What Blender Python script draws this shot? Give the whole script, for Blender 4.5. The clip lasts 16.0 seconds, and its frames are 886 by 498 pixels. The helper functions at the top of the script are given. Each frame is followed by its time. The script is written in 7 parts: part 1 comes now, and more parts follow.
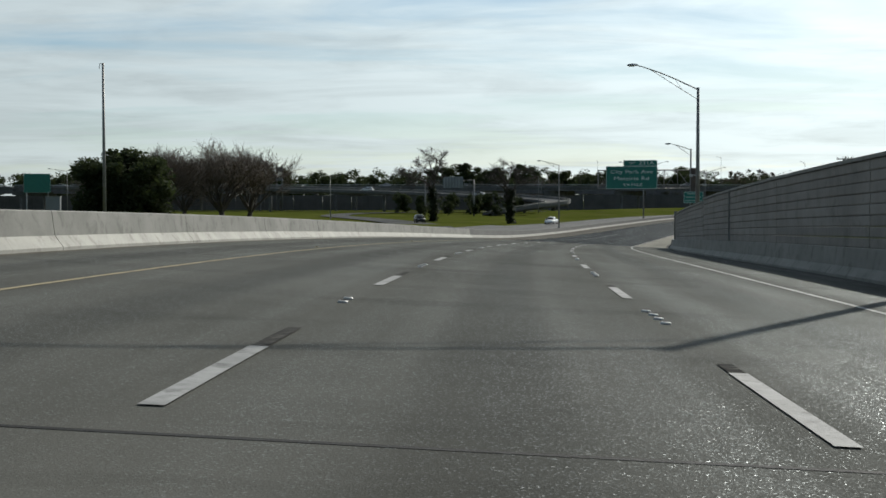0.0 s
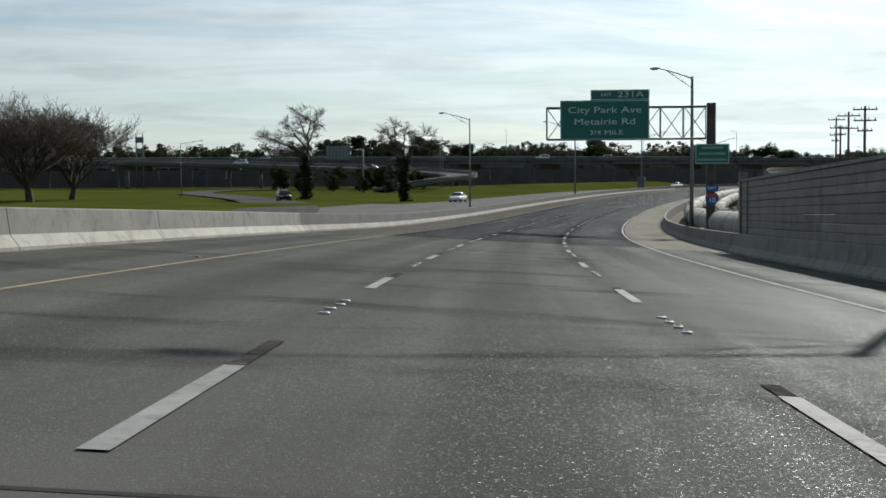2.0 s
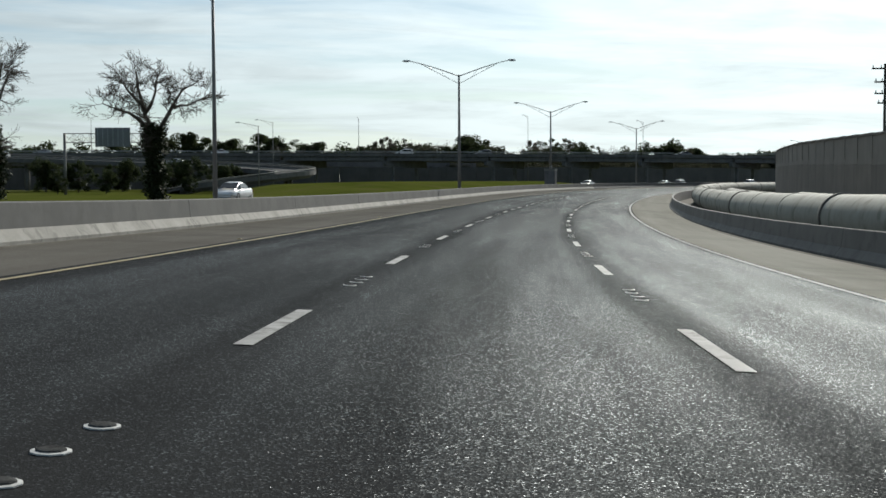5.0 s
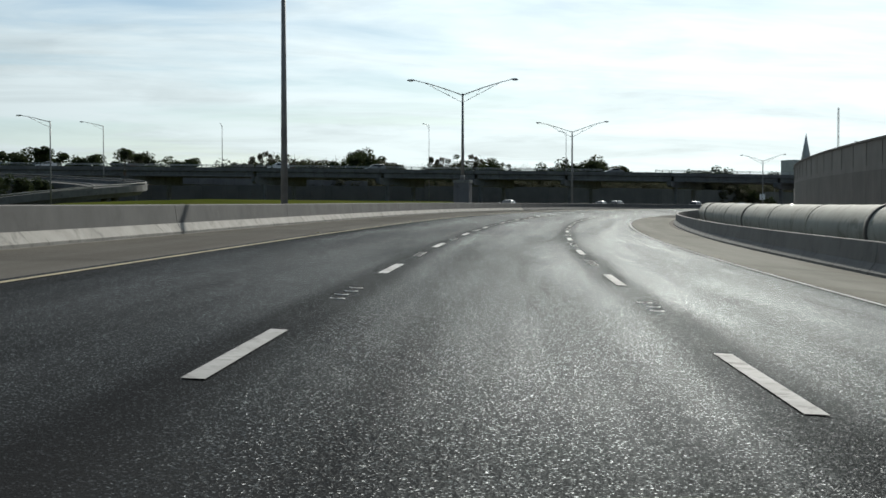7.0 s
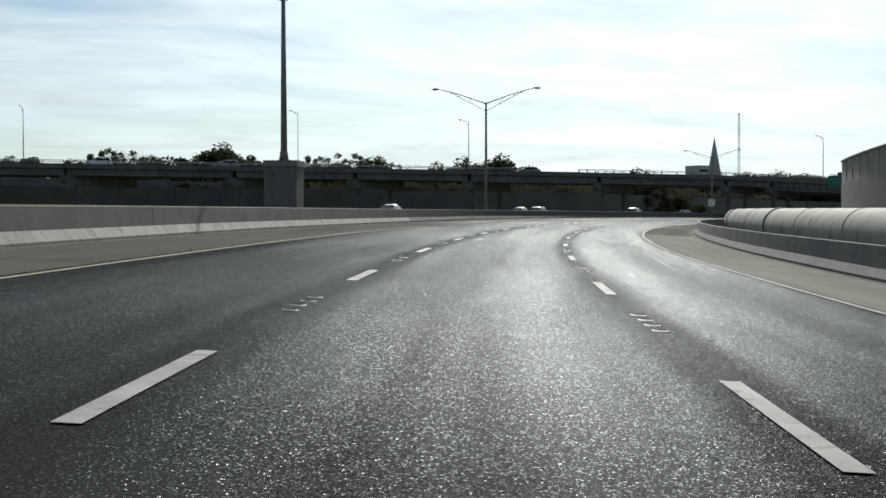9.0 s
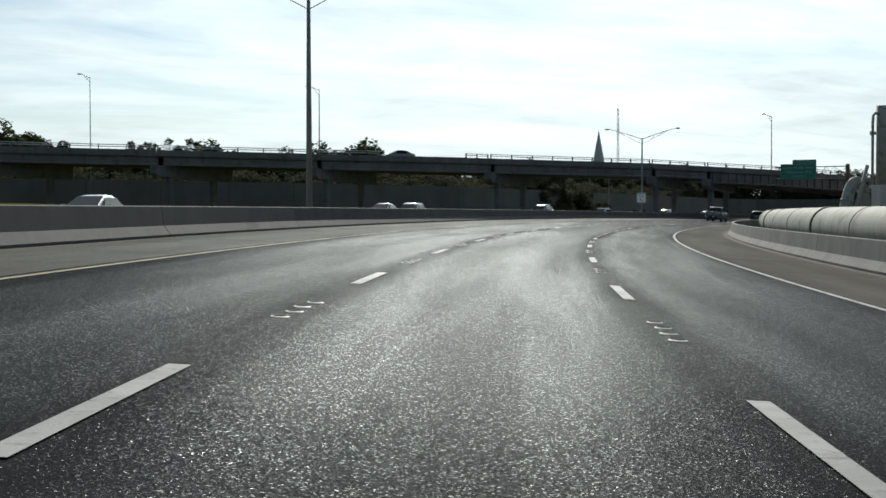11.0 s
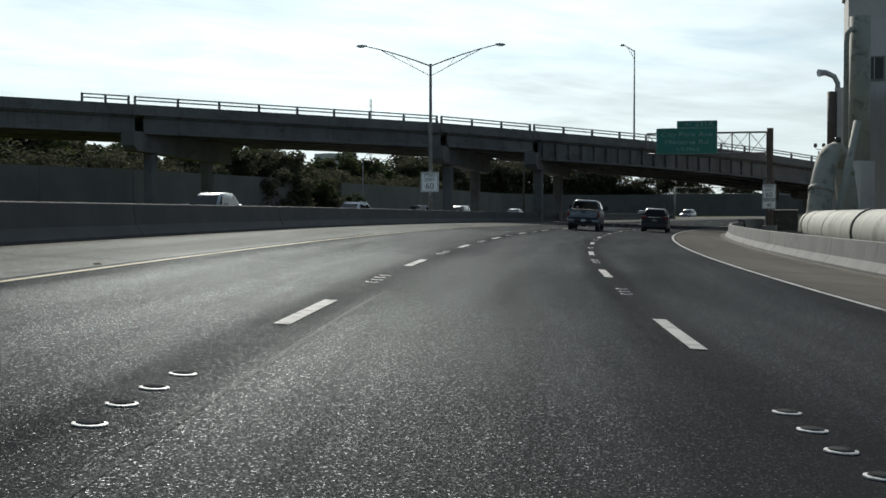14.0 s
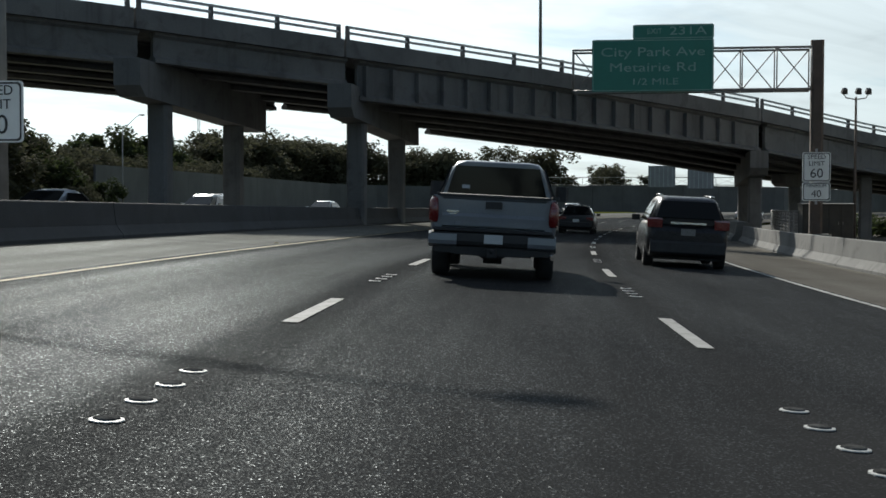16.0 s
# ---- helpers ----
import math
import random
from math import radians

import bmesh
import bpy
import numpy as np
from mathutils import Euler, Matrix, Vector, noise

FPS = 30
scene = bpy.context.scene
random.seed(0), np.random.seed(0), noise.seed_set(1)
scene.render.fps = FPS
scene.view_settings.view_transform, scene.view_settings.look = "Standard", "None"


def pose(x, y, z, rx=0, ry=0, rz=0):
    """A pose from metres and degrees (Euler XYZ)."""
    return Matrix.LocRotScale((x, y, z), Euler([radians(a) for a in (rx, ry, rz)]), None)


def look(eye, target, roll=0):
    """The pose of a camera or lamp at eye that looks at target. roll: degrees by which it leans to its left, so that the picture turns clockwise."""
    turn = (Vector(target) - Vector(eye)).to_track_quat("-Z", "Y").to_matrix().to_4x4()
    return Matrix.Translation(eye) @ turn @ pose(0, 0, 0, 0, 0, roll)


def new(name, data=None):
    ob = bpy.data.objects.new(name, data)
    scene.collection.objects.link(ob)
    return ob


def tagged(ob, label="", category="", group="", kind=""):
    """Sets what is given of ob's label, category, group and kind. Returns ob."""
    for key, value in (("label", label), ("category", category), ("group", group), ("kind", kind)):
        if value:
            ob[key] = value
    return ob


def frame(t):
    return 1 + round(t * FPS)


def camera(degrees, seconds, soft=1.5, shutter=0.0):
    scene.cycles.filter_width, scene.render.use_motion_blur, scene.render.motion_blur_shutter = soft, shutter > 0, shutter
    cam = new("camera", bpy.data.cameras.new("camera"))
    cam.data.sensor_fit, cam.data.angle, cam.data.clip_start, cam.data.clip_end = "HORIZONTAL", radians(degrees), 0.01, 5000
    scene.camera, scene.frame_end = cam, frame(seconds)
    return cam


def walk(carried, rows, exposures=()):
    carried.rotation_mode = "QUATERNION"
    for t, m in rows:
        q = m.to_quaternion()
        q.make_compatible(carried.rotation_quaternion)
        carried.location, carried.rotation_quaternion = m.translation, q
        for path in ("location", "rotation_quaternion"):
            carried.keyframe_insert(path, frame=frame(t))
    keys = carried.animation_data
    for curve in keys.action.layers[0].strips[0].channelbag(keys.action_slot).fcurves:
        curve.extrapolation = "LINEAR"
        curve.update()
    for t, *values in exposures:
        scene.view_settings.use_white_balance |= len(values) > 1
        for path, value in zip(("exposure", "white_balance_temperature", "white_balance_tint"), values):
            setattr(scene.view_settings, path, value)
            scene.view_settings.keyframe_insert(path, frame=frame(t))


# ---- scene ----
# ---- light and exposure settings ----
SUN_ENERGY = 4.6
SKY_STRENGTH = 0.075
CLOUD_BASE, CLOUD_SUN = 0.63, 1.08
EXPOSURES = [(0.0, 0.0, 6340, 8), (15.2, 0.0, 6340, 8), (16.0, 0.14, 6340, 8)]
# ---- road line, camera and walk ----
# CAM rows: seconds, station along the middle lane, offset to the right, turn from the lane, pitch, roll.
CAM = [
    (0.0, 11.99, 0.004, 1.937, -2.150, -0.109),
    (0.5, 27.32, -0.088, 1.905, -2.405, -0.286),
    (1.0, 42.80, -0.120, 1.743, -2.825, -0.113),
    (1.5, 58.59, -0.092, 1.663, -3.151, -0.360),
    (2.0, 74.30, -0.135, 1.611, -3.135, -0.317),
    (2.5, 89.84, -0.107, 1.540, -3.241, -0.274),
    (3.0, 105.40, -0.107, 1.510, -3.492, -0.384),
    (3.5, 120.99, -0.109, 1.504, -3.597, -0.362),
    (4.0, 136.63, -0.045, 1.482, -3.607, 0.035),
    (4.2, 142.89, -0.019, 1.532, -3.242, -0.345),
    (4.7, 158.51, -0.022, 1.547, -2.907, -0.323),
    (5.2, 174.15, -0.027, 1.583, -2.592, -0.274),
    (5.7, 189.82, -0.033, 1.620, -2.325, -0.222),
    (6.3, 208.61, -0.037, 1.641, -2.011, -0.191),
    (6.5, 214.91, -0.049, 1.673, -1.905, -0.260),
    (7.0, 230.63, -0.064, 1.696, -1.682, -0.073),
    (7.5, 246.24, -0.105, 1.556, -1.561, 0.163),
    (8.0, 261.84, -0.101, 1.340, -1.487, 0.263),
    (8.5, 277.52, -0.005, 1.257, -1.454, 0.128),
    (9.0, 293.22, 0.109, 1.249, -1.363, -0.048),
    (9.2, 299.49, 0.149, 1.278, -1.397, 0.034),
    (9.7, 315.08, 0.155, 1.340, -1.426, 0.023),
    (10.2, 330.54, 0.168, 1.477, -1.448, -0.001),
    (10.7, 345.91, 0.181, 1.622, -1.463, -0.026),
    (11.3, 364.23, 0.189, 1.707, -1.482, -0.041),
    (11.5, 370.37, 0.173, 1.640, -1.508, 0.030),
    (12.0, 385.69, 0.135, 1.660, -1.542, 0.049),
    (12.5, 400.87, 0.109, 1.683, -1.562, 0.079),
    (13.0, 416.02, 0.075, 1.680, -1.582, 0.099),
    (13.5, 431.21, 0.075, 1.690, -1.589, -0.043),
    (14.0, 446.36, 0.069, 1.595, -1.588, -0.014),
    (14.5, 461.54, 0.073, 1.574, -1.623, 0.061),
    (15.0, 476.86, 0.076, 1.606, -1.704, -0.027),
    (15.5, 492.09, 0.054, 1.629, -1.721, 0.007),
    (16.0, 507.26, 0.011, 1.661, -1.830, 0.136),
]
KAPPA = [1.364, 1.279, 1.195, 1.116, 1.044, 1.147, 1.300, 1.220, 1.099, 1.378, 1.940, 2.118, 2.063, 2.063, 2.032, 2.004, 1.977, 1.949, 1.922, 1.894, 1.867, 1.839, 1.811, 1.784, 1.756]
SLOPE = [-1.50, -1.61, -1.10, -2.43, -3.03, -2.77, -1.19, 0.07, 0.54, 0.72, 0.55, 0.45, 0.19, 0.18, -0.03, -0.36, -0.09, -0.02, -0.00, -0.00, -0.00, -0.00, -0.00, -0.00, -0.00]
BANKS = [0.0478, 0.0482, 0.0519, 0.0479, 0.0470, 0.0532, 0.0512, 0.0524, 0.0464, 0.0448, 0.0438, 0.0431, 0.0428]
KNOTS = np.arange(-60, 901, 40.0)
KNOTS_B = np.arange(-60, 901, 80.0)
GS = np.arange(-100, 1001, 1.0)
_kap = np.interp(GS, KNOTS, KAPPA) * 1e-3
LINE_H = -np.cumsum(_kap)
LINE_H = LINE_H - np.interp(0, GS, LINE_H) + math.pi / 2
LINE_X = np.cumsum(np.cos(LINE_H))
LINE_Y = np.cumsum(np.sin(LINE_H))
LINE_X, LINE_Y = LINE_X - LINE_X[100], LINE_Y - LINE_Y[100]
LINE_Z = np.cumsum(np.interp(GS, KNOTS, SLOPE) * 1e-2)
LINE_Z = LINE_Z - LINE_Z[100]


def heading(s):
    return float(np.interp(s, GS, LINE_H))


def bank(s):
    return float(np.interp(s, KNOTS_B, BANKS))


def settle(s, lat):
    """How far the shoulders leave the plane of the banked lanes."""
    if lat < -5.7:
        share = min(-5.7 - lat, 3.6) / 3.6
        return -0.09 * share * min(max((s - 115) / 40, 0), 1) * min(max((440 - s) / 60, 0), 1)
    if lat > 4.9:
        return min(lat - 4.9, 3.7) / 3.7 * float(np.interp(s, [130, 160, 190, 215, 240, 290, 318, 375], [0, 0.05, 0.0, -0.07, -0.14, -0.14, -0.08, 0]))
    return 0.0


def P(s, lat=0.0, up=0.0):
    """World place of station s, lat metres right of the lane's middle, up metres over the banked road."""
    h = heading(s)
    flat = min(max(lat, -14.0), 12.0)
    return Vector((float(np.interp(s, GS, LINE_X)) + lat * math.sin(h), float(np.interp(s, GS, LINE_Y)) - lat * math.cos(h),
                   float(np.interp(s, GS, LINE_Z)) - bank(s) * flat + settle(s, lat) + up))


def on_road(s, lat, up=0.0, turn=0.0, tilt=True):
    m = Matrix.Translation(P(s, lat, up)) @ Matrix.Rotation(heading(s) - math.pi / 2 + radians(turn), 4, 'Z')
    return m @ Matrix.Rotation(math.atan(bank(s)), 4, 'Y') if tilt else m


cam = camera(37.94, 16.0, soft=1.6)
rows = []
for t, s, lat, turn, pitch, roll in CAM:
    e = P(s, lat, 1.111)
    rows.append((t, pose(e.x, e.y, e.z, 90 + pitch, -roll, math.degrees(heading(s)) - 90 + turn)))
walk(cam, rows, exposures=EXPOSURES)

# ---- world and sun ----
SUN_AZ, SUN_EL = 27.4, 29.5
SUN_DIR = Vector((math.sin(radians(SUN_AZ)) * math.cos(radians(SUN_EL)), math.cos(radians(SUN_AZ)) * math.cos(radians(SUN_EL)), math.sin(radians(SUN_EL))))


class Nodes:
    """Short hand for building node trees."""

    def __init__(self, tree):
        self.t = tree

    def n(self, kind):
        return self.t.nodes.new(kind)

    def put(self, sock, v):
        if isinstance(v, bpy.types.NodeSocket):
            self.t.links.new(v, sock)
        elif v is not None:
            sock.default_value = v

    def math(self, op, a, b=None, c=None, clamp=False):
        node = self.n("ShaderNodeMath")
        node.operation, node.use_clamp = op, clamp
        for i, v in enumerate((a, b, c)):
            self.put(node.inputs[i], v)
        return node.outputs[0]

    def vmath(self, op, a, b=None):
        node = self.n("ShaderNodeVectorMath")
        node.operation = op
        self.put(node.inputs[0], a)
        if b is not None:
            self.put(node.inputs[1], b)
        return node.outputs["Value"] if op in ("DOT_PRODUCT", "LENGTH") else node.outputs[0]

    def mix(self, fac, a, b, blend='MIX'):
        node = self.n("ShaderNodeMix")
        node.data_type, node.blend_type = 'RGBA', blend
        for sock, v in ((node.inputs[0], fac), (node.inputs[6], a), (node.inputs[7], b)):
            self.put(sock, v if not isinstance(v, tuple) or len(v) == 4 else (*v, 1))
        return node.outputs[2]

    def noise(self, vec, scale, detail=4, rough=0.55, dist=0.0):
        node = self.n("ShaderNodeTexNoise")
        self.put(node.inputs["Vector"], vec)
        self.put(node.inputs["Scale"], scale)
        node.inputs["Detail"].default_value = detail
        node.inputs["Roughness"].default_value = rough
        node.inputs["Distortion"].default_value = dist
        return node.outputs[0]

    def ramp(self, v, lo, hi, a=0.0, b=1.0, smooth=True):
        node = self.n("ShaderNodeMapRange")
        node.interpolation_type = 'SMOOTHSTEP' if smooth else 'LINEAR'
        self.put(node.inputs[0], v)
        for i, q in enumerate((lo, hi, a, b)):
            node.inputs[1 + i].default_value = q
        return node.outputs[0]


world = bpy.data.worlds.new("sky")
scene.world = world
world.use_nodes = True
q = Nodes(world.node_tree)
sky = q.n("ShaderNodeTexSky")
sky.sky_type, sky.sun_disc, sky.sun_elevation, sky.sun_rotation = 'NISHITA', False, radians(SUN_EL), radians(SUN_AZ)
sky.air_density, sky.dust_density, sky.ozone_density = 0.9, 0.5, 2.0
way = q.n("ShaderNodeTexCoord").outputs["Generated"]
sep = q.n("ShaderNodeSeparateXYZ")
q.put(sep.inputs[0], way)
up = q.math('MAXIMUM', sep.outputs[2], 0.0)
den = q.math('ADD', up, 0.10)
comb = q.n("ShaderNodeCombineXYZ")
q.put(comb.inputs[0], q.math('DIVIDE', sep.outputs[0], den))
q.put(comb.inputs[1], q.math('DIVIDE', sep.outputs[1], den))
flat_way = comb.outputs[0]
# long thin cloud sheets, with finer ripples where they are dense
mp = q.n("ShaderNodeMapping")
mp.inputs["Rotation"].default_value = (0, 0, radians(-12))
mp.inputs["Scale"].default_value = (0.30, 0.62, 1)
q.put(mp.inputs[0], flat_way)
big = q.noise(mp.outputs[0], 0.85, 6, 0.52, 0.5)
fine = q.noise(mp.outputs[0], 3.4, 6, 0.55, 0.8)
toward = q.vmath('DOT_PRODUCT', q.vmath('NORMALIZE', way), tuple(SUN_DIR))
glow = q.math('POWER', q.math('MAXIMUM', toward, 0.0), 7.5)
dens = q.math('ADD', q.math('ADD', q.math('MULTIPLY', big, 0.75), q.math('MULTIPLY', fine, 0.25)), q.math('MULTIPLY', glow, 0.06))
# the cloud sheet thickens towards the east
east = q.ramp(q.vmath('DOT_PRODUCT', q.vmath('NORMALIZE', way), (0.83, 0.56, 0.0)), 0.80, 1.0, 0.0, 0.07)
dens = q.math('ADD', dens, east)
puff = q.noise(flat_way, 1.5, 7, 0.6, 0.3)
cover = q.ramp(dens, 0.355, 0.535)
low = q.ramp(up, 0.0, 0.16, 1.0, 0.0)
high = q.ramp(up, 0.30, 0.80, 1.0, 0.35)
cover = q.math('MAXIMUM', q.math('MULTIPLY', q.math('MULTIPLY', cover, 0.90), high), q.math('MULTIPLY', low, 0.62))
cover = q.math('MULTIPLY', cover, q.ramp(toward, -0.4, 0.5, 0.40, 1.0))
shade = q.ramp(q.noise(mp.outputs[0], 2.1, 5, 0.6, 0.7), 0.42, 0.70, 1.0, 0.82)
shade = q.math('MULTIPLY', shade, q.ramp(puff, 0.44, 0.72, 1.03, 0.86))
side = q.ramp(toward, -0.5, 0.62, 0.62, 1.0)
level = q.math('MULTIPLY', q.math('MULTIPLY', q.math('MULTIPLY_ADD', glow, CLOUD_SUN, CLOUD_BASE), shade), side)
cl = q.n("ShaderNodeCombineColor")
q.put(cl.inputs[0], q.math('MULTIPLY', level, 0.905))
q.put(cl.inputs[1], level)
q.put(cl.inputs[2], q.math('MULTIPLY', level, 1.015))
clear = q.mix(1.0, sky.outputs[0], (SKY_STRENGTH * 0.92, SKY_STRENGTH, SKY_STRENGTH * 1.0), 'MULTIPLY')
back = world.node_tree.nodes["Background"]
q.put(back.inputs[0], q.mix(cover, clear, cl.outputs[0]))
back.inputs[1].default_value = 1.0

sun_data = bpy.data.lights.new("sun", 'SUN')
sun_data.energy, sun_data.angle, sun_data.color = SUN_ENERGY, radians(0.53), (1.0, 0.94, 0.84)
sun = new("sun", sun_data)
sun.matrix_world = look(SUN_DIR * 80, (0, 0, 0))


# ---- materials ----
def material(name, a, b, rough=0.7, scale=0.6, fine=18.0, bump=0.15, metal=0.0, stain=0.0, stain_col=(0.05, 0.045, 0.04), streak=0.0, spec=0.5, coat=0.0, vary=0.0, coords='WORLD'):
    """Two-scale procedural surface: a and b are its colours; stain adds blotches, streak adds runs down the face."""
    m = bpy.data.materials.new(name)
    m.use_nodes = True
    k = Nodes(m.node_tree)
    bsdf = m.node_tree.nodes["Principled BSDF"]
    pos = k.n("ShaderNodeNewGeometry").outputs["Position"] if coords == 'WORLD' else k.n("ShaderNodeTexCoord").outputs["Object"]
    n1 = k.noise(pos, scale, 5, 0.6)
    n2 = k.noise(pos, fine, 4, 0.6)
    fac = k.math('ADD', k.math('MULTIPLY', k.ramp(n1, 0.3, 0.7), 0.7), k.math('MULTIPLY', k.ramp(n2, 0.3, 0.7), 0.3))
    col = k.mix(fac, a, b)
    if stain:
        blot = k.ramp(k.noise(pos, scale * 2.3, 6, 0.65, 0.6), 0.51, 0.68, 0.0, stain)
        col = k.mix(blot, col, stain_col)
    if streak:
        mpn = k.n("ShaderNodeMapping")
        mpn.inputs["Scale"].default_value = (1.3, 1.3, 0.06)
        k.put(mpn.inputs[0], pos)
        run = k.ramp(k.noise(mpn.outputs[0], 1.6, 4, 0.6), 0.52, 0.75, 0.0, streak)
        col = k.mix(run, col, stain_col)
    if vary:
        rnd = k.n("ShaderNodeObjectInfo").outputs["Random"]
        hsv = k.n("ShaderNodeHueSaturation")
        k.put(hsv.inputs["Value"], k.ramp(rnd, 0.0, 1.0, 1.0 - vary, 1.0 + vary, False))
        k.put(hsv.inputs["Color"], col)
        col = hsv.outputs[0]
    k.put(bsdf.inputs["Base Color"], col)
    k.put(bsdf.inputs["Roughness"], k.ramp(n2, 0.2, 0.8, max(rough - 0.08, 0.02), min(rough + 0.08, 1.0)))
    bsdf.inputs["Metallic"].default_value = metal
    bsdf.inputs["Specular IOR Level"].default_value = spec
    bsdf.inputs["Coat Weight"].default_value = coat
    if bump:
        bn = k.n("ShaderNodeBump")
        bn.inputs["Strength"].default_value = bump
        bn.inputs["Distance"].default_value = 0.02
        k.put(bn.inputs["Height"], n2)
        k.put(bsdf.inputs["Normal"], bn.outputs[0])
    return m


def pavement(name, a, b, rough, gloss, tracks, grain, bump_strength, patch=0.25, glint=2.0, tilt=0.5, fade=1.0, stained=None, pale=1.0):
    """Road surface: UV u is metres across, v metres along. Tyre tracks, oil line, long stains and stone grain."""
    m = bpy.data.materials.new(name)
    m.use_nodes = True
    k = Nodes(m.node_tree)
    bsdf = m.node_tree.nodes["Principled BSDF"]
    lane = k.n("ShaderNodeUVMap")
    lane.uv_map = "lane"
    uv = lane.outputs[0]
    pos = k.n("ShaderNodeNewGeometry").outputs["Position"]
    sp = k.n("ShaderNodeSeparateXYZ")
    k.put(sp.inputs[0], uv)
    mpn = k.n("ShaderNodeMapping")
    mpn.inputs["Scale"].default_value = (1.0, 0.05, 1.0)
    k.put(mpn.inputs[0], uv)
    along = k.noise(mpn.outputs[0], 0.9, 5, 0.6)
    mp2 = k.n("ShaderNodeMapping")
    mp2.inputs["Scale"].default_value = (0.22, 0.7, 1.0)
    k.put(mp2.inputs[0], uv)
    across = k.noise(mp2.outputs[0], 0.8, 5, 0.6, 0.4)
    big_ = k.noise(pos, 0.12, 5, 0.6)
    stone = k.noise(pos, grain, 3, 0.7)
    vor = k.n("ShaderNodeTexVoronoi")
    vor.inputs["Scale"].default_value = grain * 1.2
    k.put(vor.inputs["Vector"], pos)
    fac = k.math('ADD', k.math('MULTIPLY', k.ramp(big_, 0.3, 0.7), 0.35), k.math('ADD', k.math('MULTIPLY', k.ramp(along, 0.3, 0.7), 0.35), k.math('MULTIPLY', k.ramp(stone, 0.3, 0.7), 0.30)))
    col = k.mix(fac, a, b)
    # dark oil line along the middle of each lane, polished tracks beside it
    wave = k.math('COSINE', k.math('MULTIPLY', sp.outputs[0], 2 * math.pi / 3.66))
    polish = k.ramp(wave, -1.0, -0.7, 0.60, 1.08)
    # fade sets how much weaker the gloss is past station 470
    polish = k.math('MULTIPLY', polish, k.ramp(sp.outputs[1], 330.0, 470.0, 1.0, fade))
    oil = k.math('MULTIPLY', k.ramp(wave, 0.35, 1.0), k.ramp(along, 0.25, 0.75, 0.3, 1.0))
    col = k.mix(k.math('MULTIPLY', oil, tracks), col, tuple(c * 0.45 for c in a))
    if pale > 1:
        # sheen is put into the base colour before the bend and again after it
        tone_ = k.n("ShaderNodeHueSaturation")
        k.put(tone_.inputs["Value"], k.math('MULTIPLY', k.ramp(sp.outputs[1], 150.0, 300.0, pale, 1.0), k.ramp(sp.outputs[1], 370.0, 440.0, 1.0, 1.24)))
        k.put(tone_.inputs["Color"], col)
        col = tone_.outputs[0]
    blot = k.ramp(across, 0.50, 0.70, 0.0, patch)
    if stained:
        # the stains grow heavier along the road
        blot = k.math('MULTIPLY', blot, k.ramp(sp.outputs[1], stained[0], stained[1], 0.35, 1.0))
    col = k.mix(blot, col, tuple(c * 0.5 for c in a))
    k.put(bsdf.inputs["Base Color"], col)
    r = k.math('ADD', k.ramp(stone, 0.25, 0.75, rough - 0.04, rough + 0.04), k.math('MULTIPLY', wave, 0.03))
    k.put(bsdf.inputs["Roughness"], r)
    bsdf.inputs["Specular IOR Level"].default_value = 0.0
    bn = k.n("ShaderNodeBump")
    bn.inputs["Strength"].default_value = bump_strength
    bn.inputs["Distance"].default_value = 0.012
    k.put(bn.inputs["Height"], k.math('ADD', stone, k.math('MULTIPLY', vor.outputs["Distance"], 0.9)))
    k.put(bsdf.inputs["Normal"], bn.outputs[0])
    # worn stone faces shine, the binder between them hardly does
    shine = k.n("ShaderNodeBsdfAnisotropic")
    cell = k.n("ShaderNodeSeparateColor")
    k.put(cell.inputs[0], vor.outputs["Color"])
    facet = k.ramp(k.math('FRACT', k.math('MULTIPLY', cell.outputs[0], 17.3)), 0.82, 1.0, 0.52, glint)
    worn = k.math('MULTIPLY', k.math('MULTIPLY', k.ramp(stone, 0.38, 0.66, 0.4, 1.5), facet), k.ramp(along, 0.3, 0.7, 0.7, 1.3))
    # the gloss colour is scaled up towards grazing view to set the sheen
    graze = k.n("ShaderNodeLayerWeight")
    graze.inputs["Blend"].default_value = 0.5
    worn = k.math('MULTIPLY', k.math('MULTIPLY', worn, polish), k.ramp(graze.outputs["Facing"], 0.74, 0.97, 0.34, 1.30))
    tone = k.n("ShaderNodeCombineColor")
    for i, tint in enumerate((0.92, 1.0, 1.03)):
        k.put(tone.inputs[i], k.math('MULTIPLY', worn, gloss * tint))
    k.put(shine.inputs["Color"], tone.outputs[0])
    k.put(shine.inputs["Roughness"], k.math('SUBTRACT', r, 0.12))
    # every stone face is tilted its own way
    lean = k.vmath('MULTIPLY', k.vmath('SUBTRACT', vor.outputs["Color"], (0.5, 0.5, 0.5)), (tilt, tilt, tilt * 0.3))
    k.put(shine.inputs["Normal"], k.vmath('NORMALIZE', k.vmath('ADD', bn.outputs[0], lean)))
    both = k.n("ShaderNodeAddShader")
    k.put(both.inputs[0], bsdf.outputs[0])
    k.put(both.inputs[1], shine.outputs[0])
    k.put(m.node_tree.nodes["Material Output"].inputs["Surface"], both.outputs[0])
    return m


def glass(name, tint=(0.006, 0.007, 0.008), rough=0.04):
    m = bpy.data.materials.new(name)
    m.use_nodes = True
    b = m.node_tree.nodes["Principled BSDF"]
    b.inputs["Base Color"].default_value = (*tint, 1)
    b.inputs["Roughness"].default_value = rough
    b.inputs["Specular IOR Level"].default_value = 0.2
    return m


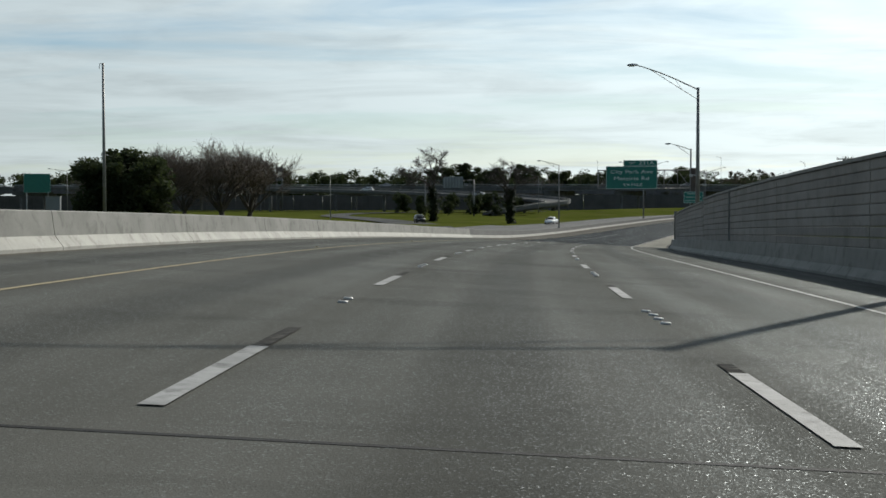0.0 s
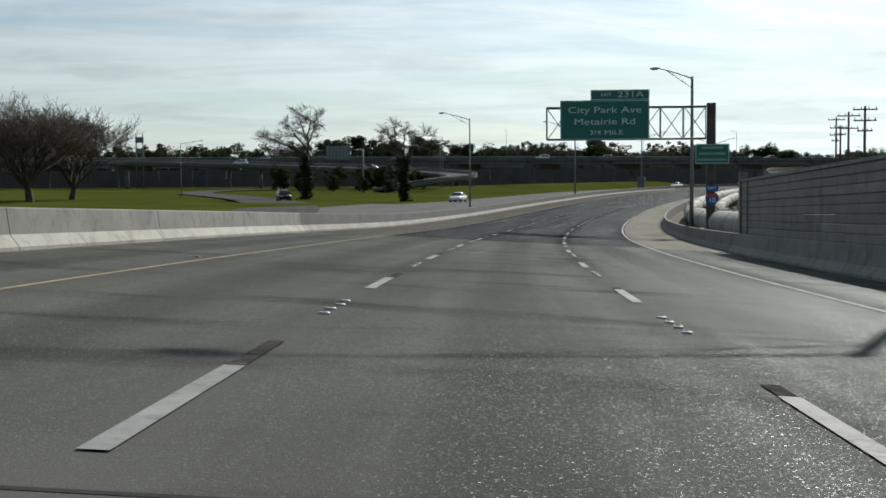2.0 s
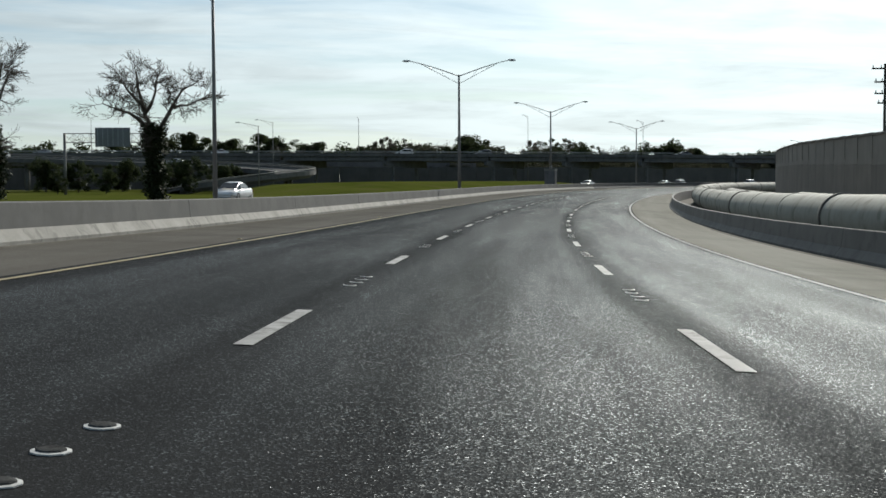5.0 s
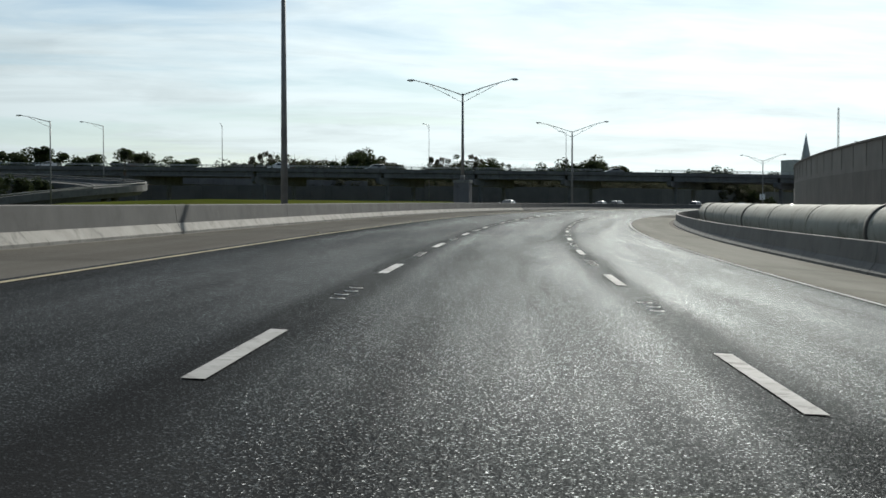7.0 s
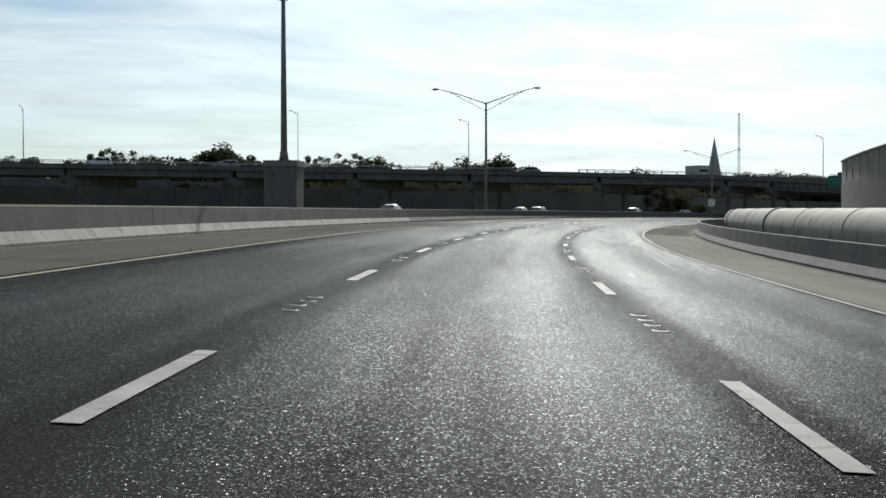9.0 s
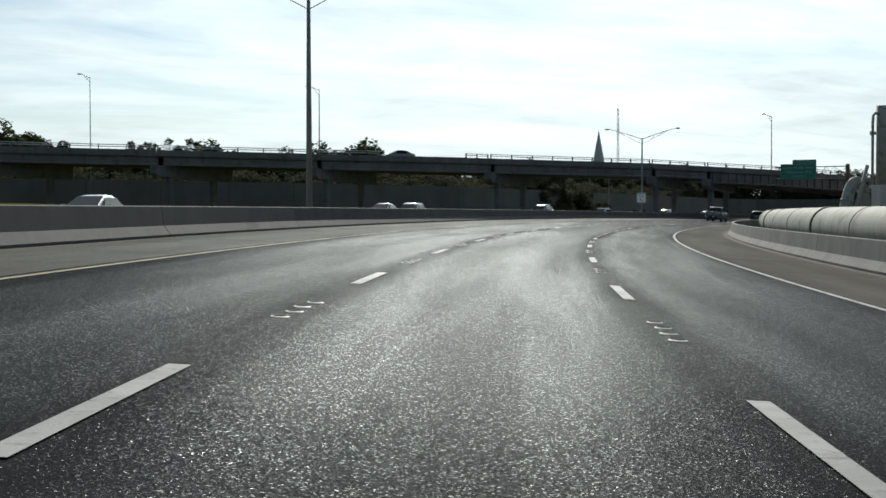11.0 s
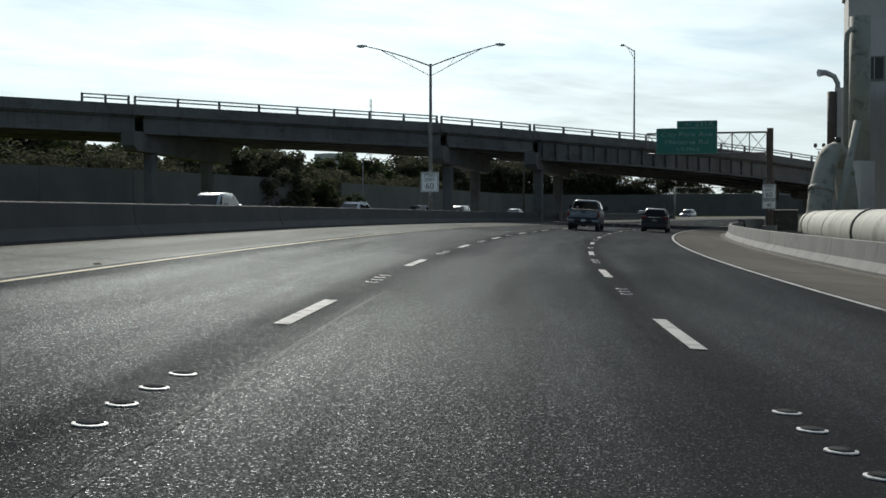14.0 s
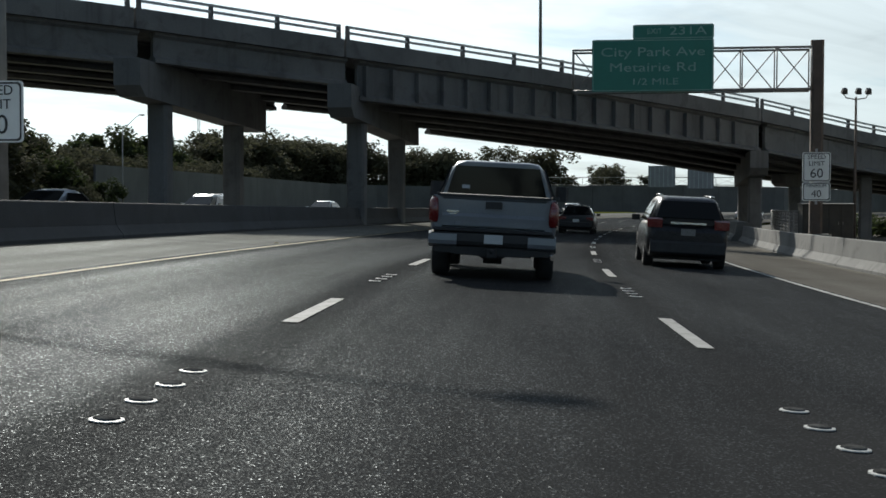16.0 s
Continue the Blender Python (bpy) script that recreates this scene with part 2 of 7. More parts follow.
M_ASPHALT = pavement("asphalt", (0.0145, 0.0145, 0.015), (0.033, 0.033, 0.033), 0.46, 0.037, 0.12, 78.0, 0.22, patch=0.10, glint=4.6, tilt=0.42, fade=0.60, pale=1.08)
M_DECK = pavement("bridge_deck_concrete", (0.080, 0.079, 0.070), (0.138, 0.136, 0.123), 0.48, 0.024, 0.60, 70.0, 0.22, patch=0.75, glint=5.0, tilt=0.42, stained=(15.0, 110.0))
M_SHOULDER_PALE = pavement("shoulder_concrete_pale", (0.205, 0.195, 0.165), (0.31, 0.295, 0.255), 0.6, 0.010, 0.05, 28.0, 0.4)
M_SHOULDER = pavement("shoulder_concrete", (0.095, 0.088, 0.077), (0.155, 0.145, 0.128), 0.6, 0.010, 0.05, 28.0, 0.5)
M_SHOULDER_WORN = pavement("shoulder_concrete_worn", (0.098, 0.094, 0.083), (0.160, 0.154, 0.137), 0.55, 0.022, 0.05, 28.0, 0.4)
M_SEAM = pavement("asphalt_seam_dusty", (0.034, 0.034, 0.034), (0.056, 0.056, 0.055), 0.46, 0.030, 0.0, 70.0, 0.26, patch=0.10, glint=3.2, tilt=0.42, fade=0.66)
M_RAMP = pavement("slip_road_asphalt", (0.085, 0.085, 0.082), (0.130, 0.130, 0.125), 0.55, 0.015, 0.25, 20.0, 0.3)
M_FARROAD = pavement("far_road_concrete", (0.15, 0.147, 0.14), (0.21, 0.206, 0.195), 0.55, 0.015, 0.25, 20.0, 0.3)
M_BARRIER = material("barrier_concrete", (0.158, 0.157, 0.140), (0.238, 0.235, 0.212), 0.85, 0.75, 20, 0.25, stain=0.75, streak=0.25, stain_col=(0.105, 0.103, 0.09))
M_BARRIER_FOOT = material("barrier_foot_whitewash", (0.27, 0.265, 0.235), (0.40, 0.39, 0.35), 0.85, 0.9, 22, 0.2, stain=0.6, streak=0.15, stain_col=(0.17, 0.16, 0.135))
M_BARRIER_OLD = material("barrier_concrete_dark_grey", (0.050, 0.051, 0.050), (0.084, 0.085, 0.082), 0.88, 0.6, 20, 0.2, stain=0.5, streak=0.3, stain_col=(0.045, 0.045, 0.042))
# shade on the last median lengths is put into this base colour
M_BARRIER_SHADED = material("barrier_concrete_shaded", (0.028, 0.029, 0.031), (0.048, 0.050, 0.053), 0.88, 0.6, 20, 0.2, stain=0.5, streak=0.3, stain_col=(0.026, 0.026, 0.026))
M_BARRIER_EDGE = material("barrier_concrete_grimy", (0.088, 0.089, 0.086), (0.140, 0.140, 0.133), 0.88, 0.6, 20, 0.2, stain=0.6, streak=0.3, stain_col=(0.055, 0.055, 0.052))
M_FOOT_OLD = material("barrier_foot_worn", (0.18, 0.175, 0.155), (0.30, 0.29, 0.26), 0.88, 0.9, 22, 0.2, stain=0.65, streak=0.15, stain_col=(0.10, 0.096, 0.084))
M_BRIDGE = material("bridge_concrete", (0.094, 0.094, 0.094), (0.155, 0.153, 0.150), 0.9, 0.35, 12, 0.2, stain=0.5, streak=0.55, stain_col=(0.05, 0.047, 0.044))
M_WALL_PLANK = material("wall_plank_concrete", (0.185, 0.172, 0.155), (0.26, 0.243, 0.22), 0.92, 0.7, 16, 0.35, stain=0.3, streak=0.2, vary=0.10)
M_WALL_UP = material("wall_panel_upper", (0.19, 0.172, 0.152), (0.25, 0.228, 0.20), 0.9, 0.5, 14, 0.25, streak=0.5, stain_col=(0.16, 0.14, 0.12), vary=0.06)
M_WALL_LOW = material("wall_panel_lower", (0.145, 0.127, 0.11), (0.195, 0.172, 0.15), 0.9, 0.5, 14, 0.25, streak=0.4, vary=0.06)
M_FARWALL = material("far_wall_concrete", (0.075, 0.075, 0.073), (0.115, 0.114, 0.11), 0.9, 0.2, 8, 0.2, streak=0.4)
M_GRASS = material("grass", (0.050, 0.064, 0.011), (0.088, 0.098, 0.022), 0.95, 0.08, 3.0, 0.6, stain=0.6, stain_col=(0.090, 0.080, 0.034), spec=0.0)
M_SOIL = material("gravel_soil", (0.08, 0.073, 0.06), (0.135, 0.125, 0.105), 0.95, 0.7, 14, 0.6, stain=0.4, spec=0.1)
M_PAINT = material("road_paint_white", (0.20, 0.20, 0.194), (0.33, 0.33, 0.32), 0.75, 1.5, 30, 0.2, stain=0.75, stain_col=(0.10, 0.10, 0.097), spec=0.15)
M_EDGE = material("edge_line_paint", (0.26, 0.26, 0.25), (0.42, 0.42, 0.40), 0.8, 1.2, 30, 0.2, stain=0.8, stain_col=(0.09, 0.09, 0.087), spec=0.1)
M_TAPE = material("worn_black_tape", (0.048, 0.047, 0.045), (0.085, 0.083, 0.078), 0.9, 3.0, 30, 0.3, stain=0.9, stain_col=(0.125, 0.12, 0.11), spec=0.0)
M_YELLOW = material("road_paint_yellow", (0.24, 0.198, 0.115), (0.34, 0.285, 0.17), 0.75, 1.2, 30, 0.2, stain=0.6, stain_col=(0.13, 0.11, 0.08), spec=0.15)
M_PATCH = material("black_tape", (0.016, 0.016, 0.017), (0.04, 0.04, 0.04), 0.9, 2.0, 30, 0.3, stain=0.4, stain_col=(0.09, 0.09, 0.09), spec=0.0)
M_JOINT = material("joint_rubber", (0.015, 0.015, 0.015), (0.03, 0.03, 0.03), 0.8, 2.0, 30, 0.2, spec=0.1)
M_JOINTSTEEL = material("joint_steel", (0.13, 0.13, 0.128), (0.22, 0.22, 0.215), 0.55, 2.0, 30, 0.2, metal=0.5)
M_DOT = material("marker_ceramic", (0.36, 0.36, 0.34), (0.52, 0.52, 0.50), 0.55, 6, 40, 0.05, spec=0.3)
M_DOTTOP = material("marker_worn_top", (0.03, 0.03, 0.03), (0.10, 0.10, 0.097), 0.8, 9, 60, 0.2, spec=0.0)
M_STEEL = material("galvanised_steel", (0.30, 0.31, 0.32), (0.42, 0.43, 0.44), 0.5, 2.0, 30, 0.08, metal=0.75)
M_POLE = material("weathered_pole", (0.17, 0.165, 0.16), (0.25, 0.245, 0.235), 0.6, 1.5, 25, 0.1, metal=0.5)
M_RUST = material("rusted_column", (0.072, 0.056, 0.047), (0.125, 0.098, 0.082), 0.8, 1.2, 18, 0.2, metal=0.2, stain=0.4)
M_GREEN = material("sign_green", (0.008, 0.130, 0.095), (0.012, 0.160, 0.118), 0.45, 1.2, 25, 0.02)
M_ENCLOSURE = material("enclosure_dark_paint", (0.020, 0.021, 0.020), (0.042, 0.040, 0.036), 0.7, 1.5, 25, 0.15, stain=0.4, stain_col=(0.05, 0.04, 0.03))
M_SIGNWHITE = material("sign_white", (0.72, 0.73, 0.71), (0.80, 0.81, 0.79), 0.45, 1.4, 25, 0.02, stain=0.15, stain_col=(0.5, 0.5, 0.48))
M_SIGNFADED = material("sign_letter", (0.50, 0.60, 0.56), (0.62, 0.70, 0.66), 0.4, 1.4, 25, 0.02)
M_SIGNBLACK = material("sign_black", (0.02, 0.02, 0.02), (0.03, 0.03, 0.03), 0.5, 1.4, 25, 0.02)
M_SIGNBLUE = material("sign_blue", (0.012, 0.075, 0.26), (0.02, 0.10, 0.32), 0.45, 1.4, 25, 0.02)
M_SIGNRED = material("sign_red", (0.42, 0.03, 0.03), (0.50, 0.05, 0.04), 0.45, 1.4, 25, 0.02)
M_SIGNWORN = material("sign_letter_worn", (0.13, 0.26, 0.22), (0.24, 0.36, 0.32), 0.5, 1.4, 25, 0.02)
M_SIGNBACK = material("sign_back_aluminium", (0.15, 0.16, 0.165), (0.21, 0.22, 0.23), 0.5, 0.6, 12, 0.05, metal=0.5)
M_LENS = material("lamp_lens", (0.55, 0.55, 0.52), (0.66, 0.66, 0.63), 0.25, 5, 30, 0.0)
M_PIPE = material("pipe_paint", (0.215, 0.217, 0.182), (0.315, 0.315, 0.270), 0.8, 0.42, 14, 0.2, stain=0.85, streak=0.4, stain_col=(0.115, 0.115, 0.090))
M_PIPEBAND = material("pipe_band", (0.07, 0.062, 0.052), (0.15, 0.138, 0.12), 0.75, 1.0, 20, 0.2, stain=0.4)
# distant haze is put into this pale stone colour
M_STONE = material("haze_pale_stone", (0.34, 0.35, 0.36), (0.44, 0.45, 0.46), 0.85, 0.1, 2, 0.1, stain=0.3, stain_col=(0.26, 0.27, 0.28))
M_BUILDING = material("building_concrete", (0.40, 0.385, 0.365), (0.52, 0.505, 0.48), 0.9, 0.25, 10, 0.2, stain=0.3, streak=0.4, stain_col=(0.27, 0.255, 0.24))
M_BARK = material("bark", (0.045, 0.037, 0.03), (0.085, 0.07, 0.057), 0.95, 1.5, 14, 0.5)
M_TWIG = material("twig", (0.11, 0.085, 0.068), (0.17, 0.135, 0.11), 0.95, 1.5, 14, 0.0)
def foliage(m, share, tint):
    """Lets light through the leaves of a leaf material."""
    k = Nodes(m.node_tree)
    bsdf = m.node_tree.nodes["Principled BSDF"]
    thin = k.n("ShaderNodeBsdfTranslucent")
    thin.inputs["Color"].default_value = (*tint, 1)
    blend = k.n("ShaderNodeMixShader")
    blend.inputs[0].default_value = share
    k.put(blend.inputs[1], bsdf.outputs[0])
    k.put(blend.inputs[2], thin.outputs[0])
    k.put(m.node_tree.nodes["Material Output"].inputs["Surface"], blend.outputs[0])
    return m


# both leaf colours are lightened a little to hold distant haze
M_LEAF = material("leaf_dark", (0.026, 0.036, 0.018), (0.052, 0.062, 0.030), 0.85, 0.4, 5, 0.0, spec=0.06)
M_LEAF2 = material("leaf_olive", (0.046, 0.048, 0.030), (0.096, 0.091, 0.056), 0.9, 0.2, 4, 0.0, spec=0.04)
foliage(M_LEAF, 0.30, (0.06, 0.08, 0.03))
foliage(M_LEAF2, 0.28, (0.085, 0.088, 0.055))
M_IVY = material("ivy", (0.016, 0.024, 0.010), (0.04, 0.05, 0.02), 0.8, 1.0, 6, 0.0, spec=0.25)
M_TYRE = material("tyre_rubber", (0.012, 0.012, 0.012), (0.025, 0.025, 0.025), 0.85, 5, 60, 0.2, coords='OBJECT')
M_RIM = material("wheel_rim", (0.35, 0.35, 0.36), (0.45, 0.45, 0.46), 0.3, 6, 50, 0.0, metal=0.9, coords='OBJECT')
M_SILVER = material("paint_silver", (0.28, 0.295, 0.315), (0.33, 0.345, 0.365), 0.36, 1.5, 40, 0.0, metal=0.3, coat=0.3, stain=0.08, stain_col=(0.28, 0.27, 0.25), coords='OBJECT')
M_PICKUP = material("paint_blue_grey", (0.135, 0.150, 0.172), (0.170, 0.186, 0.208), 0.34, 1.5, 40, 0.0, metal=0.25, coat=0.3, stain=0.10, stain_col=(0.15, 0.145, 0.135), coords='OBJECT')
M_WHITEP = material("paint_white", (0.70, 0.70, 0.69), (0.76, 0.76, 0.75), 0.3, 1.5, 40, 0.0, coat=0.6, coords='OBJECT')
M_DARKP = material("paint_charcoal", (0.012, 0.012, 0.014), (0.018, 0.018, 0.021), 0.3, 1.5, 40, 0.0, spec=0.25, coat=0.12, coords='OBJECT')
M_GREYP = material("paint_grey", (0.12, 0.125, 0.13), (0.15, 0.155, 0.16), 0.3, 1.5, 40, 0.0, metal=0.3, coat=0.6, coords='OBJECT')
M_TRIM = material("black_plastic", (0.015, 0.015, 0.016), (0.03, 0.03, 0.031), 0.65, 6, 50, 0.1, coords='OBJECT')
M_CHROME = material("chrome_trim", (0.55, 0.56, 0.57), (0.62, 0.63, 0.64), 0.18, 6, 50, 0.0, metal=1.0, coords='OBJECT')
M_TAIL = material("tail_light_red", (0.105, 0.005, 0.006), (0.145, 0.007, 0.007), 0.25, 6, 50, 0.0, spec=0.6, coat=0.5, coords='OBJECT')
M_CLEAR = material("lamp_clear", (0.62, 0.63, 0.64), (0.70, 0.71, 0.72), 0.12, 6, 50, 0.0, coat=0.5, coords='OBJECT')
M_PLATE = material("plate_white", (0.40, 0.42, 0.43), (0.47, 0.49, 0.50), 0.5, 6, 50, 0.0, coords='OBJECT')
M_GLASS = glass("window_glass")


# ---- mesh helpers ----
def obj(name, bm, mat, parent=None, label="", matrix=None):
    me = bpy.data.meshes.new(name)
    bm.to_mesh(me)
    bm.free()
    for m in (mat if isinstance(mat, (tuple, list)) else (mat,)):
        me.materials.append(m)
    ob = new(name, me)
    if parent is not None:
        ob.parent = parent
    if matrix is not None:
        ob.matrix_local = matrix
    if label:
        ob["label"] = label
    return ob


def part(name, bm, mat, parent, label=""):
    return obj(name, bm, mat, parent, label)


def thing(name, matrix, label, category, group="", kind=""):
    ob = new(name)
    ob.empty_display_size = 0.3
    ob.matrix_world = matrix
    return tagged(ob, label, category, group, kind)


def box(bm, c, size, rot=None, taper=1.0, bevel=0.0):
    """A block with its middle at c; taper narrows its top; bevel chamfers the upright edges."""
    sx, sy, sz = (v / 2 for v in size)
    if bevel:
        ring = [(-sx + bevel, -sy), (sx - bevel, -sy), (sx, -sy + bevel), (sx, sy - bevel), (sx - bevel, sy), (-sx + bevel, sy), (-sx, sy - bevel), (-sx, -sy + bevel)]
    else:
        ring = [(-sx, -sy), (sx, -sy), (sx, sy), (-sx, sy)]
    lo = [Vector((x, y, -sz)) for x, y in ring]
    hi = [Vector((x * taper, y * taper, sz)) for x, y in ring]
    c = Vector(c)
    vs = [bm.verts.new(c + (rot @ v if rot else v)) for v in lo + hi]
    n = len(ring)
    for i in range(n):
        j = (i + 1) % n
        bm.faces.new((vs[i], vs[j], vs[n + j], vs[n + i]))
    bm.faces.new(vs[:n][::-1])
    bm.faces.new(vs[n:])
    return vs


def tube(bm, p0, p1, r0, r1=None, n=8, caps=True):
    p0, p1 = Vector(p0), Vector(p1)
    r1 = r0 if r1 is None else r1
    d = (p1 - p0)
    if d.length < 1e-6:
        return
    d.normalize()
    a = d.orthogonal().normalized()
    b = d.cross(a)
    ring0, ring1 = [], []
    for i in range(n):
        w = 2 * math.pi * i / n
        o = a * math.cos(w) + b * math.sin(w)
        ring0.append(bm.verts.new(p0 + o * r0))
        ring1.append(bm.verts.new(p1 + o * r1))
    for i in range(n):
        j = (i + 1) % n
        f = bm.faces.new((ring0[i], ring0[j], ring1[j], ring1[i]))
        f.smooth = n > 5
    if caps:
        bm.faces.new(ring0[::-1])
        bm.faces.new(ring1)


def pipe_path(bm, pts, radius, n=12, caps=True):
    """A round tube along points; radius may be one number or one for each point."""
    pts = [Vector(p) for p in pts]
    rad = radius if isinstance(radius, (list, tuple)) else [radius] * len(pts)
    prev = None
    ref = None
    for i, p in enumerate(pts):
        d = (pts[min(i + 1, len(pts) - 1)] - pts[max(i - 1, 0)]).normalized()
        if ref is None:
            ref = d.orthogonal().normalized()
        a = (ref - d * ref.dot(d)).normalized()
        ref = a
        b = d.cross(a)
        ring = [bm.verts.new(p + (a * math.cos(2 * math.pi * k / n) + b * math.sin(2 * math.pi * k / n)) * rad[i]) for k in range(n)]
        if prev:
            for k in range(n):
                f = bm.faces.new((prev[k], prev[(k + 1) % n], ring[(k + 1) % n], ring[k]))
                f.smooth = n > 5
        elif caps:
            bm.faces.new(ring[::-1])
        prev = ring
    if caps:
        bm.faces.new(prev)


def prism(bm, poly, axis, lo, hi):
    """A polygon (list of 2D points) drawn out along an axis: 'x' takes (y, z), 'y' takes (x, z), 'z' takes (x, y)."""
    def at(p, v):
        return {'x': (v, p[0], p[1]), 'y': (p[0], v, p[1]), 'z': (p[0], p[1], v)}[axis]
    a = [bm.verts.new(at(p, lo)) for p in poly]
    b = [bm.verts.new(at(p, hi)) for p in poly]
    n = len(poly)
    for i in range(n):
        bm.faces.new((a[i], a[(i + 1) % n], b[(i + 1) % n], b[i]))
    bm.faces.new(a[::-1])
    bm.faces.new(b)


def fix(bm):
    bmesh.ops.recalc_face_normals(bm, faces=bm.faces)
    return bm


def strip(name, s0, s1, prof, mat, step=4.0, close=False, parent=None, label="", uv=True, place=P):
    """A profile [(lat, up), ...] drawn along the road."""
    n = max(1, int(round((s1 - s0) / step)))
    bm = bmesh.new()
    lay = bm.loops.layers.uv.new("lane")
    prev = None
    where = {}
    for i in range(n + 1):
        s = s0 + (s1 - s0) * i / n
        cur = []
        for a, b in prof:
            v = bm.verts.new(place(s, a, b))
            where[v] = (a, s)
            cur.append(v)
        if prev:
            m = len(prof)
            for j in range(m if close else m - 1):
                bm.faces.new((prev[j], prev[(j + 1) % m], cur[(j + 1) % m], cur[j]))
        elif close:
            bm.faces.new(cur)
        prev = cur
    if close:
        bm.faces.new(prev[::-1])
    for f in bm.faces:
        for lp in f.loops:
            lp[lay].uv = where[lp.vert]
    bmesh.ops.recalc_face_normals(bm, faces=bm.faces)
    if not close:
        up_ = sum(f.normal.z for f in bm.faces)
        if up_ < 0:
            bmesh.ops.reverse_faces(bm, faces=bm.faces)
    return obj(name, bm, mat, parent, label)


def letters(text, size, mat, parent, m, name="letter", align='CENTER'):
    """Raised letters in the built-in font, one mesh for each, standing in the local x-z plane and facing -y."""
    cu = bpy.data.curves.new("letters", 'FONT')
    cu.body, cu.size, cu.extrude, cu.align_x, cu.align_y = text, size, 0.004, align, 'CENTER'
    cu.resolution_u = 3
    tmp = bpy.data.objects.new("letters", cu)
    scene.collection.objects.link(tmp)
    me = bpy.data.meshes.new_from_object(tmp.evaluated_get(bpy.context.evaluated_depsgraph_get()))
    bpy.data.objects.remove(tmp)
    bpy.data.curves.remove(cu)
    # join faces that touch, then pieces one above the other (the dot of an i)
    lead = list(range(len(me.vertices)))

    def root_of(a):
        while lead[a] != a:
            a = lead[a]
        return a
    for e in me.edges:
        lead[root_of(e.vertices[0])] = root_of(e.vertices[1])
    spans = {}
    for v in me.vertices:
        r = root_of(v.index)
        lo, hi = spans.get(r, (v.co.x, v.co.x))
        spans[r] = (min(lo, v.co.x), max(hi, v.co.x))
    groups = []
    for r, (lo, hi) in sorted(spans.items(), key=lambda q_: q_[1][0]):
        if groups and lo < groups[-1][1] - 0.02 * size:
            groups[-1][1] = max(hi, groups[-1][1])
            groups[-1][2].add(r)
        else:
            groups.append([lo, hi, {r}])
    for lo, hi, roots in groups:
        used = [v.index for v in me.vertices if root_of(v.index) in roots]
        number = {a: k for k, a in enumerate(used)}
        one = bpy.data.meshes.new(name)
        one.from_pydata([tuple(me.vertices[a].co) for a in used], [], [[number[a] for a in p.vertices] for p in me.polygons if p.vertices[0] in number])
        one.materials.append(mat)
        ob = new(name, one)
        ob.parent = parent
        ob.matrix_local = m @ Matrix.Rotation(math.pi / 2, 4, 'X')
    bpy.data.meshes.remove(me)

# ---- setting: ground, roads, paint ----
YELLOW_LAT, EDGE_LAT, WALL_L, WALL_R = -5.66, 5.36, -9.09, 8.55
JOINT = 128.3        # the bridge deck ends here and the asphalt begins
ROAD_END = 900.0


def near_road(x, y):
    i = int(np.argmin((LINE_X - x) ** 2 + (LINE_Y - y) ** 2))
    h = LINE_H[i]
    return GS[i], (x - LINE_X[i]) * math.sin(h) - (y - LINE_Y[i]) * math.cos(h)


def ground_z(x, y):
    s, lat = near_road(x, y)
    if lat < -48 and y > 395:
        return -3.8 + 0.9 * min((y - 395) / 90, 1.0)
    if lat < -48 or s > 995 or s < -95:
        return -3.8
    if lat < -30:
        return -3.8 - 1.5 * (lat + 48) / 18
    if lat < 26:
        return -5.3
    return -4.9


def build_ground():
    xs = [-4000, -2200, -1200, -700, -480] + [-360 + 15 * i for i in range(67)] + [760, 1000, 1500, 2500, 4500]
    ys = [-3500, -1800, -900, -450, -260] + [-150 + 15 * i for i in range(75)] + [1100, 1500, 2200, 3300, 4800]
    bm = bmesh.new()
    grid = [[bm.verts.new((x, y, ground_z(x, y))) for x in xs] for y in ys]
    for j in range(len(ys) - 1):
        for i in range(len(xs) - 1):
            bm.faces.new((grid[j][i], grid[j][i + 1], grid[j + 1][i + 1], grid[j + 1][i]))
    ob = obj("ground", bm, M_GRASS)
    tagged(ob, "broad mown grass field, yellow-green with worn patches", "ground", kind="structure")


build_ground()

# our carriageway
bridge_deck = thing("road_deck", Matrix(), "grey concrete bridge deck in long spans with dark joints", "road", kind="structure")
joints = [-62.4, -42.2, -22.0, -2.0, 18.0, 38.1, 58.3, 79.0, 99.3, JOINT]
for a, b in zip(joints, joints[1:]):
    strip("deck_slab", a + 0.006, b - 0.006, [(-9.3, -0.35), (-9.3, 0), (-5.9, 0), (-1.8, 0), (1.8, 0), (5.5, 0), (8.8, 0), (8.8, -0.35)], M_DECK, 3.0, parent=bridge_deck)
tagged(strip("road", JOINT + 0.25, ROAD_END, [(-5.9, 0), (-1.8, 0), (1.8, 0), (5.5, 0)], M_ASPHALT, 3.0), "dark worn asphalt lanes with a polished sheen", "road", kind="structure")
for a, b, m, words in ((JOINT + 0.25, 370, M_SHOULDER, "brownish concrete shoulder beside the median barrier"), (370, ROAD_END, M_SHOULDER_WORN, "worn pale-brown concrete shoulder beside the median barrier")):
    tagged(strip("shoulder_left", a, b, [(-9.3, 0.0), (-5.9, 0.0)], m, 3.0), words, "shoulder", kind="structure")
for a, b, m, words in ((JOINT + 0.25, 370, M_SHOULDER_PALE, "pale dusty concrete shoulder beside the barrier"), (370, ROAD_END, M_SHOULDER, "brownish worn concrete shoulder beside the barrier")):
    tagged(strip("shoulder_right", a, b, [(5.5, 0.0), (8.8, 0.0)], m, 3.0), words, "shoulder", kind="structure")
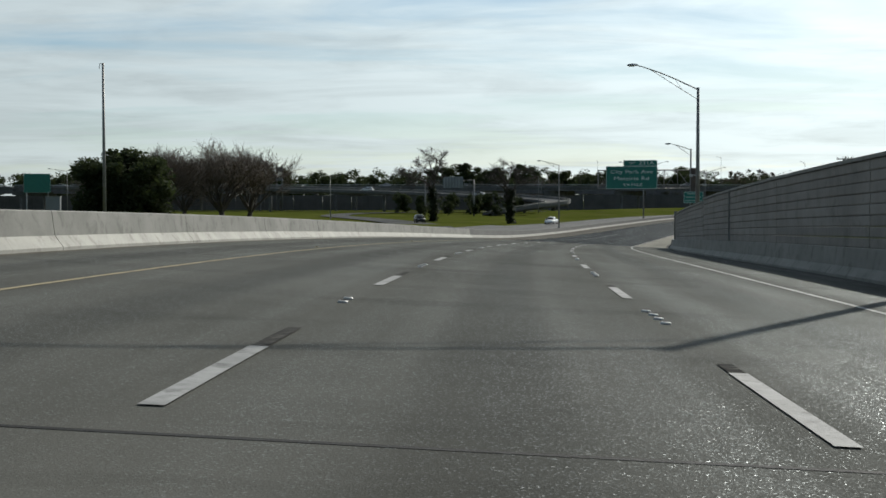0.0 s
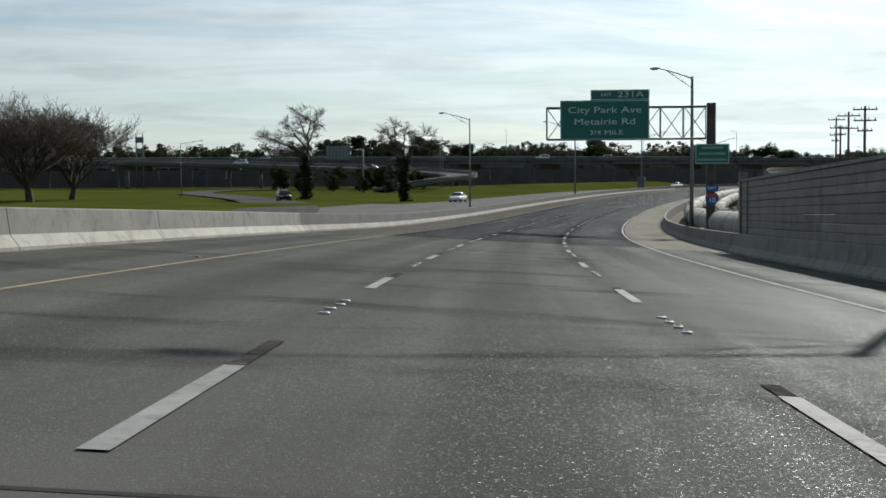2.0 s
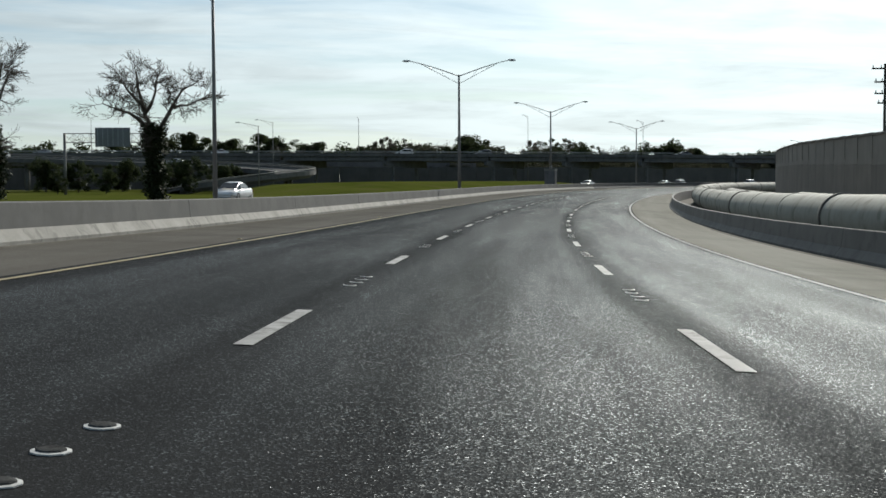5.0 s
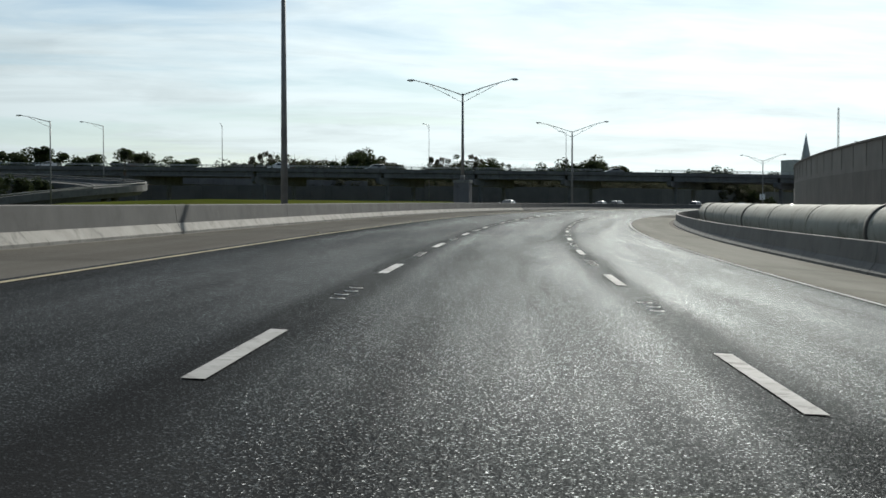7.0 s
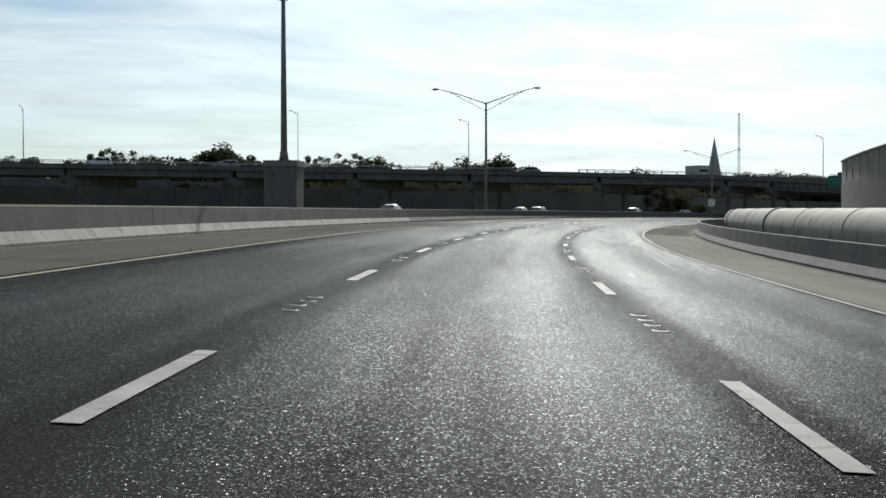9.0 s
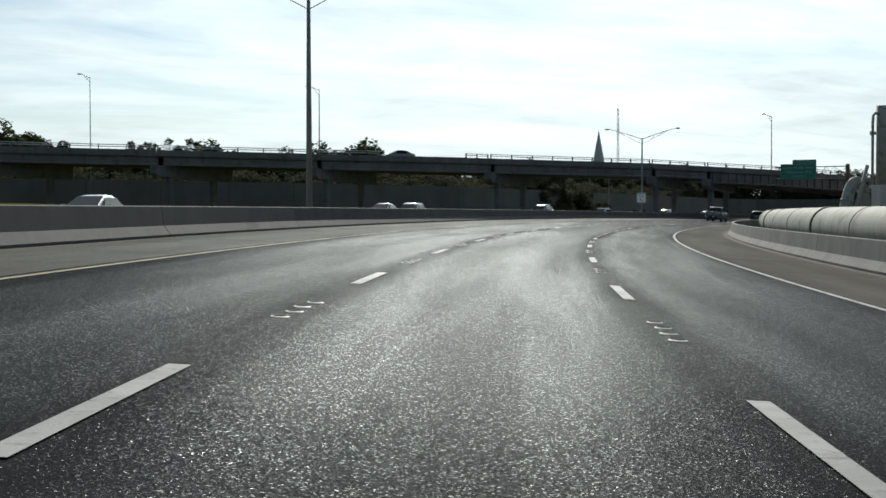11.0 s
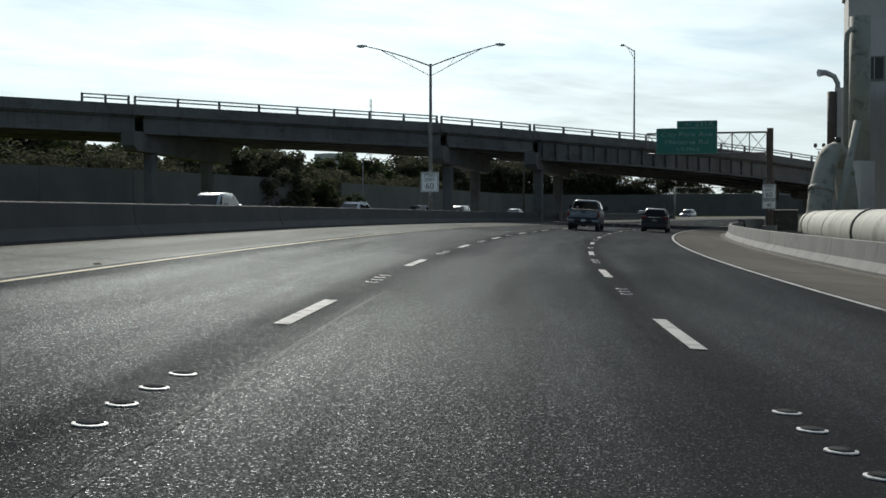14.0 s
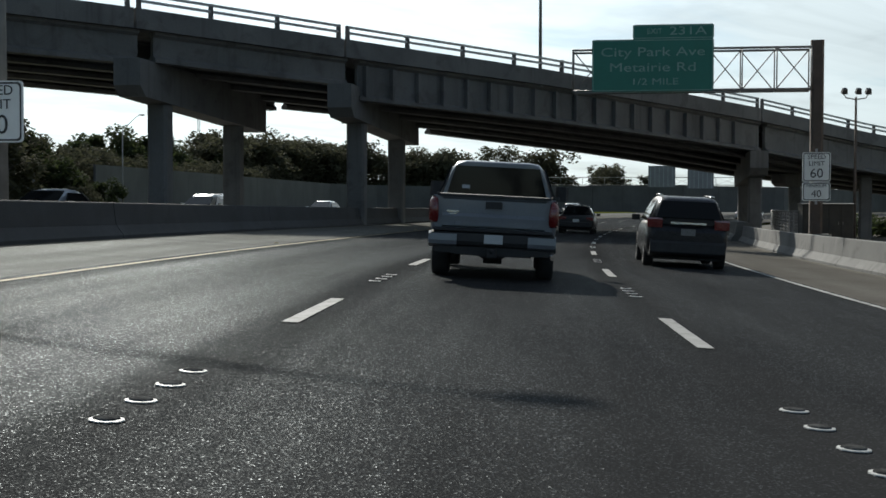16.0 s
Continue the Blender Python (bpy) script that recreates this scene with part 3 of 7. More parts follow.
expansion = thing("expansion_joint", Matrix(), "steel expansion joint with a black seal across the lanes", "joint", kind="structure")
strip("steel_edge", JOINT - 0.02, JOINT + 0.06, [(-9.05, 0.004), (8.5, 0.004)], M_JOINTSTEEL, 0.1, parent=expansion)
strip("rubber_seal", JOINT + 0.06, JOINT + 0.17, [(-9.05, -0.012), (8.5, -0.012)], M_JOINT, 0.1, parent=expansion)
strip("steel_edge", JOINT + 0.17, JOINT + 0.25, [(-9.05, 0.004), (8.5, 0.004)], M_JOINTSTEEL, 0.1, parent=expansion)
for sj in joints[1:-1]:
    tagged(strip("deck_joint", sj - 0.030, sj + 0.030, [(-9.05, 0.003), (8.5, 0.003)], M_JOINT, 0.1), "narrow dark joint between two deck spans", "joint", kind="structure")
for sj in (-62.1, 128.0):
    root = thing("abutment", on_road(sj, -0.2, 0, 0, False), "plain concrete end wall under the bridge deck", "abutment", kind="structure")
    bm = bmesh.new()
    box(bm, (0, 0, -3.9), (18.6, 0.5, 6.6))
    part("end_wall", bm, M_BRIDGE, root)
for sj in (149.1, 171.5, 196.0):
    tagged(strip("pavement_seam", sj - 0.04, sj + 0.04, [(-9.0, 0.003), (8.4, 0.003)], M_PATCH, 0.1), "thin tarred seam across the lanes", "joint", kind="structure")

# painted lines
marks = thing("lane_marking", Matrix(), "white and yellow painted lane lines, scuffed by tyres", "road marking", kind="structure")
for k in range(-5, 68):
    for lat, ph in ((-1.83, 18.80), (1.83, 18.63)):
        s = ph + 12.192 * k
        strip("lane_dash", s, s + 3.1, [(lat - 0.075, 0.011), (lat + 0.075, 0.011)], M_PAINT, 1.6, parent=marks)
        if s + 6 < JOINT:
            strip("black_tape", s + 3.1, s + (4.8 if lat < 0 else 3.7), [(lat - 0.065, 0.010), (lat + 0.065, 0.010)], M_TAPE, 0.9, parent=marks, label="worn black contrast strip")
strip("edge_line", -60, ROAD_END, [(EDGE_LAT - 0.06, 0.006), (EDGE_LAT + 0.06, 0.006)], M_EDGE, 3.0, parent=marks, label="solid white edge line")
strip("median_line", -60, ROAD_END, [(YELLOW_LAT - 0.05, 0.006), (YELLOW_LAT + 0.05, 0.006)], M_YELLOW, 3.0, parent=marks, label="faded yellow median line")

# raised ceramic markers: four between two dashes
def dot_shape(rings, dark):
    """Round marker from (radius, height) rings; rings smaller than dark have a worn top."""
    bm = bmesh.new()
    last = None
    for r, z in rings:
        ring = [bm.verts.new((r * math.cos(2 * math.pi * i / 10), r * math.sin(2 * math.pi * i / 10), z)) for i in range(10)]
        if last:
            for i in range(10):
                bm.faces.new((last[i], last[(i + 1) % 10], ring[(i + 1) % 10], ring[i])).material_index = 1 if r < dark else 0
        last = ring
    bm.faces.new(last).material_index = 1
    me = bpy.data.meshes.new("lane_dot")
    bm.to_mesh(me)
    bm.free()
    me.materials.append(M_DOT)
    me.materials.append(M_DOTTOP)
    return me


DOT_RING = dot_shape(((0.090, 0.0), (0.088, 0.006), (0.069, 0.009), (0.060, 0.016), (0.036, 0.020)), 0.063)
DOT_DOME = dot_shape(((0.062, 0.0), (0.060, 0.014), (0.050, 0.022), (0.030, 0.026)), 0.02)
rng = random.Random(5)
for k in range(-4, 47):
    for lat, ph in ((-1.83, 18.80), (1.83, 18.63)):
        for j in range(4):
            s = ph + 12.192 * k + (7.65 if ph + 12.192 * k + 6 < JOINT else 6.85) + 0.62 * j
            if rng.random() < 0.06:
                continue
            dot = new("lane_dot", DOT_DOME if s < JOINT else DOT_RING)
            dot.matrix_world = on_road(s, lat + rng.uniform(-0.02, 0.02), 0.004)
            tagged(dot, "round white raised ceramic lane marker", "road marker", "raised lane markers")
# yellow-side square reflectors
for k in range(-2, 24):
    s = 26.0 + 24.4 * k
    bm = bmesh.new()
    box(bm, (0, 0, 0.012), (0.11, 0.09, 0.024), taper=0.7)
    ob = obj("reflector_stud", bm, M_YELLOW)
    ob.matrix_world = on_road(s, YELLOW_LAT - 0.35, 0.002)
    tagged(ob, "small square amber road stud by the median line", "road marker", "amber studs")


# ---- barriers ----
def barrier(name, side, base, s0, s1, seg, label, group):
    """Sloped-face concrete barrier in cast lengths; side is -1 for the median, +1 for the outer edge."""
    n = max(1, int(round((s1 - s0) / seg)))
    for i in range(n):
        a, b = s0 + (s1 - s0) * i / n, s0 + (s1 - s0) * (i + 1) / n
        if side < 0:
            # past station 372 body and foot share the colour that holds the shade
            body, foot = (M_BARRIER, M_BARRIER_FOOT) if a < 120 else (M_BARRIER_OLD, M_FOOT_OLD) if a < 372 else (M_BARRIER_SHADED, M_BARRIER_SHADED)
        else:
            body = foot = M_BARRIER if a < 120 else M_BARRIER_EDGE
        root = thing(name, Matrix(), label, "barrier", group)
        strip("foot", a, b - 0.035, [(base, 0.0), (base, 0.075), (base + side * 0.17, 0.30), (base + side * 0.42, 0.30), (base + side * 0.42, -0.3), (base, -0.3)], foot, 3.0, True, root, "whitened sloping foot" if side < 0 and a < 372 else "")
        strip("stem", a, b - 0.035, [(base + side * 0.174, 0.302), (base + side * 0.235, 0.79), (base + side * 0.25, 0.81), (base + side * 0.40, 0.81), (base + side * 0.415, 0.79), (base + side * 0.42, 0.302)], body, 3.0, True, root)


barrier("median_barrier", -1, WALL_L, -62.4, JOINT - 0.2, 10.0, "pale concrete bridge parapet with a whitened sloping foot", "median barrier lengths")
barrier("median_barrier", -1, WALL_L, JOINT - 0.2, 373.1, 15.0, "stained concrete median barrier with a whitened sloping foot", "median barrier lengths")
barrier("median_barrier", -1, WALL_L, 373.1, 640, 15.0, "concrete median barrier with shade put into its dark colour", "median barrier lengths")
barrier("edge_barrier", 1, WALL_R, -62.4, JOINT - 0.2, 10.0, "shaded grey concrete barrier under the plank wall", "edge barrier lengths")
barrier("edge_barrier", 1, WALL_R, JOINT - 0.2, 574, 15.0, "grimy dark grey concrete barrier along the shoulder", "edge barrier lengths")
# flared end of the right barrier beside the bridge column
root = thing("barrier_end", Matrix(), "bulky concrete barrier block flaring round a bridge column", "barrier")
strip("foot", 574.2, 600, [(8.2, 0.0), (8.2, 0.1), (8.4, 0.35), (9.2, 0.35), (9.2, -0.3), (8.2, -0.3)], M_BARRIER_EDGE, 3.0, True, root)
strip("stem", 574.2, 600, [(8.4, 0.352), (8.5, 1.0), (9.1, 1.0), (9.2, 0.352)], M_BARRIER_EDGE, 3.0, True, root)
tagged(strip("debris_line", 135, 600, [(WALL_R - 0.32, 0.004), (WALL_R - 0.005, 0.006)], M_SOIL, 3.0), "strip of dust and grit along the barrier foot", "dirt", kind="structure")
tagged(strip("debris_line", -60, 600, [(WALL_L + 0.005, 0.006), (WALL_L + 0.25, 0.004)], M_SOIL, 3.0), "strip of dust and grit along the median foot", "dirt", kind="structure")

# sides of the raised bridge approach
tagged(strip("retaining_wall_left", -62, 200, [(-9.45, -0.3), (-9.75, -0.32), (-9.75, -6.0)], M_BRIDGE, 6.0), "plain concrete side of the raised approach", "wall", kind="structure")
tagged(strip("retaining_wall_right", -62, 135, [(9.0, -0.3), (9.75, -0.32), (9.75, -6.0)], M_BRIDGE, 6.0), "plain concrete side of the raised approach", "wall", kind="structure")


# ---- opposing carriageway, ramps and verges ----
def Q(s, lat, up):
    """Ground-level place beside the road: like P, but it does not climb with the bridge approach."""
    v = P(s, lat, up)
    if s < 232:
        v.z = -3.52 + up - (0.04 * (lat + 20) if lat < 0 else 0)
        shift = -0.0042 * (232 - s) ** 1.5
        h = heading(s)
        v.x += shift * math.sin(h)
        v.y -= shift * math.cos(h)
    elif lat < 0:
        w = min((s - 232) / 60, 1)
        v.z = (v.z - (0.35 if lat < -13.35 else 0.0)) * w + (1 - w) * (-3.52 + up)
    return v


tagged(strip("median_strip", 200, 760, [(-13.3, 0.03), (-9.3, 0.0)], M_FARROAD, 5.0, place=P), "concrete strip between the carriageways under the lamp posts", "median", kind="structure")
tagged(strip("far_carriageway", 60, 880, [(-27.0, 0.0), (-24.5, 0), (-20.5, 0), (-13.4, 0.0)], M_FARROAD, 6.0, place=Q), "pale concrete lanes of the opposing carriageway", "road", kind="structure")
far_marks = thing("far_marking", Matrix(), "white lane lines of the opposing carriageway", "road marking", kind="structure")
for lat in (-17.2, -20.9):
    for k in range(26):
        s = 240 + 12.192 * k
        strip("lane_dash", s, s + 3.05, [(lat - 0.07, 0.02), (lat + 0.07, 0.02)], M_PAINT, 3.0, parent=far_marks, place=Q)
strip("edge_line", 180, 700, [(-24.75, 0.02), (-24.6, 0.02)], M_PAINT, 6.0, parent=far_marks, place=Q)


def bank_place(s, lat, up):
    """The verge swells to a low grass bank before the flyover."""
    v = Q(s, lat, up)
    v.z += 2.0 * min(max((-30 - lat) / 14, 0), 1) * min(max((s - 342) / 24, 0), 1) * min(max((480 - s) / 30, 0), 1)
    return v


tagged(strip("verge_left", 60, 860, [(-62, -0.95), (-53, -0.7), (-44, -0.55), (-37, -0.3), (-30, -0.16), (-27.0, -0.03)], M_GRASS, 6.0, place=bank_place), "mown grass verge beyond the opposing carriageway", "verge", kind="structure")
tagged(strip("verge_right", 125, 900, [(8.85, -0.25), (13, -0.3), (22, -0.3), (46, -1.0)], M_SOIL, 6.0, place=P), "bare gravelly ground under the big pipes", "verge", kind="structure")

tagged(strip("embankment_right", 125, 900, [(46, -1.0), (60, -6.0)], M_GRASS, 8.0, place=P), "grassy slope down from the pipe ground", "embankment", kind="structure")
tagged(strip("embankment_left", 60, 860, [(-75, -4.0), (-62, -0.95)], M_GRASS, 6.0, place=bank_place), "grassy slope at the foot of the verge", "embankment", kind="structure")
tagged(strip("pavement_seam", 418, 462, [(-1.475, 0.003), (-1.43, 0.003)], M_SEAM, 3.0), "faint pale lengthwise seam in the asphalt", "joint", kind="structure")


def ribbon(name, pts, width, mat, label, category, tilt=0.0):
    """A road ribbon through smooth control points (x, y, z)."""
    pts = [Vector(p) for p in pts]
    fine_ = []
    for i in range(len(pts) - 1):
        p0, p1, p2, p3 = pts[max(i - 1, 0)], pts[i], pts[i + 1], pts[min(i + 2, len(pts) - 1)]
        for j in range(8):
            u = j / 8
            fine_.append(0.5 * ((2 * p1) + (p2 - p0) * u + (2 * p0 - 5 * p1 + 4 * p2 - p3) * u * u + (3 * p1 - p0 - 3 * p2 + p3) * u ** 3))
    fine_.append(pts[-1])
    bm = bmesh.new()
    lay = bm.loops.layers.uv.new("lane")
    prev, run, where = None, 0.0, {}
    for i, p in enumerate(fine_):
        d = fine_[min(i + 1, len(fine_) - 1)] - fine_[max(i - 1, 0)]
        side = Vector((d.y, -d.x, 0)).normalized()
        run += (p - fine_[i - 1]).length if i else 0
        cur = [bm.verts.new(p + side * width * k - Vector((0, 0, tilt * width * k))) for k in (-0.5, 0, 0.5)]
        for v, k in zip(cur, (-0.5, 0, 0.5)):
            where[v] = (k * width, run)
        if prev:
            bm.faces.new((prev[0], prev[1], cur[1], cur[0]))
            bm.faces.new((prev[1], prev[2], cur[2], cur[1]))
        prev = cur
    for f in bm.faces:
        for lp in f.loops:
            lp[lay].uv = where[lp.vert]
    fix(bm)
    if sum(f.normal.z for f in bm.faces) < 0:
        bmesh.ops.reverse_faces(bm, faces=bm.faces)
    tagged(obj(name, bm, mat), label, category, kind="structure")
    return fine_


ribbon("ramp_road", [(-6, 178, -3.40), (-6, 205, -3.18), (-9, 245, -3.36), (-17, 300, -3.55), (-29, 355, -3.6), (-40, 400, -3.5), (-36, 436, -3.15), (-12, 456, -2.95), (30, 468, -2.85), (90, 490, -2.75)], 8.5, M_RAMP, "grey slip road curving through the grass", "road")
ribbon("field_path", [(-330, 490, -2.82), (-180, 491, -2.82), (-60, 492, -2.82), (40, 494, -2.82)], 5.0, M_ASPHALT, "dark service road across the far grass", "road")

# ---- plank wall on the right-hand barrier of the bridge approach ----
plank_wall = thing("plank_wall", Matrix(), "dark concrete plank wall with grooved courses on the barrier", "wall", kind="structure")
for i, a in enumerate(np.arange(-62.4, 126.0, 13.45)):
    b = min(a + 13.45, 127.6)
    z = 0.80
    for j in range(8):
        hgt = 0.283 if a < 85 else 0.262
        proud = 0.012 * (j % 2)
        strip("plank", a + 0.03, b - 0.03, [(9.02 - proud, z), (9.0 - proud, z + 0.03), (9.0 - proud, z + hgt - 0.035), (9.02 - proud, z + hgt - 0.012), (9.16, z + hgt - 0.012), (9.16, z)], M_WALL_PLANK, 4.5, True, plank_wall)
        z += hgt
    strip("cap", a, b, [(8.94, z), (8.94, z + 0.10), (9.24, z + 0.10), (9.24, z)], M_BARRIER, 4.5, True, plank_wall, "pale coping on top")
    if i in (0, 5, 9, 13):
        strip("post", b - 0.09, b + 0.09, [(8.93, 0.81), (8.93, z), (9.2, z), (9.2, 0.81)], M_BARRIER, 0.2, True, plank_wall, "slim pale post")
strip("end_post", 127.6, 127.95, [(8.92, 0.81), (8.92, 3.3), (9.22, 3.3), (9.22, 0.81)], M_BARRIER, 0.4, True, plank_wall)

# ---- tall panel wall behind the pipes ----
tall_wall = thing("panel_wall", Matrix(), "tall brown concrete panel wall, lighter streaked upper course", "wall", kind="structure")
TW0, TW1, TWN = 186.0, 404.0, 44
for i in range(TWN):
    a, b = TW0 + (TW1 - TW0) * i / TWN, TW0 + (TW1 - TW0) * (i + 1) / TWN
    top = 4.75 + 1.05 * min(max((a - 195) / 90, 0), 1)
    strip("lower_panel", a + 0.02, b - 0.02, [(20.0, -0.6), (20.0, top - 1.95), (20.25, top - 1.95), (20.25, -0.6)], M_WALL_LOW, 2.6, True, tall_wall)
    strip("upper_panel", a + 0.02, b - 0.02, [(20.03, top - 1.94), (20.03, top - 0.14), (20.22, top - 0.14), (20.22, top - 1.94)], M_WALL_UP, 2.6, True, tall_wall)
    strip("cap", a, b, [(19.93, top - 0.13), (19.93, top), (20.32, top), (20.32, top - 0.13)], M_WALL_LOW, 2.6, True, tall_wall)
    strip("pilaster", a - 0.16, a + 0.16, [(19.99, top - 1.6), (19.99, top - 0.14), (20.025, top - 0.14), (20.025, top - 1.6)], M_WALL_UP, 0.4, True, tall_wall, "weathered rib")


# ---- the drainage pipes ----
def bend(lat, s):
    """The first pipe swings away from the barrier towards its end."""
    return lat + (2.9 * min(max((s - 470) / 66, 0), 1) ** 2 if s > 470 else 0.0)


def big_pipe(lat, rise, radius, s0, s1, label):
    root = thing("drain_pipe", Matrix(), label, "pipe", "big drainage pipes")
    run = 9.2
    n = int((s1 - s0) / run)
    for i in range(n):
        a, b = s0 + (s1 - s0) * i / n, s0 + (s1 - s0) * (i + 1) / n
        bm = bmesh.new()
        pipe_path(bm, [P(a + (b - a) * u, bend(lat, a + (b - a) * u), rise) for u in (0, 0.25, 0.5, 0.75, 1.0)], radius, 28, False)
        part("pipe_length", bm, M_PIPE, root)
        bm = bmesh.new()
        if i % 3 == 0:
            pipe_path(bm, [P(a - 0.16, bend(lat, a), rise), P(a - 0.15, bend(lat, a), rise), P(a + 0.15, bend(lat, a), rise), P(a + 0.16, bend(lat, a), rise)], [radius + 0.002, radius + 0.055, radius + 0.055, radius + 0.002], 28, True)
            part("coupling_band", bm, M_PIPEBAND, root, "dark strapped coupling")
        else:
            pipe_path(bm, [P(a - 0.035, bend(lat, a), rise), P(a + 0.035, bend(lat, a), rise)], radius + 0.018, 28, True)
            part("weld_ring", bm, M_PIPE, root)
        bm = bmesh.new()
        m = on_road((a + b) / 2, bend(lat, (a + b) / 2), 0.0)
        box(bm, (0, 0, 0), (radius * 1.7, 0.5, 0.62), taper=0.9)
        sad = part("saddle", bm, M_BARRIER, root, "concrete saddle")
        sad.matrix_local = m @ Matrix.Translation((0, 0, -0.12))
    return root


big_pipe(11.55, 0.98, 0.84, 131.0, 541.0, "huge cream-painted drainage pipe, stained, behind the barrier")
big_pipe(14.6, 0.90, 0.78, 131.0, 300.0, "second huge cream drainage pipe lying beside the first")
big_pipe(17.4, 0.90, 0.74, 150.0, 262.0, "third cream drainage pipe along the foot of the wall")


# ---- lamp posts ----
def lamp_head(bm, p, way):
    """Cobra-head luminaire at p pointing along way (2D)."""
    w = Vector((way[0], way[1], 0)).normalized()
    sd = Vector((-w.y, w.x, 0))
    rings = []
    for d, wd, hi, lo in ((0.0, 0.05, 0.05, 0.04), (0.14, 0.10, 0.08, 0.06), (0.38, 0.155, 0.10, 0.08), (0.62, 0.14, 0.07, 0.07), (0.74, 0.06, 0.02, 0.04)):
        c = Vector(p) + w * d
        rings.append([bm.verts.new(c + sd * a + Vector((0, 0, z))) for a, z in ((-wd, 0), (-wd * 0.6, hi), (wd * 0.6, hi), (wd, 0), (wd * 0.6, -lo), (-wd * 0.6, -lo))])
    for a, b in zip(rings, rings[1:]):
        for i in range(6):
            bm.faces.new((a[i], a[(i + 1) % 6], b[(i + 1) % 6], b[i]))
    bm.faces.new(rings[0][::-1])
    bm.faces.new(rings[-1])


def lamp_post(matrix, height, arms, rise, label, mat=None, r=0.13, base=0.45, truss=True, group="lamp posts"):
    """arms: list of (dx, dy) reaches from the pole, local axes."""
    mat = mat or M_POLE
    root = thing("street_lamp", matrix, label, "street lamp", group)
    bm = bmesh.new()
    tube(bm, (0, 0, 0), (0, 0, height), r, r * 0.55, 10)
    part("pole", bm, mat, root)
    bm = bmesh.new()
    box(bm, (0, 0, 0.03), (base, base, 0.06), bevel=0.06)
    tube(bm, (0, 0, 0.06), (0, 0, 0.42), r * 1.35, r * 1.15, 10)
    part("base_plate", bm, mat, root)
    for dx, dy in arms:
        d = Vector((dx, dy, 0))
        bm = bmesh.new()
        lo, hi = [], []
        for i in range(9):
            u = i / 8
            z = height - 0.15 + rise * (0.65 * u + 0.35 * math.sin(u * math.pi / 2))
            hi.append(d * (u * 0.93) + Vector((0, 0, z)))
        pipe_path(bm, hi, [0.05 - 0.018 * i / 8 for i in range(9)], 6)
        if truss:
            for i in range(7):
                u = i / 6 * 0.72
                z = height - 0.85 + (0.68 + rise * 0.84) * (u / 0.72)
                lo.append(d * u + Vector((0, 0, z)))
            pipe_path(bm, lo, 0.024, 5)
            for i in (2, 4):
                tube(bm, lo[i], hi[int(i * 0.72 / 6 * 8 / 0.93) + 1], 0.014, n=4)
        part("arm", bm, mat, root)
        bm = bmesh.new()
        lamp_head(bm, d * 0.90 + Vector((0, 0, height - 0.15 + rise)), (dx, dy))
        part("luminaire", bm, M_STEEL, root, "cobra-head lamp, switched off")
        bm = bmesh.new()
        u = d.normalized()
        c = d * 0.90 + u * 0.40 + Vector((0, 0, height - 0.22 + rise))
        rot = Matrix.Rotation(math.atan2(dy, dx), 3, 'Z')
        box(bm, c, (0.34, 0.2, 0.07), rot, taper=1.3)
        part("lens", bm, M_LENS, root)
    return root


SINGLE = "tall grey steel lamp with one trussed arm"
DOUBLE = "tall grey median street lamp with two spread arms"
for s, lat, h, reach in ((40.6, 9.55, 11.2, 4.6), (103.2, 9.85, 11.2, 4.6), (171.1, 10.4, 11.8, 2.6)):
    ob = lamp_post(on_road(s, lat, -0.3 if s > 130 else 0.8, 0, False), h if s > 130 else h - 0.6, [(-reach, -0.2)], 0.75 if s > 130 else 1.75, SINGLE + " beside the barrier", r=0.17)
    if abs(s - 103.2) < 1:
        for side, z in ((-1, 4.55), (1, 3.9)):
            bm = bmesh.new()
            tube(bm, (0, 0, z), (side * 0.38, -0.1, z), 0.03, n=6)
            box(bm, (side * 0.46, -0.14, z - 0.03), (0.16, 0.34, 0.15), Matrix.Rotation(0.35 * side, 3, 'Z'), bevel=0.03)
            part("traffic_camera", bm, M_STEEL, ob, "small boxed traffic camera")
lamp_post(on_road(227.9, -14.9, 0, 0, False), 10.6, [(-3.2, -0.9)], 0.8, SINGLE + " over the opposing lanes", r=0.12)
for s, lat in ((287.3, -10.75), (351.6, -11.3), (415.6, -12.05), (535.8, -11.8)):
    ped = 2.9 if abs(s - 351.6) < 1 else 0.0
    lamp_post(on_road(s, lat, ped, 0, False), (11.25 if s < 300 else 11.05) - ped, [(-5.0, -0.6), (5.0, 0.6)], 1.45, DOUBLE, r=0.16)
    if ped:
        root = thing("lamp_pedestal", on_road(s, lat, -0.2, 0, False), "square concrete pedestal under a median lamp", "pedestal")
        bm = bmesh.new()
        box(bm, (0, 0, 1.4), (1.5, 1.6, 2.8), bevel=0.08)
        part("shaft", bm, M_BRIDGE, root)
        bm = bmesh.new()
        box(bm, (0, 0, 2.95), (1.62, 1.72, 0.28), bevel=0.1)
        part("capping", bm, M_BARRIER, root)


def at(x, y, z, deg=0.0):
    return Matrix.Translation((x, y, z)) @ Matrix.Rotation(radians(deg), 4, 'Z')


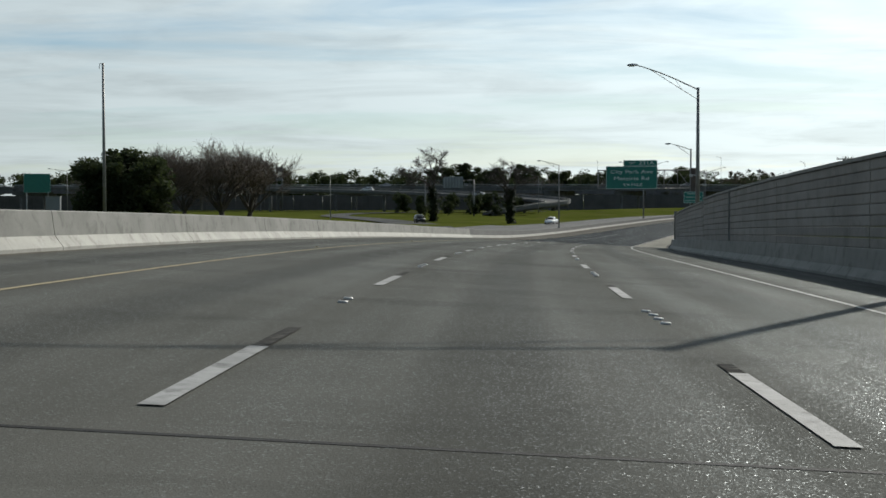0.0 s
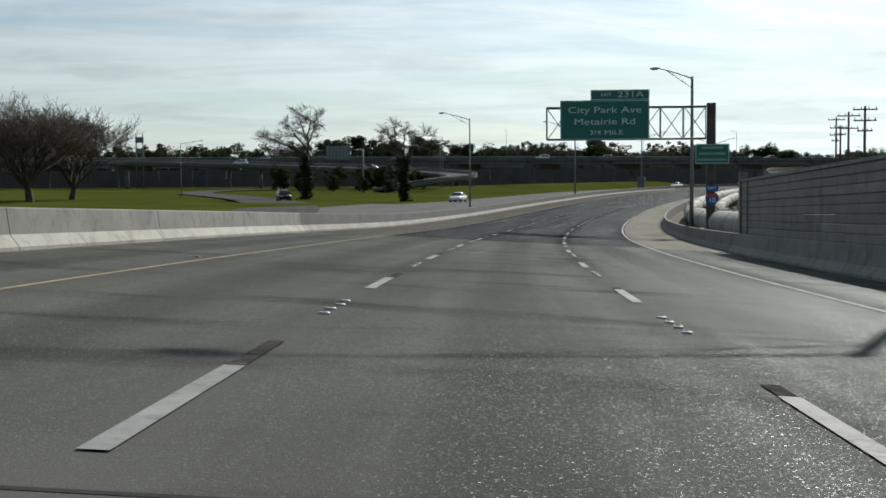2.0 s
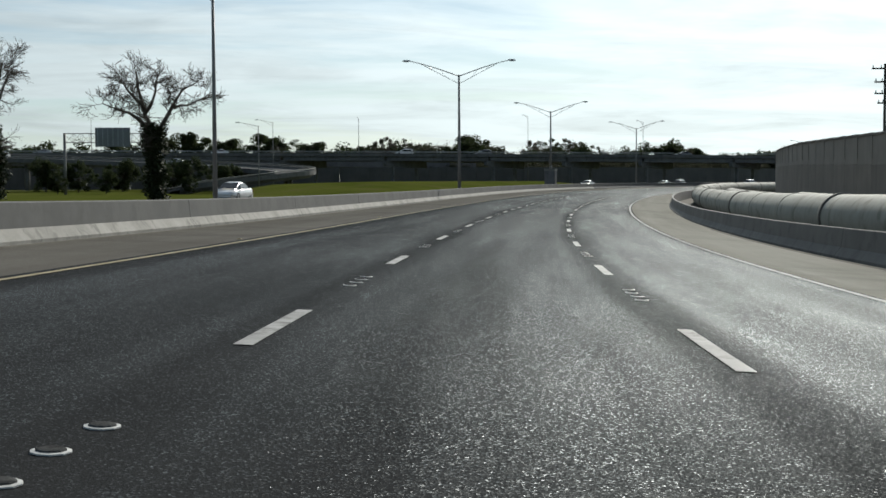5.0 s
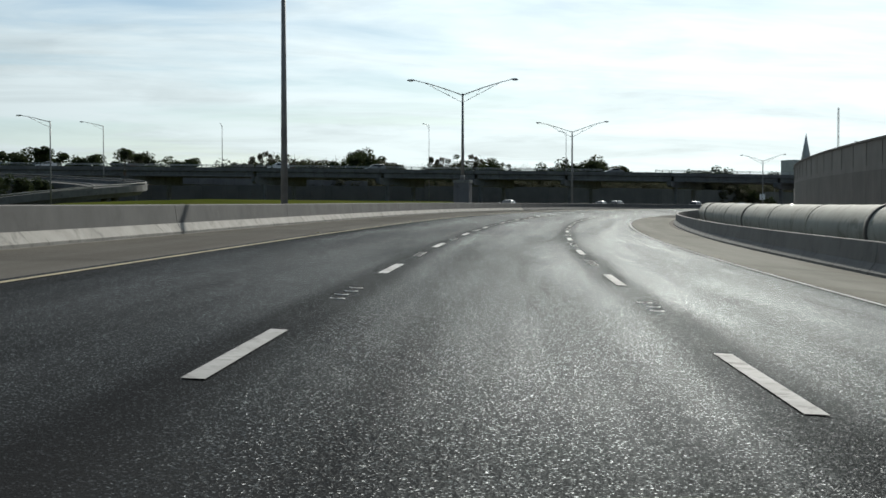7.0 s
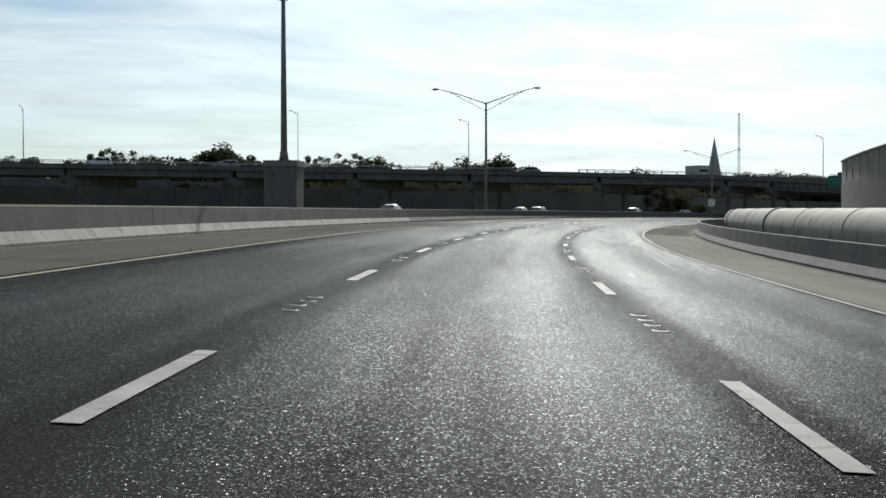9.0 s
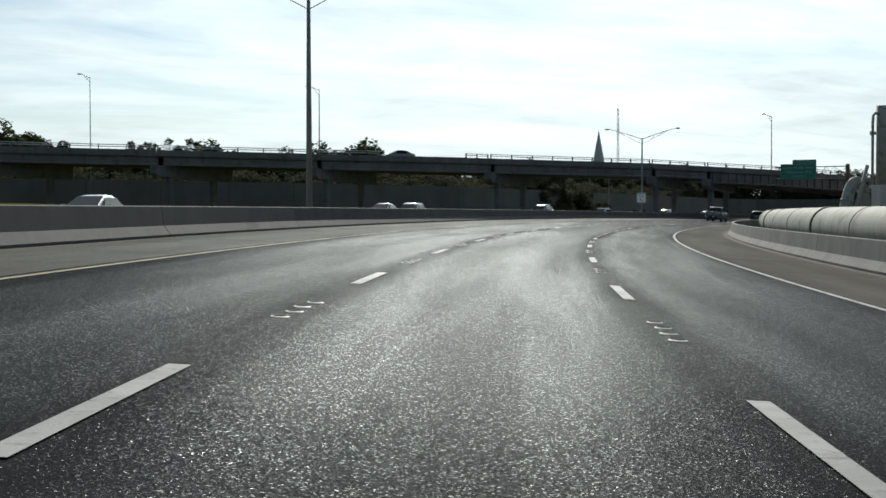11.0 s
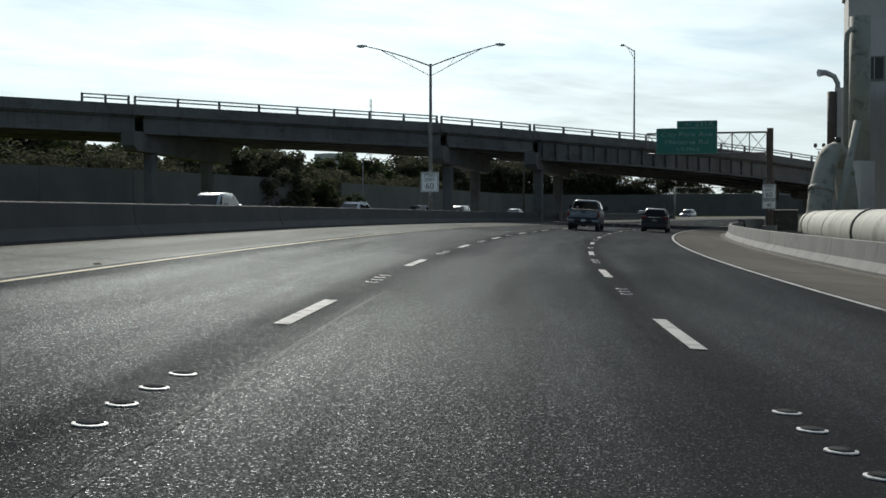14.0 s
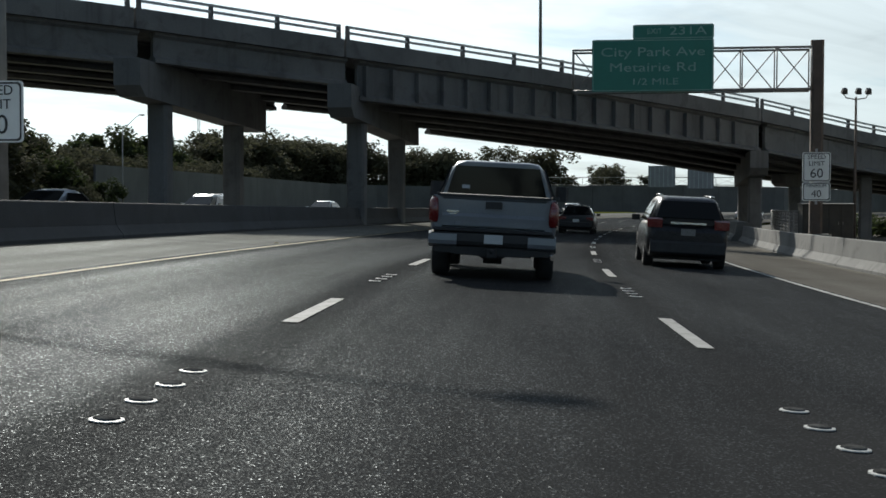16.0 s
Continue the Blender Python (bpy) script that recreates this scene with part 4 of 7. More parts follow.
for x, y, z0, top, arm in ((208.1, 515.2, 4.2, 14.2, (-1.7, -0.3)), (131.6, 518.2, 5.4, 15.9, (-1.6, -0.3)), (51.3, 521.5, 6.0, 16.6, (-0.4, -1.6)), (103.6, 541.2, -3.8, 18.7, (-1.4, -0.6)), (-20.0, 521.0, 6.0, 16.6, (1.4, -0.6))):
    lamp_post(at(x, y, z0), top - z0 - 0.4, [arm], 0.45, "slim steel street lamp on the flyover", r=0.10, base=0.3)
for x, y, top, arm in ((21.2, 396.2, 8.7, (-3.6, -0.9)), (26.3, 473.5, 13.2, (-3.8, -0.8)), (-35.0, 341.0, 7.7, (4.2, 0.4)), (-102.5, 340.7, 9.2, (-4.6, -0.3)), (-118, 425, 6.5, (-4.0, 0.5))):
    lamp_post(at(x, y, -3.75), top + 3.3, [arm], 0.7, "tall grey street lamp standing in the grass", r=0.12)
lamp_post(at(235.2, 610.2, -4.2), 11.4, [(1.9, -1.0)], 2.0, "slim curved-arm street lamp behind the flyover", r=0.12, truss=False)
ob = thing("mast_pole", at(-56.5, 212.0, -3.8), "tall plain steel mast pole above the parapet", "pole")
bm = bmesh.new()
tube(bm, (0, 0, 0), (0, 0, 26.2), 0.30, 0.17, 12)
part("shaft", bm, M_POLE, ob)
bm = bmesh.new()
pipe_path(bm, [(-0.1, 0, 26.0), (-0.5, 0, 26.15), (-0.55, 0, 25.7), (-0.55, 0, 25.3)], 0.06, 6)
part("hook", bm, M_STEEL, ob)


# ---- overhead signs ----
def truss_arm(root, x0, x1, z0, z1, mat, bays):
    """Box truss from x0 to x1 between heights z0 and z1, 1.1 m deep."""
    for y in (0.0, 1.1):
        for z in (z0, z1):
            bm = bmesh.new()
            tube(bm, (x0, y, z), (x1, y, z), 0.055, n=8)
            part("chord", bm, mat, root)
    for i in range(bays + 1):
        x = x0 + (x1 - x0) * i / bays
        for y in (0.0, 1.1):
            bm = bmesh.new()
            tube(bm, (x, y, z0), (x, y, z1), 0.032, n=6)
            part("strut", bm, mat, root)
        bm = bmesh.new()
        tube(bm, (x, 0, z1), (x, 1.1, z1), 0.028, n=6)
        tube(bm, (x, 0, z0), (x, 1.1, z0), 0.028, n=6)
        part("tie", bm, mat, root)
        if i < bays:
            xb = x0 + (x1 - x0) * (i + 1) / bays
            bm = bmesh.new()
            tube(bm, (x, 0, z0 if i % 2 else z1), (xb, 0, z1 if i % 2 else z0), 0.028, n=6)
            part("diagonal", bm, mat, root)
            bm = bmesh.new()
            tube(bm, (x, 1.1, z1 if i % 2 else z0), (xb, 1.1, z0 if i % 2 else z1), 0.028, n=6)
            part("diagonal", bm, mat, root)


def rounded(w, h, r, n=4):
    pts = []
    for cx, cz, a0 in ((w / 2 - r, -h / 2 + r, -90), (w / 2 - r, h / 2 - r, 0), (-w / 2 + r, h / 2 - r, 90), (-w / 2 + r, -h / 2 + r, 180)):
        for i in range(n + 1):
            a = radians(a0 + 90 * i / n)
            pts.append((cx + r * math.cos(a), cz + r * math.sin(a)))
    return pts


def panel(root, name, c, w, h, mat, border=None, label="", r=0.08):
    bm = bmesh.new()
    prism(bm, [(c[0] + a, c[2] + b) for a, b in rounded(w, h, r)], 'y', c[1], c[1] + 0.05)
    fix(bm)
    ob = part(name, bm, mat, root, label)
    if border:
        bm = bmesh.new()
        o = [(c[0] + a, c[2] + b) for a, b in rounded(w - 0.06, h - 0.06, r)]
        i_ = [(c[0] + a, c[2] + b) for a, b in rounded(w - 0.13, h - 0.13, r)]
        vo = [bm.verts.new((x, c[1] - 0.005, z)) for x, z in o]
        vi = [bm.verts.new((x, c[1] - 0.005, z)) for x, z in i_]
        for k in range(len(o)):
            j = (k + 1) % len(o)
            bm.faces.new((vo[k], vo[j], vi[j], vi[k]))
        part("border", bm, border, ob)
    return ob


WIDE = Matrix.Diagonal((1.45, 1.0, 1.0, 1.0))


def exit_sign(s, post_lat, x_left, x_right, z0, z1, tab_left, text_last, top_post, name, ink=None):
    """Cantilever gantry: post at post_lat; x_* are offsets to the right of the lane's middle."""
    ink = ink or M_SIGNFADED
    m = on_road(s, 0, 0, 0, False)
    base = P(s, post_lat).z - P(s, 0).z - 0.35
    drop = P(s, 9.0).z - P(s, 0).z
    root = thing("overhead_sign", m, name, "road sign", "overhead exit signs")
    bm = bmesh.new()
    box(bm, (post_lat, 0.5, (base + top_post) / 2), (0.56, 0.56, top_post - base), bevel=0.10)
    part("column", bm, M_RUST, root, "rust-brown steel column")
    bm = bmesh.new()
    box(bm, (post_lat, 0.5, base + 0.5), (1.3, 1.3, 1.0), bevel=0.12)
    part("footing", bm, M_BARRIER, root, "concrete footing")
    truss_arm(root, x_left - 0.9, post_lat - 0.3, z0 + 0.05, z1 - 0.44, M_POLE, 7)
    w, h = x_right - x_left, z1 - z0
    cx = (x_left + x_right) / 2
    p = panel(root, "sign_panel", (cx, -0.16, (z0 + z1) / 2), w, h, M_GREEN, ink, "green guide sign panel")
    tab_w = x_right - tab_left
    tb = panel(root, "exit_tab", ((tab_left + x_right) / 2, -0.16, z1 + 0.332), tab_w, 0.66, M_GREEN, ink, "green exit number tab")
    f = -0.175
    letters("City Park Ave", 0.58, ink, p, Matrix.Translation((cx, f, z1 - h * 0.25)) @ WIDE)
    letters("Metairie Rd", 0.58, ink, p, Matrix.Translation((cx, f, z1 - h * 0.545)) @ WIDE)
    letters(text_last, 0.42, ink, p, Matrix.Translation((cx + 0.1, f, z1 - h * 0.82)) @ WIDE)
    letters("EXIT", 0.34, ink, tb, Matrix.Translation((tab_left + tab_w * 0.27, f, z1 + 0.35)))
    letters("231A", 0.54, ink, tb, Matrix.Translation((tab_left + tab_w * 0.68, f, z1 + 0.35)) @ WIDE)
    for z in (z0 + 0.4, z1 - 0.4):
        bm = bmesh.new()
        box(bm, (cx, -0.07, z), (w - 0.3, 0.06, 0.08))
        part("bracket", bm, M_STEEL, root)
    return root


ob = exit_sign(158.6, 10.9, 1.25, 6.95, 5.88, 8.42, 3.2, "3/4 MILE", 8.2, "green overhead exit sign on a rusty cantilever post")
# small sign and route shield on the post of that gantry
m = on_road(158.6, 0, 0, 0, False)
root = thing("post_sign", m, "small green sign with three lines of bars on the gantry post", "road sign")
pn = panel(root, "sign_panel", (10.93, -0.12, 4.92), 2.15, 1.28, M_GREEN, M_SIGNFADED)
for i, w in enumerate((1.35, 1.65, 1.85)):
    bm = bmesh.new()
    box(bm, (10.93, -0.135, 5.32 - 0.38 * i), (w, 0.012, 0.15))
    part("text_bar", bm, M_SIGNWORN, pn)
root = thing("route_shield", m, "blue interstate route shield with red crown on the post", "road sign")
pn = panel(root, "direction_plate", (10.93, -0.12, 2.74), 0.80, 0.40, M_SIGNBLUE)
letters("EAST", 0.24, M_SIGNWHITE, pn, Matrix.Translation((10.93, -0.135, 2.74)))
bm = bmesh.new()
prism(bm, [(10.93 + a, 2.02 + b) for a, b in ((0, -0.46), (0.24, -0.32), (0.40, -0.08), (0.42, 0.16), (0.30, 0.42), (0.14, 0.36), (0, 0.42), (-0.14, 0.36), (-0.30, 0.42), (-0.42, 0.16), (-0.40, -0.08), (-0.24, -0.32))], 'y', -0.13, -0.09)
sh = part("shield", fix(bm), M_SIGNBLUE, root)
bm = bmesh.new()
prism(bm, [(10.93 + a, 2.02 + b) for a, b in ((0.41, 0.18), (0.30, 0.40), (0.14, 0.34), (0, 0.40), (-0.14, 0.34), (-0.30, 0.40), (-0.41, 0.18))], 'y', -0.137, -0.131)
part("crown", fix(bm), M_SIGNRED, sh)
letters("10", 0.46, M_SIGNWHITE, sh, Matrix.Translation((10.93, -0.14, 1.95)))
exit_sign(567.6, 11.6, 1.45, 6.95, 6.62, 9.0, 3.3, "1/2 MILE", 8.9, "green overhead exit sign before the flyover", M_SIGNWORN)


def speed_sign(m, post, label, minimum=False, w=1.15, size=1.0):
    mid = 3.42 if minimum else 2.65
    m = m @ Matrix.Translation((0, 0, mid)) @ Matrix.Diagonal((size, 1, size, 1)) @ Matrix.Translation((0, 0, -mid))
    root = thing("speed_sign", m, label, "road sign", "speed limit signs")
    h = 1.30 if not minimum else 2.05
    zc = 3.3 - h / 2 if not minimum else 4.45 - h / 2
    bm = bmesh.new()
    if post:
        box(bm, (0, 0.06, zc), (0.10, 0.05, h + 0.3))
        part("bracket", bm, M_STEEL, root)
    else:
        bm.free()
    top = zc + h / 2
    p = panel(root, "sign_panel", (0, 0, top - 0.62), w, 1.24, M_SIGNWHITE, M_SIGNBLACK, "white speed limit plate")
    letters("SPEED", 0.28, M_SIGNBLACK, p, Matrix.Translation((0, -0.012, top - 0.20)))
    letters("LIMIT", 0.28, M_SIGNBLACK, p, Matrix.Translation((0, -0.012, top - 0.48)))
    letters("60", 0.56, M_SIGNBLACK, p, Matrix.Translation((0, -0.012, top - 0.90)))
    if minimum:
        p = panel(root, "minimum_plate", (0, 0, top - 1.66), w, 0.78, M_SIGNWHITE, M_SIGNBLACK, "white minimum speed plate")
        letters("MINIMUM", 0.19, M_SIGNBLACK, p, Matrix.Translation((0, -0.012, top - 1.42)))
        letters("40", 0.42, M_SIGNBLACK, p, Matrix.Translation((0, -0.012, top - 1.76)))
    return root


speed_sign(on_road(535.8, -11.8, 0.05, 0, False) @ Matrix.Translation((0, -0.32, 0)), True, "white speed limit sign strapped to a median lamp post", size=1.12)
speed_sign(on_road(567.6, 11.55, -0.17, 0, False) @ Matrix.Translation((0, -0.05, 0)), True, "white speed limit and minimum speed sign on the post", True, size=1.07)

# ---- the flyover ----
RAIL = [(-420, 7.6), (-120, 7.5), (0, 7.4), (60, 7.2), (120, 6.9), (150, 6.75), (185, 6.4), (210, 5.65), (226, 4.85), (241, 3.7), (275, 1.8), (330, -0.6)]


def rail_z(x):
    return float(np.interp(x, [a for a, _ in RAIL], [b for _, b in RAIL]))


def fly_y(x):
    """Near edge of the flyover's deck."""
    return 514.9 + (0.00006 * (x - 120) ** 2 if x < 120 else 0.0)


def along_x(name, x0, x1, prof, mat, parent, step=6.0, label=""):
    """Profile [(dy, dz below rail top), ...] drawn along the flyover."""
    n = max(1, int(round((x1 - x0) / step)))
    bm = bmesh.new()
    prev = None
    for i in range(n + 1):
        x = x0 + (x1 - x0) * i / n
        cur = [bm.verts.new((x, fly_y(x) + a, rail_z(x) + b)) for a, b in prof]
        m = len(prof)
        if prev:
            for j in range(m):
                bm.faces.new((prev[j], prev[(j + 1) % m], cur[(j + 1) % m], cur[j]))
        else:
            bm.faces.new(cur)
        prev = cur
    bm.faces.new(prev[::-1])
    return part(name, fix(bm), mat, parent, label)


def girder_drop(x):
    """The plate girders past the last joint are deeper than the others."""
    return 0.95 if x > 195.2 else 0.36


flyover = thing("flyover", at(188, 515, -3.6).inverted() @ at(188, 515, -3.6), "long dark concrete flyover on column bents with steel rails", "flyover", kind="structure")
spans = [-420, -380, -340, -300, -260, -220, -180, -148, -116, -84, -54, -26, 2, 30, 58, 86, 108, 130, 156.8, 184.8, 195.2, 227.5, 258, 290, 330]
W = 13.0
for a, b in zip(spans, spans[1:]):
    g = 0.06
    along_x("deck_span", a + g, b - g, [(0, -1.05), (0, -1.42), (W, -1.42), (W, -1.05)], M_BRIDGE, flyover)
    along_x("parapet", a + g, b - g, [(0.0, -0.62), (0.0, -1.05), (0.34, -1.05), (0.30, -0.62)], M_BRIDGE, flyover)
    along_x("parapet", a + g, b - g, [(W - 0.30, -0.62), (W - 0.34, -1.05), (W, -1.05), (W, -0.62)], M_BRIDGE, flyover)
    dp = 0.5 if 130 <= a < 184 else girder_drop(a + 1)
    for k in range(5):
        y = 0.55 + 2.9 * k
        # the ends lie on the skewed bents
        skew = y * 1.257
        along_x("girder", a + 0.35 + (skew if a >= 86 else 0), b - 0.35 + (skew if b >= 86 else 0), [(y - 0.26, -1.42), (y - 0.26, -1.54), (y - 0.10, -1.64), (y - 0.10, -2.0 - dp), (y - 0.28, -2.12 - dp), (y - 0.28, -2.28 - dp), (y + 0.28, -2.28 - dp), (y + 0.28, -2.12 - dp), (y + 0.10, -2.0 - dp), (y + 0.10, -1.64), (y + 0.26, -1.54), (y + 0.26, -1.42)], M_BRIDGE, flyover)
    gap_ = 0.25 if a > -60 else 0.06
    # a stretch of rail is missing before the joint at 156.8
    for lo, hi in ((a + gap_, 139.5), (153.0, b - gap_)) if a == 130 else ((a + gap_, b - gap_),):
        for z in (-0.10, -0.36):
            along_x("rail", lo, hi, [(0.08, z), (0.08, z + 0.10), (0.20, z + 0.10), (0.20, z)], M_STEEL, flyover, label="steel rail")
        n = max(2, int((hi - lo) / 3.2))
        for i in range(n + 1):
            x = lo + (hi - lo) * i / n
            bm = bmesh.new()
            box(bm, (x, fly_y(x) + 0.17, rail_z(x) - 0.32), (0.14, 0.20, 0.66), taper=0.85)
            part("rail_post", bm, M_BRIDGE, flyover)

# upright stiffeners on the outer girder of the end spans
for i in range(19):
    x = 196.6 + 1.58 * i
    bm = bmesh.new()
    box(bm, (x, fly_y(x) + 0.30, rail_z(x) - 2.36), (0.12, 0.26, 1.42))
    part("stiffener", bm, M_BRIDGE, flyover)

BDIR = Vector((math.cos(radians(38.5)), math.sin(radians(38.5)), 0))


def bent(x, ncol, spread, first, ground):
    """Column bent in line with the highway under the deck: cap beam and square columns."""
    start = Vector((x, fly_y(x) + 0.2, 0)) - BDIR * 0.6
    length = 16.4
    top = rail_z(x) - 2.28 - girder_drop(x)
    rot = Matrix.Rotation(radians(38.5), 3, 'Z')
    c = start + BDIR * length / 2
    bm = bmesh.new()
    L2 = length / 2
    prism(bm, [(-L2, -1.05), (-L2 + 0.55, -1.46), (L2 - 0.35, -1.95), (L2, -1.95), (L2, 0.0), (-L2, 0.0)], 'y', -0.55, 0.55)
    cap = part("bent_cap", fix(bm), M_BRIDGE, flyover)
    cap.matrix_local = Matrix.Translation((c.x, c.y, top - 0.005)) @ rot.to_4x4()
    for k in range(ncol):
        p = start + BDIR * (first + spread * k)
        bm = bmesh.new()
        head = top - 1.47 - 0.031 * (first + spread * k)
        box(bm, (p.x, p.y, (head + ground) / 2), (0.84, 0.84, head - ground), rot, bevel=0.10)
        part("column", bm, M_BRIDGE, flyover, "square concrete column")


for x, nc, sp in ((184.8, 2, 9.4), (195.2, 2, 9.4), (227.5, 2, 10.5), (156.8, 2, 9.4), (130, 2, 9.4), (108, 2, 9.4), (86, 2, 9.4), (258, 2, 10)):
    bent(x, nc, sp, 3.4, -4.9)
# single columns under the far side of the end span
bm = bmesh.new()
prism(bm, [(239.7, 0.46), (239.7, -0.2), (240.2, -0.48), (244.4, -0.48), (244.8, -0.2), (244.8, 0.46)], 'y', 521.1, 522.3)
part("bent_cap", fix(bm), M_BRIDGE, flyover)
for x, y, head in ((241.8, 521.7, -0.485), (243.8, 517.2, 0.2)):
    bm = bmesh.new()
    box(bm, (x, y, (head - 4.9) / 2), (0.84, 0.84, head + 4.9), Matrix.Rotation(radians(38.5), 3, 'Z'), bevel=0.10)
    part("column", bm, M_BRIDGE, flyover, "square concrete column")
for x in (58, 30, 2, -26, -54, -84, -116, -148, -180, -220, -260, -300, -340, -380):
    bent(x, 2, 9.4, 3.4, -4.0)

# second deck behind the flyover, seen through and above it on the far side
far_deck = thing("far_viaduct", Matrix(), "second dark viaduct far behind the flyover", "viaduct", kind="structure")
bm = bmesh.new()
prism(bm, [(-420, 6.2), (-420, 4.4), (20, 4.0), (90, 3.0), (90, 4.6), (20, 5.8)], 'y', 552, 562)
part("deck", fix(bm), M_BRIDGE, far_deck)
for x in range(-400, 90, 28):
    bm = bmesh.new()
    box(bm, (x, 557, 0.1), (1.2, 6.0, 8.2), bevel=0.15)
    part("pier", bm, M_BRIDGE, far_deck)

# ---- long wall behind the opposing carriageway ----
WALL_LINE = [(-420, 540), (-60, 545), (60, 546.5), (104, 549), (140, 557), (180, 574), (212, 598), (223, 608)]
WALL_LINE2 = [(236, 619), (262, 640), (300, 672), (334, 700), (355, 709), (373, 708), (386, 695), (393, 674), (403, 655), (440, 652), (540, 678), (800, 700)]
far_wall = thing("sound_wall", Matrix(), "long grey concrete sound wall beyond the far lanes", "wall", kind="structure")
for line in (WALL_LINE, WALL_LINE2):
    for (xa, ya), (xb, yb) in zip(line, line[1:]):
        d = Vector((xb - xa, yb - ya, 0))
        n = max(1, int(d.length / 12))
        for i in range(n):
            p0 = Vector((xa, ya, 0)) + d * (i / n)
            p1 = Vector((xa, ya, 0)) + d * ((i + 1) / n)
            c = (p0 + p1) / 2
            top = 3.3
            bm = bmesh.new()
            box(bm, (c.x, c.y, (top - 5.0) / 2), ((p1 - p0).length - 0.06, 0.3, top + 5.0), Matrix.Rotation(math.atan2(d.y, d.x), 3, 'Z'))
            part("wall_panel", bm, M_FARWALL, far_wall)

# ---- loop ramp on the left ----
loop_pts = [(-150, 494, 6.2), (-80, 488, 5.6), (-30, 477, 4.2), (4, 464, 2.7), (23, 449, 1.4), (29.5, 431, 0.3), (23, 417, -0.7), (13, 409, -2.0), (6, 406, -3.2)]
line = ribbon("loop_ramp", loop_pts, 7.5, M_FARROAD, "curved concrete loop ramp with pale parapets", "road", 0.085)
loop = thing("loop_structure", Matrix(), "curved deck, pale parapets and piers of the loop ramp", "ramp", kind="structure")
for sgn in (-1, 1):
    bm = bmesh.new()
    prev = None
    for i, p in enumerate(line):
        d = line[min(i + 1, len(line) - 1)] - line[max(i - 1, 0)]
        sd = Vector((d.y, -d.x, 0)).normalized() * sgn
        cur = [bm.verts.new(p + sd * a + Vector((0, 0, b - 0.085 * a * sgn))) for a, b in ((3.75, -0.45), (3.75, 0.50), (4.0, 0.50), (4.0, -0.45))]
        if prev:
            for j in range(4):
                bm.faces.new((prev[j], prev[(j + 1) % 4], cur[(j + 1) % 4], cur[j]))
        prev = cur
    part("parapet", fix(bm), M_BARRIER_EDGE, loop)
    bm = bmesh.new()
    pipe_path(bm, [p + Vector(((line[min(i + 1, len(line) - 1)] - line[max(i - 1, 0)]).y, -(line[min(i + 1, len(line) - 1)] - line[max(i - 1, 0)]).x, 0)).normalized() * sgn * 3.88 + Vector((0, 0, 0.78 - 0.085 * 3.88 * sgn)) for i, p in enumerate(line)], 0.10, 6)
    part("rail", bm, M_BARRIER, loop, "pale rail")
bm = bmesh.new()
prev = None
for i, p in enumerate(line):
    d = line[min(i + 1, len(line) - 1)] - line[max(i - 1, 0)]
    sd = Vector((d.y, -d.x, 0)).normalized()
    cur = [bm.verts.new(p + sd * a + Vector((0, 0, b - 0.085 * a))) for a, b in ((-3.7, -0.05), (3.7, -0.05), (3.0, -1.0), (-3.0, -1.0))]
    if prev:
        for j in range(4):
            bm.faces.new((prev[j], prev[(j + 1) % 4], cur[(j + 1) % 4], cur[j]))
    prev = cur
part("deck", fix(bm), M_BRIDGE, loop)
for i in range(2, len(line) - 14, 7):
    p = line[i]
    if p.z > -2.0:
        bm = bmesh.new()
        tube(bm, (p.x, p.y, -4.0), (p.x, p.y, p.z - 1.0), 0.6, n=12)
        part("pier", bm, M_BRIDGE, loop)


# ---- sign gantries seen from behind, and tower ----
def back_gantry(m, width, height, panels, label):
    root = thing("sign_gantry", m, label, "gantry")
    for x in (-width / 2, width / 2):
        bm = bmesh.new()
        tube(bm, (x, 0.5, 0), (x, 0.5, height + 0.9), 0.28, 0.24, 10)
        part("post", bm, M_POLE, root)
    truss_arm(root, -width / 2, width / 2, height - 0.8, height + 0.8, M_POLE, 10)
    for x, z, w, h in panels:
        ob = panel(root, "sign_back", (x, -0.2, z), w, h, M_SIGNBACK, None, "bare aluminium back of a sign")
        for k in range(int(w / 0.9)):
            bm = bmesh.new()
            box(bm, (x - w / 2 + 0.45 + 0.9 * k, -0.235, z), (0.08, 0.06, h - 0.1))
            part("stiffener", bm, M_STEEL, ob)
    return root


back_gantry(at(-5.5, 404, -3.8, -8), 15, 10.2, [(1.2, 10.3, 6.2, 3.4)], "steel gantry with the grey back of a big sign")
back_gantry(at(372, 640, -4.2, -46), 46, 7.8, [(2.6, 8.8, 5.6, 4.4), (10.6, 8.3, 5.4, 4.0)], "long steel gantry with two grey sign backs")
ob = thing("sign_tower", at(-73, 512, -3.8), "slim steel tower with two stacked box signs", "tower")
for x in (-1.1, 1.1):
    bm = bmesh.new()
    tube(bm, (x, 0, 0), (x, 0, 19.0), 0.22, n=8)
    part("leg", bm, M_POLE, ob)
for z, h in ((17.0, 3.2), (13.4, 2.6)):
    bm = bmesh.new()
    box(bm, (0, -0.2, z), (2.7, 0.8, h * 0.6), bevel=0.1)
    part("sign_box", bm, M_SIGNBACK, ob, "dark box sign")
for z in (4, 7, 10):
    bm = bmesh.new()
    tube(bm, (-1.1, 0, z), (1.1, 0, z + 2.5), 0.07, n=5)
    part("brace", bm, M_POLE, ob)
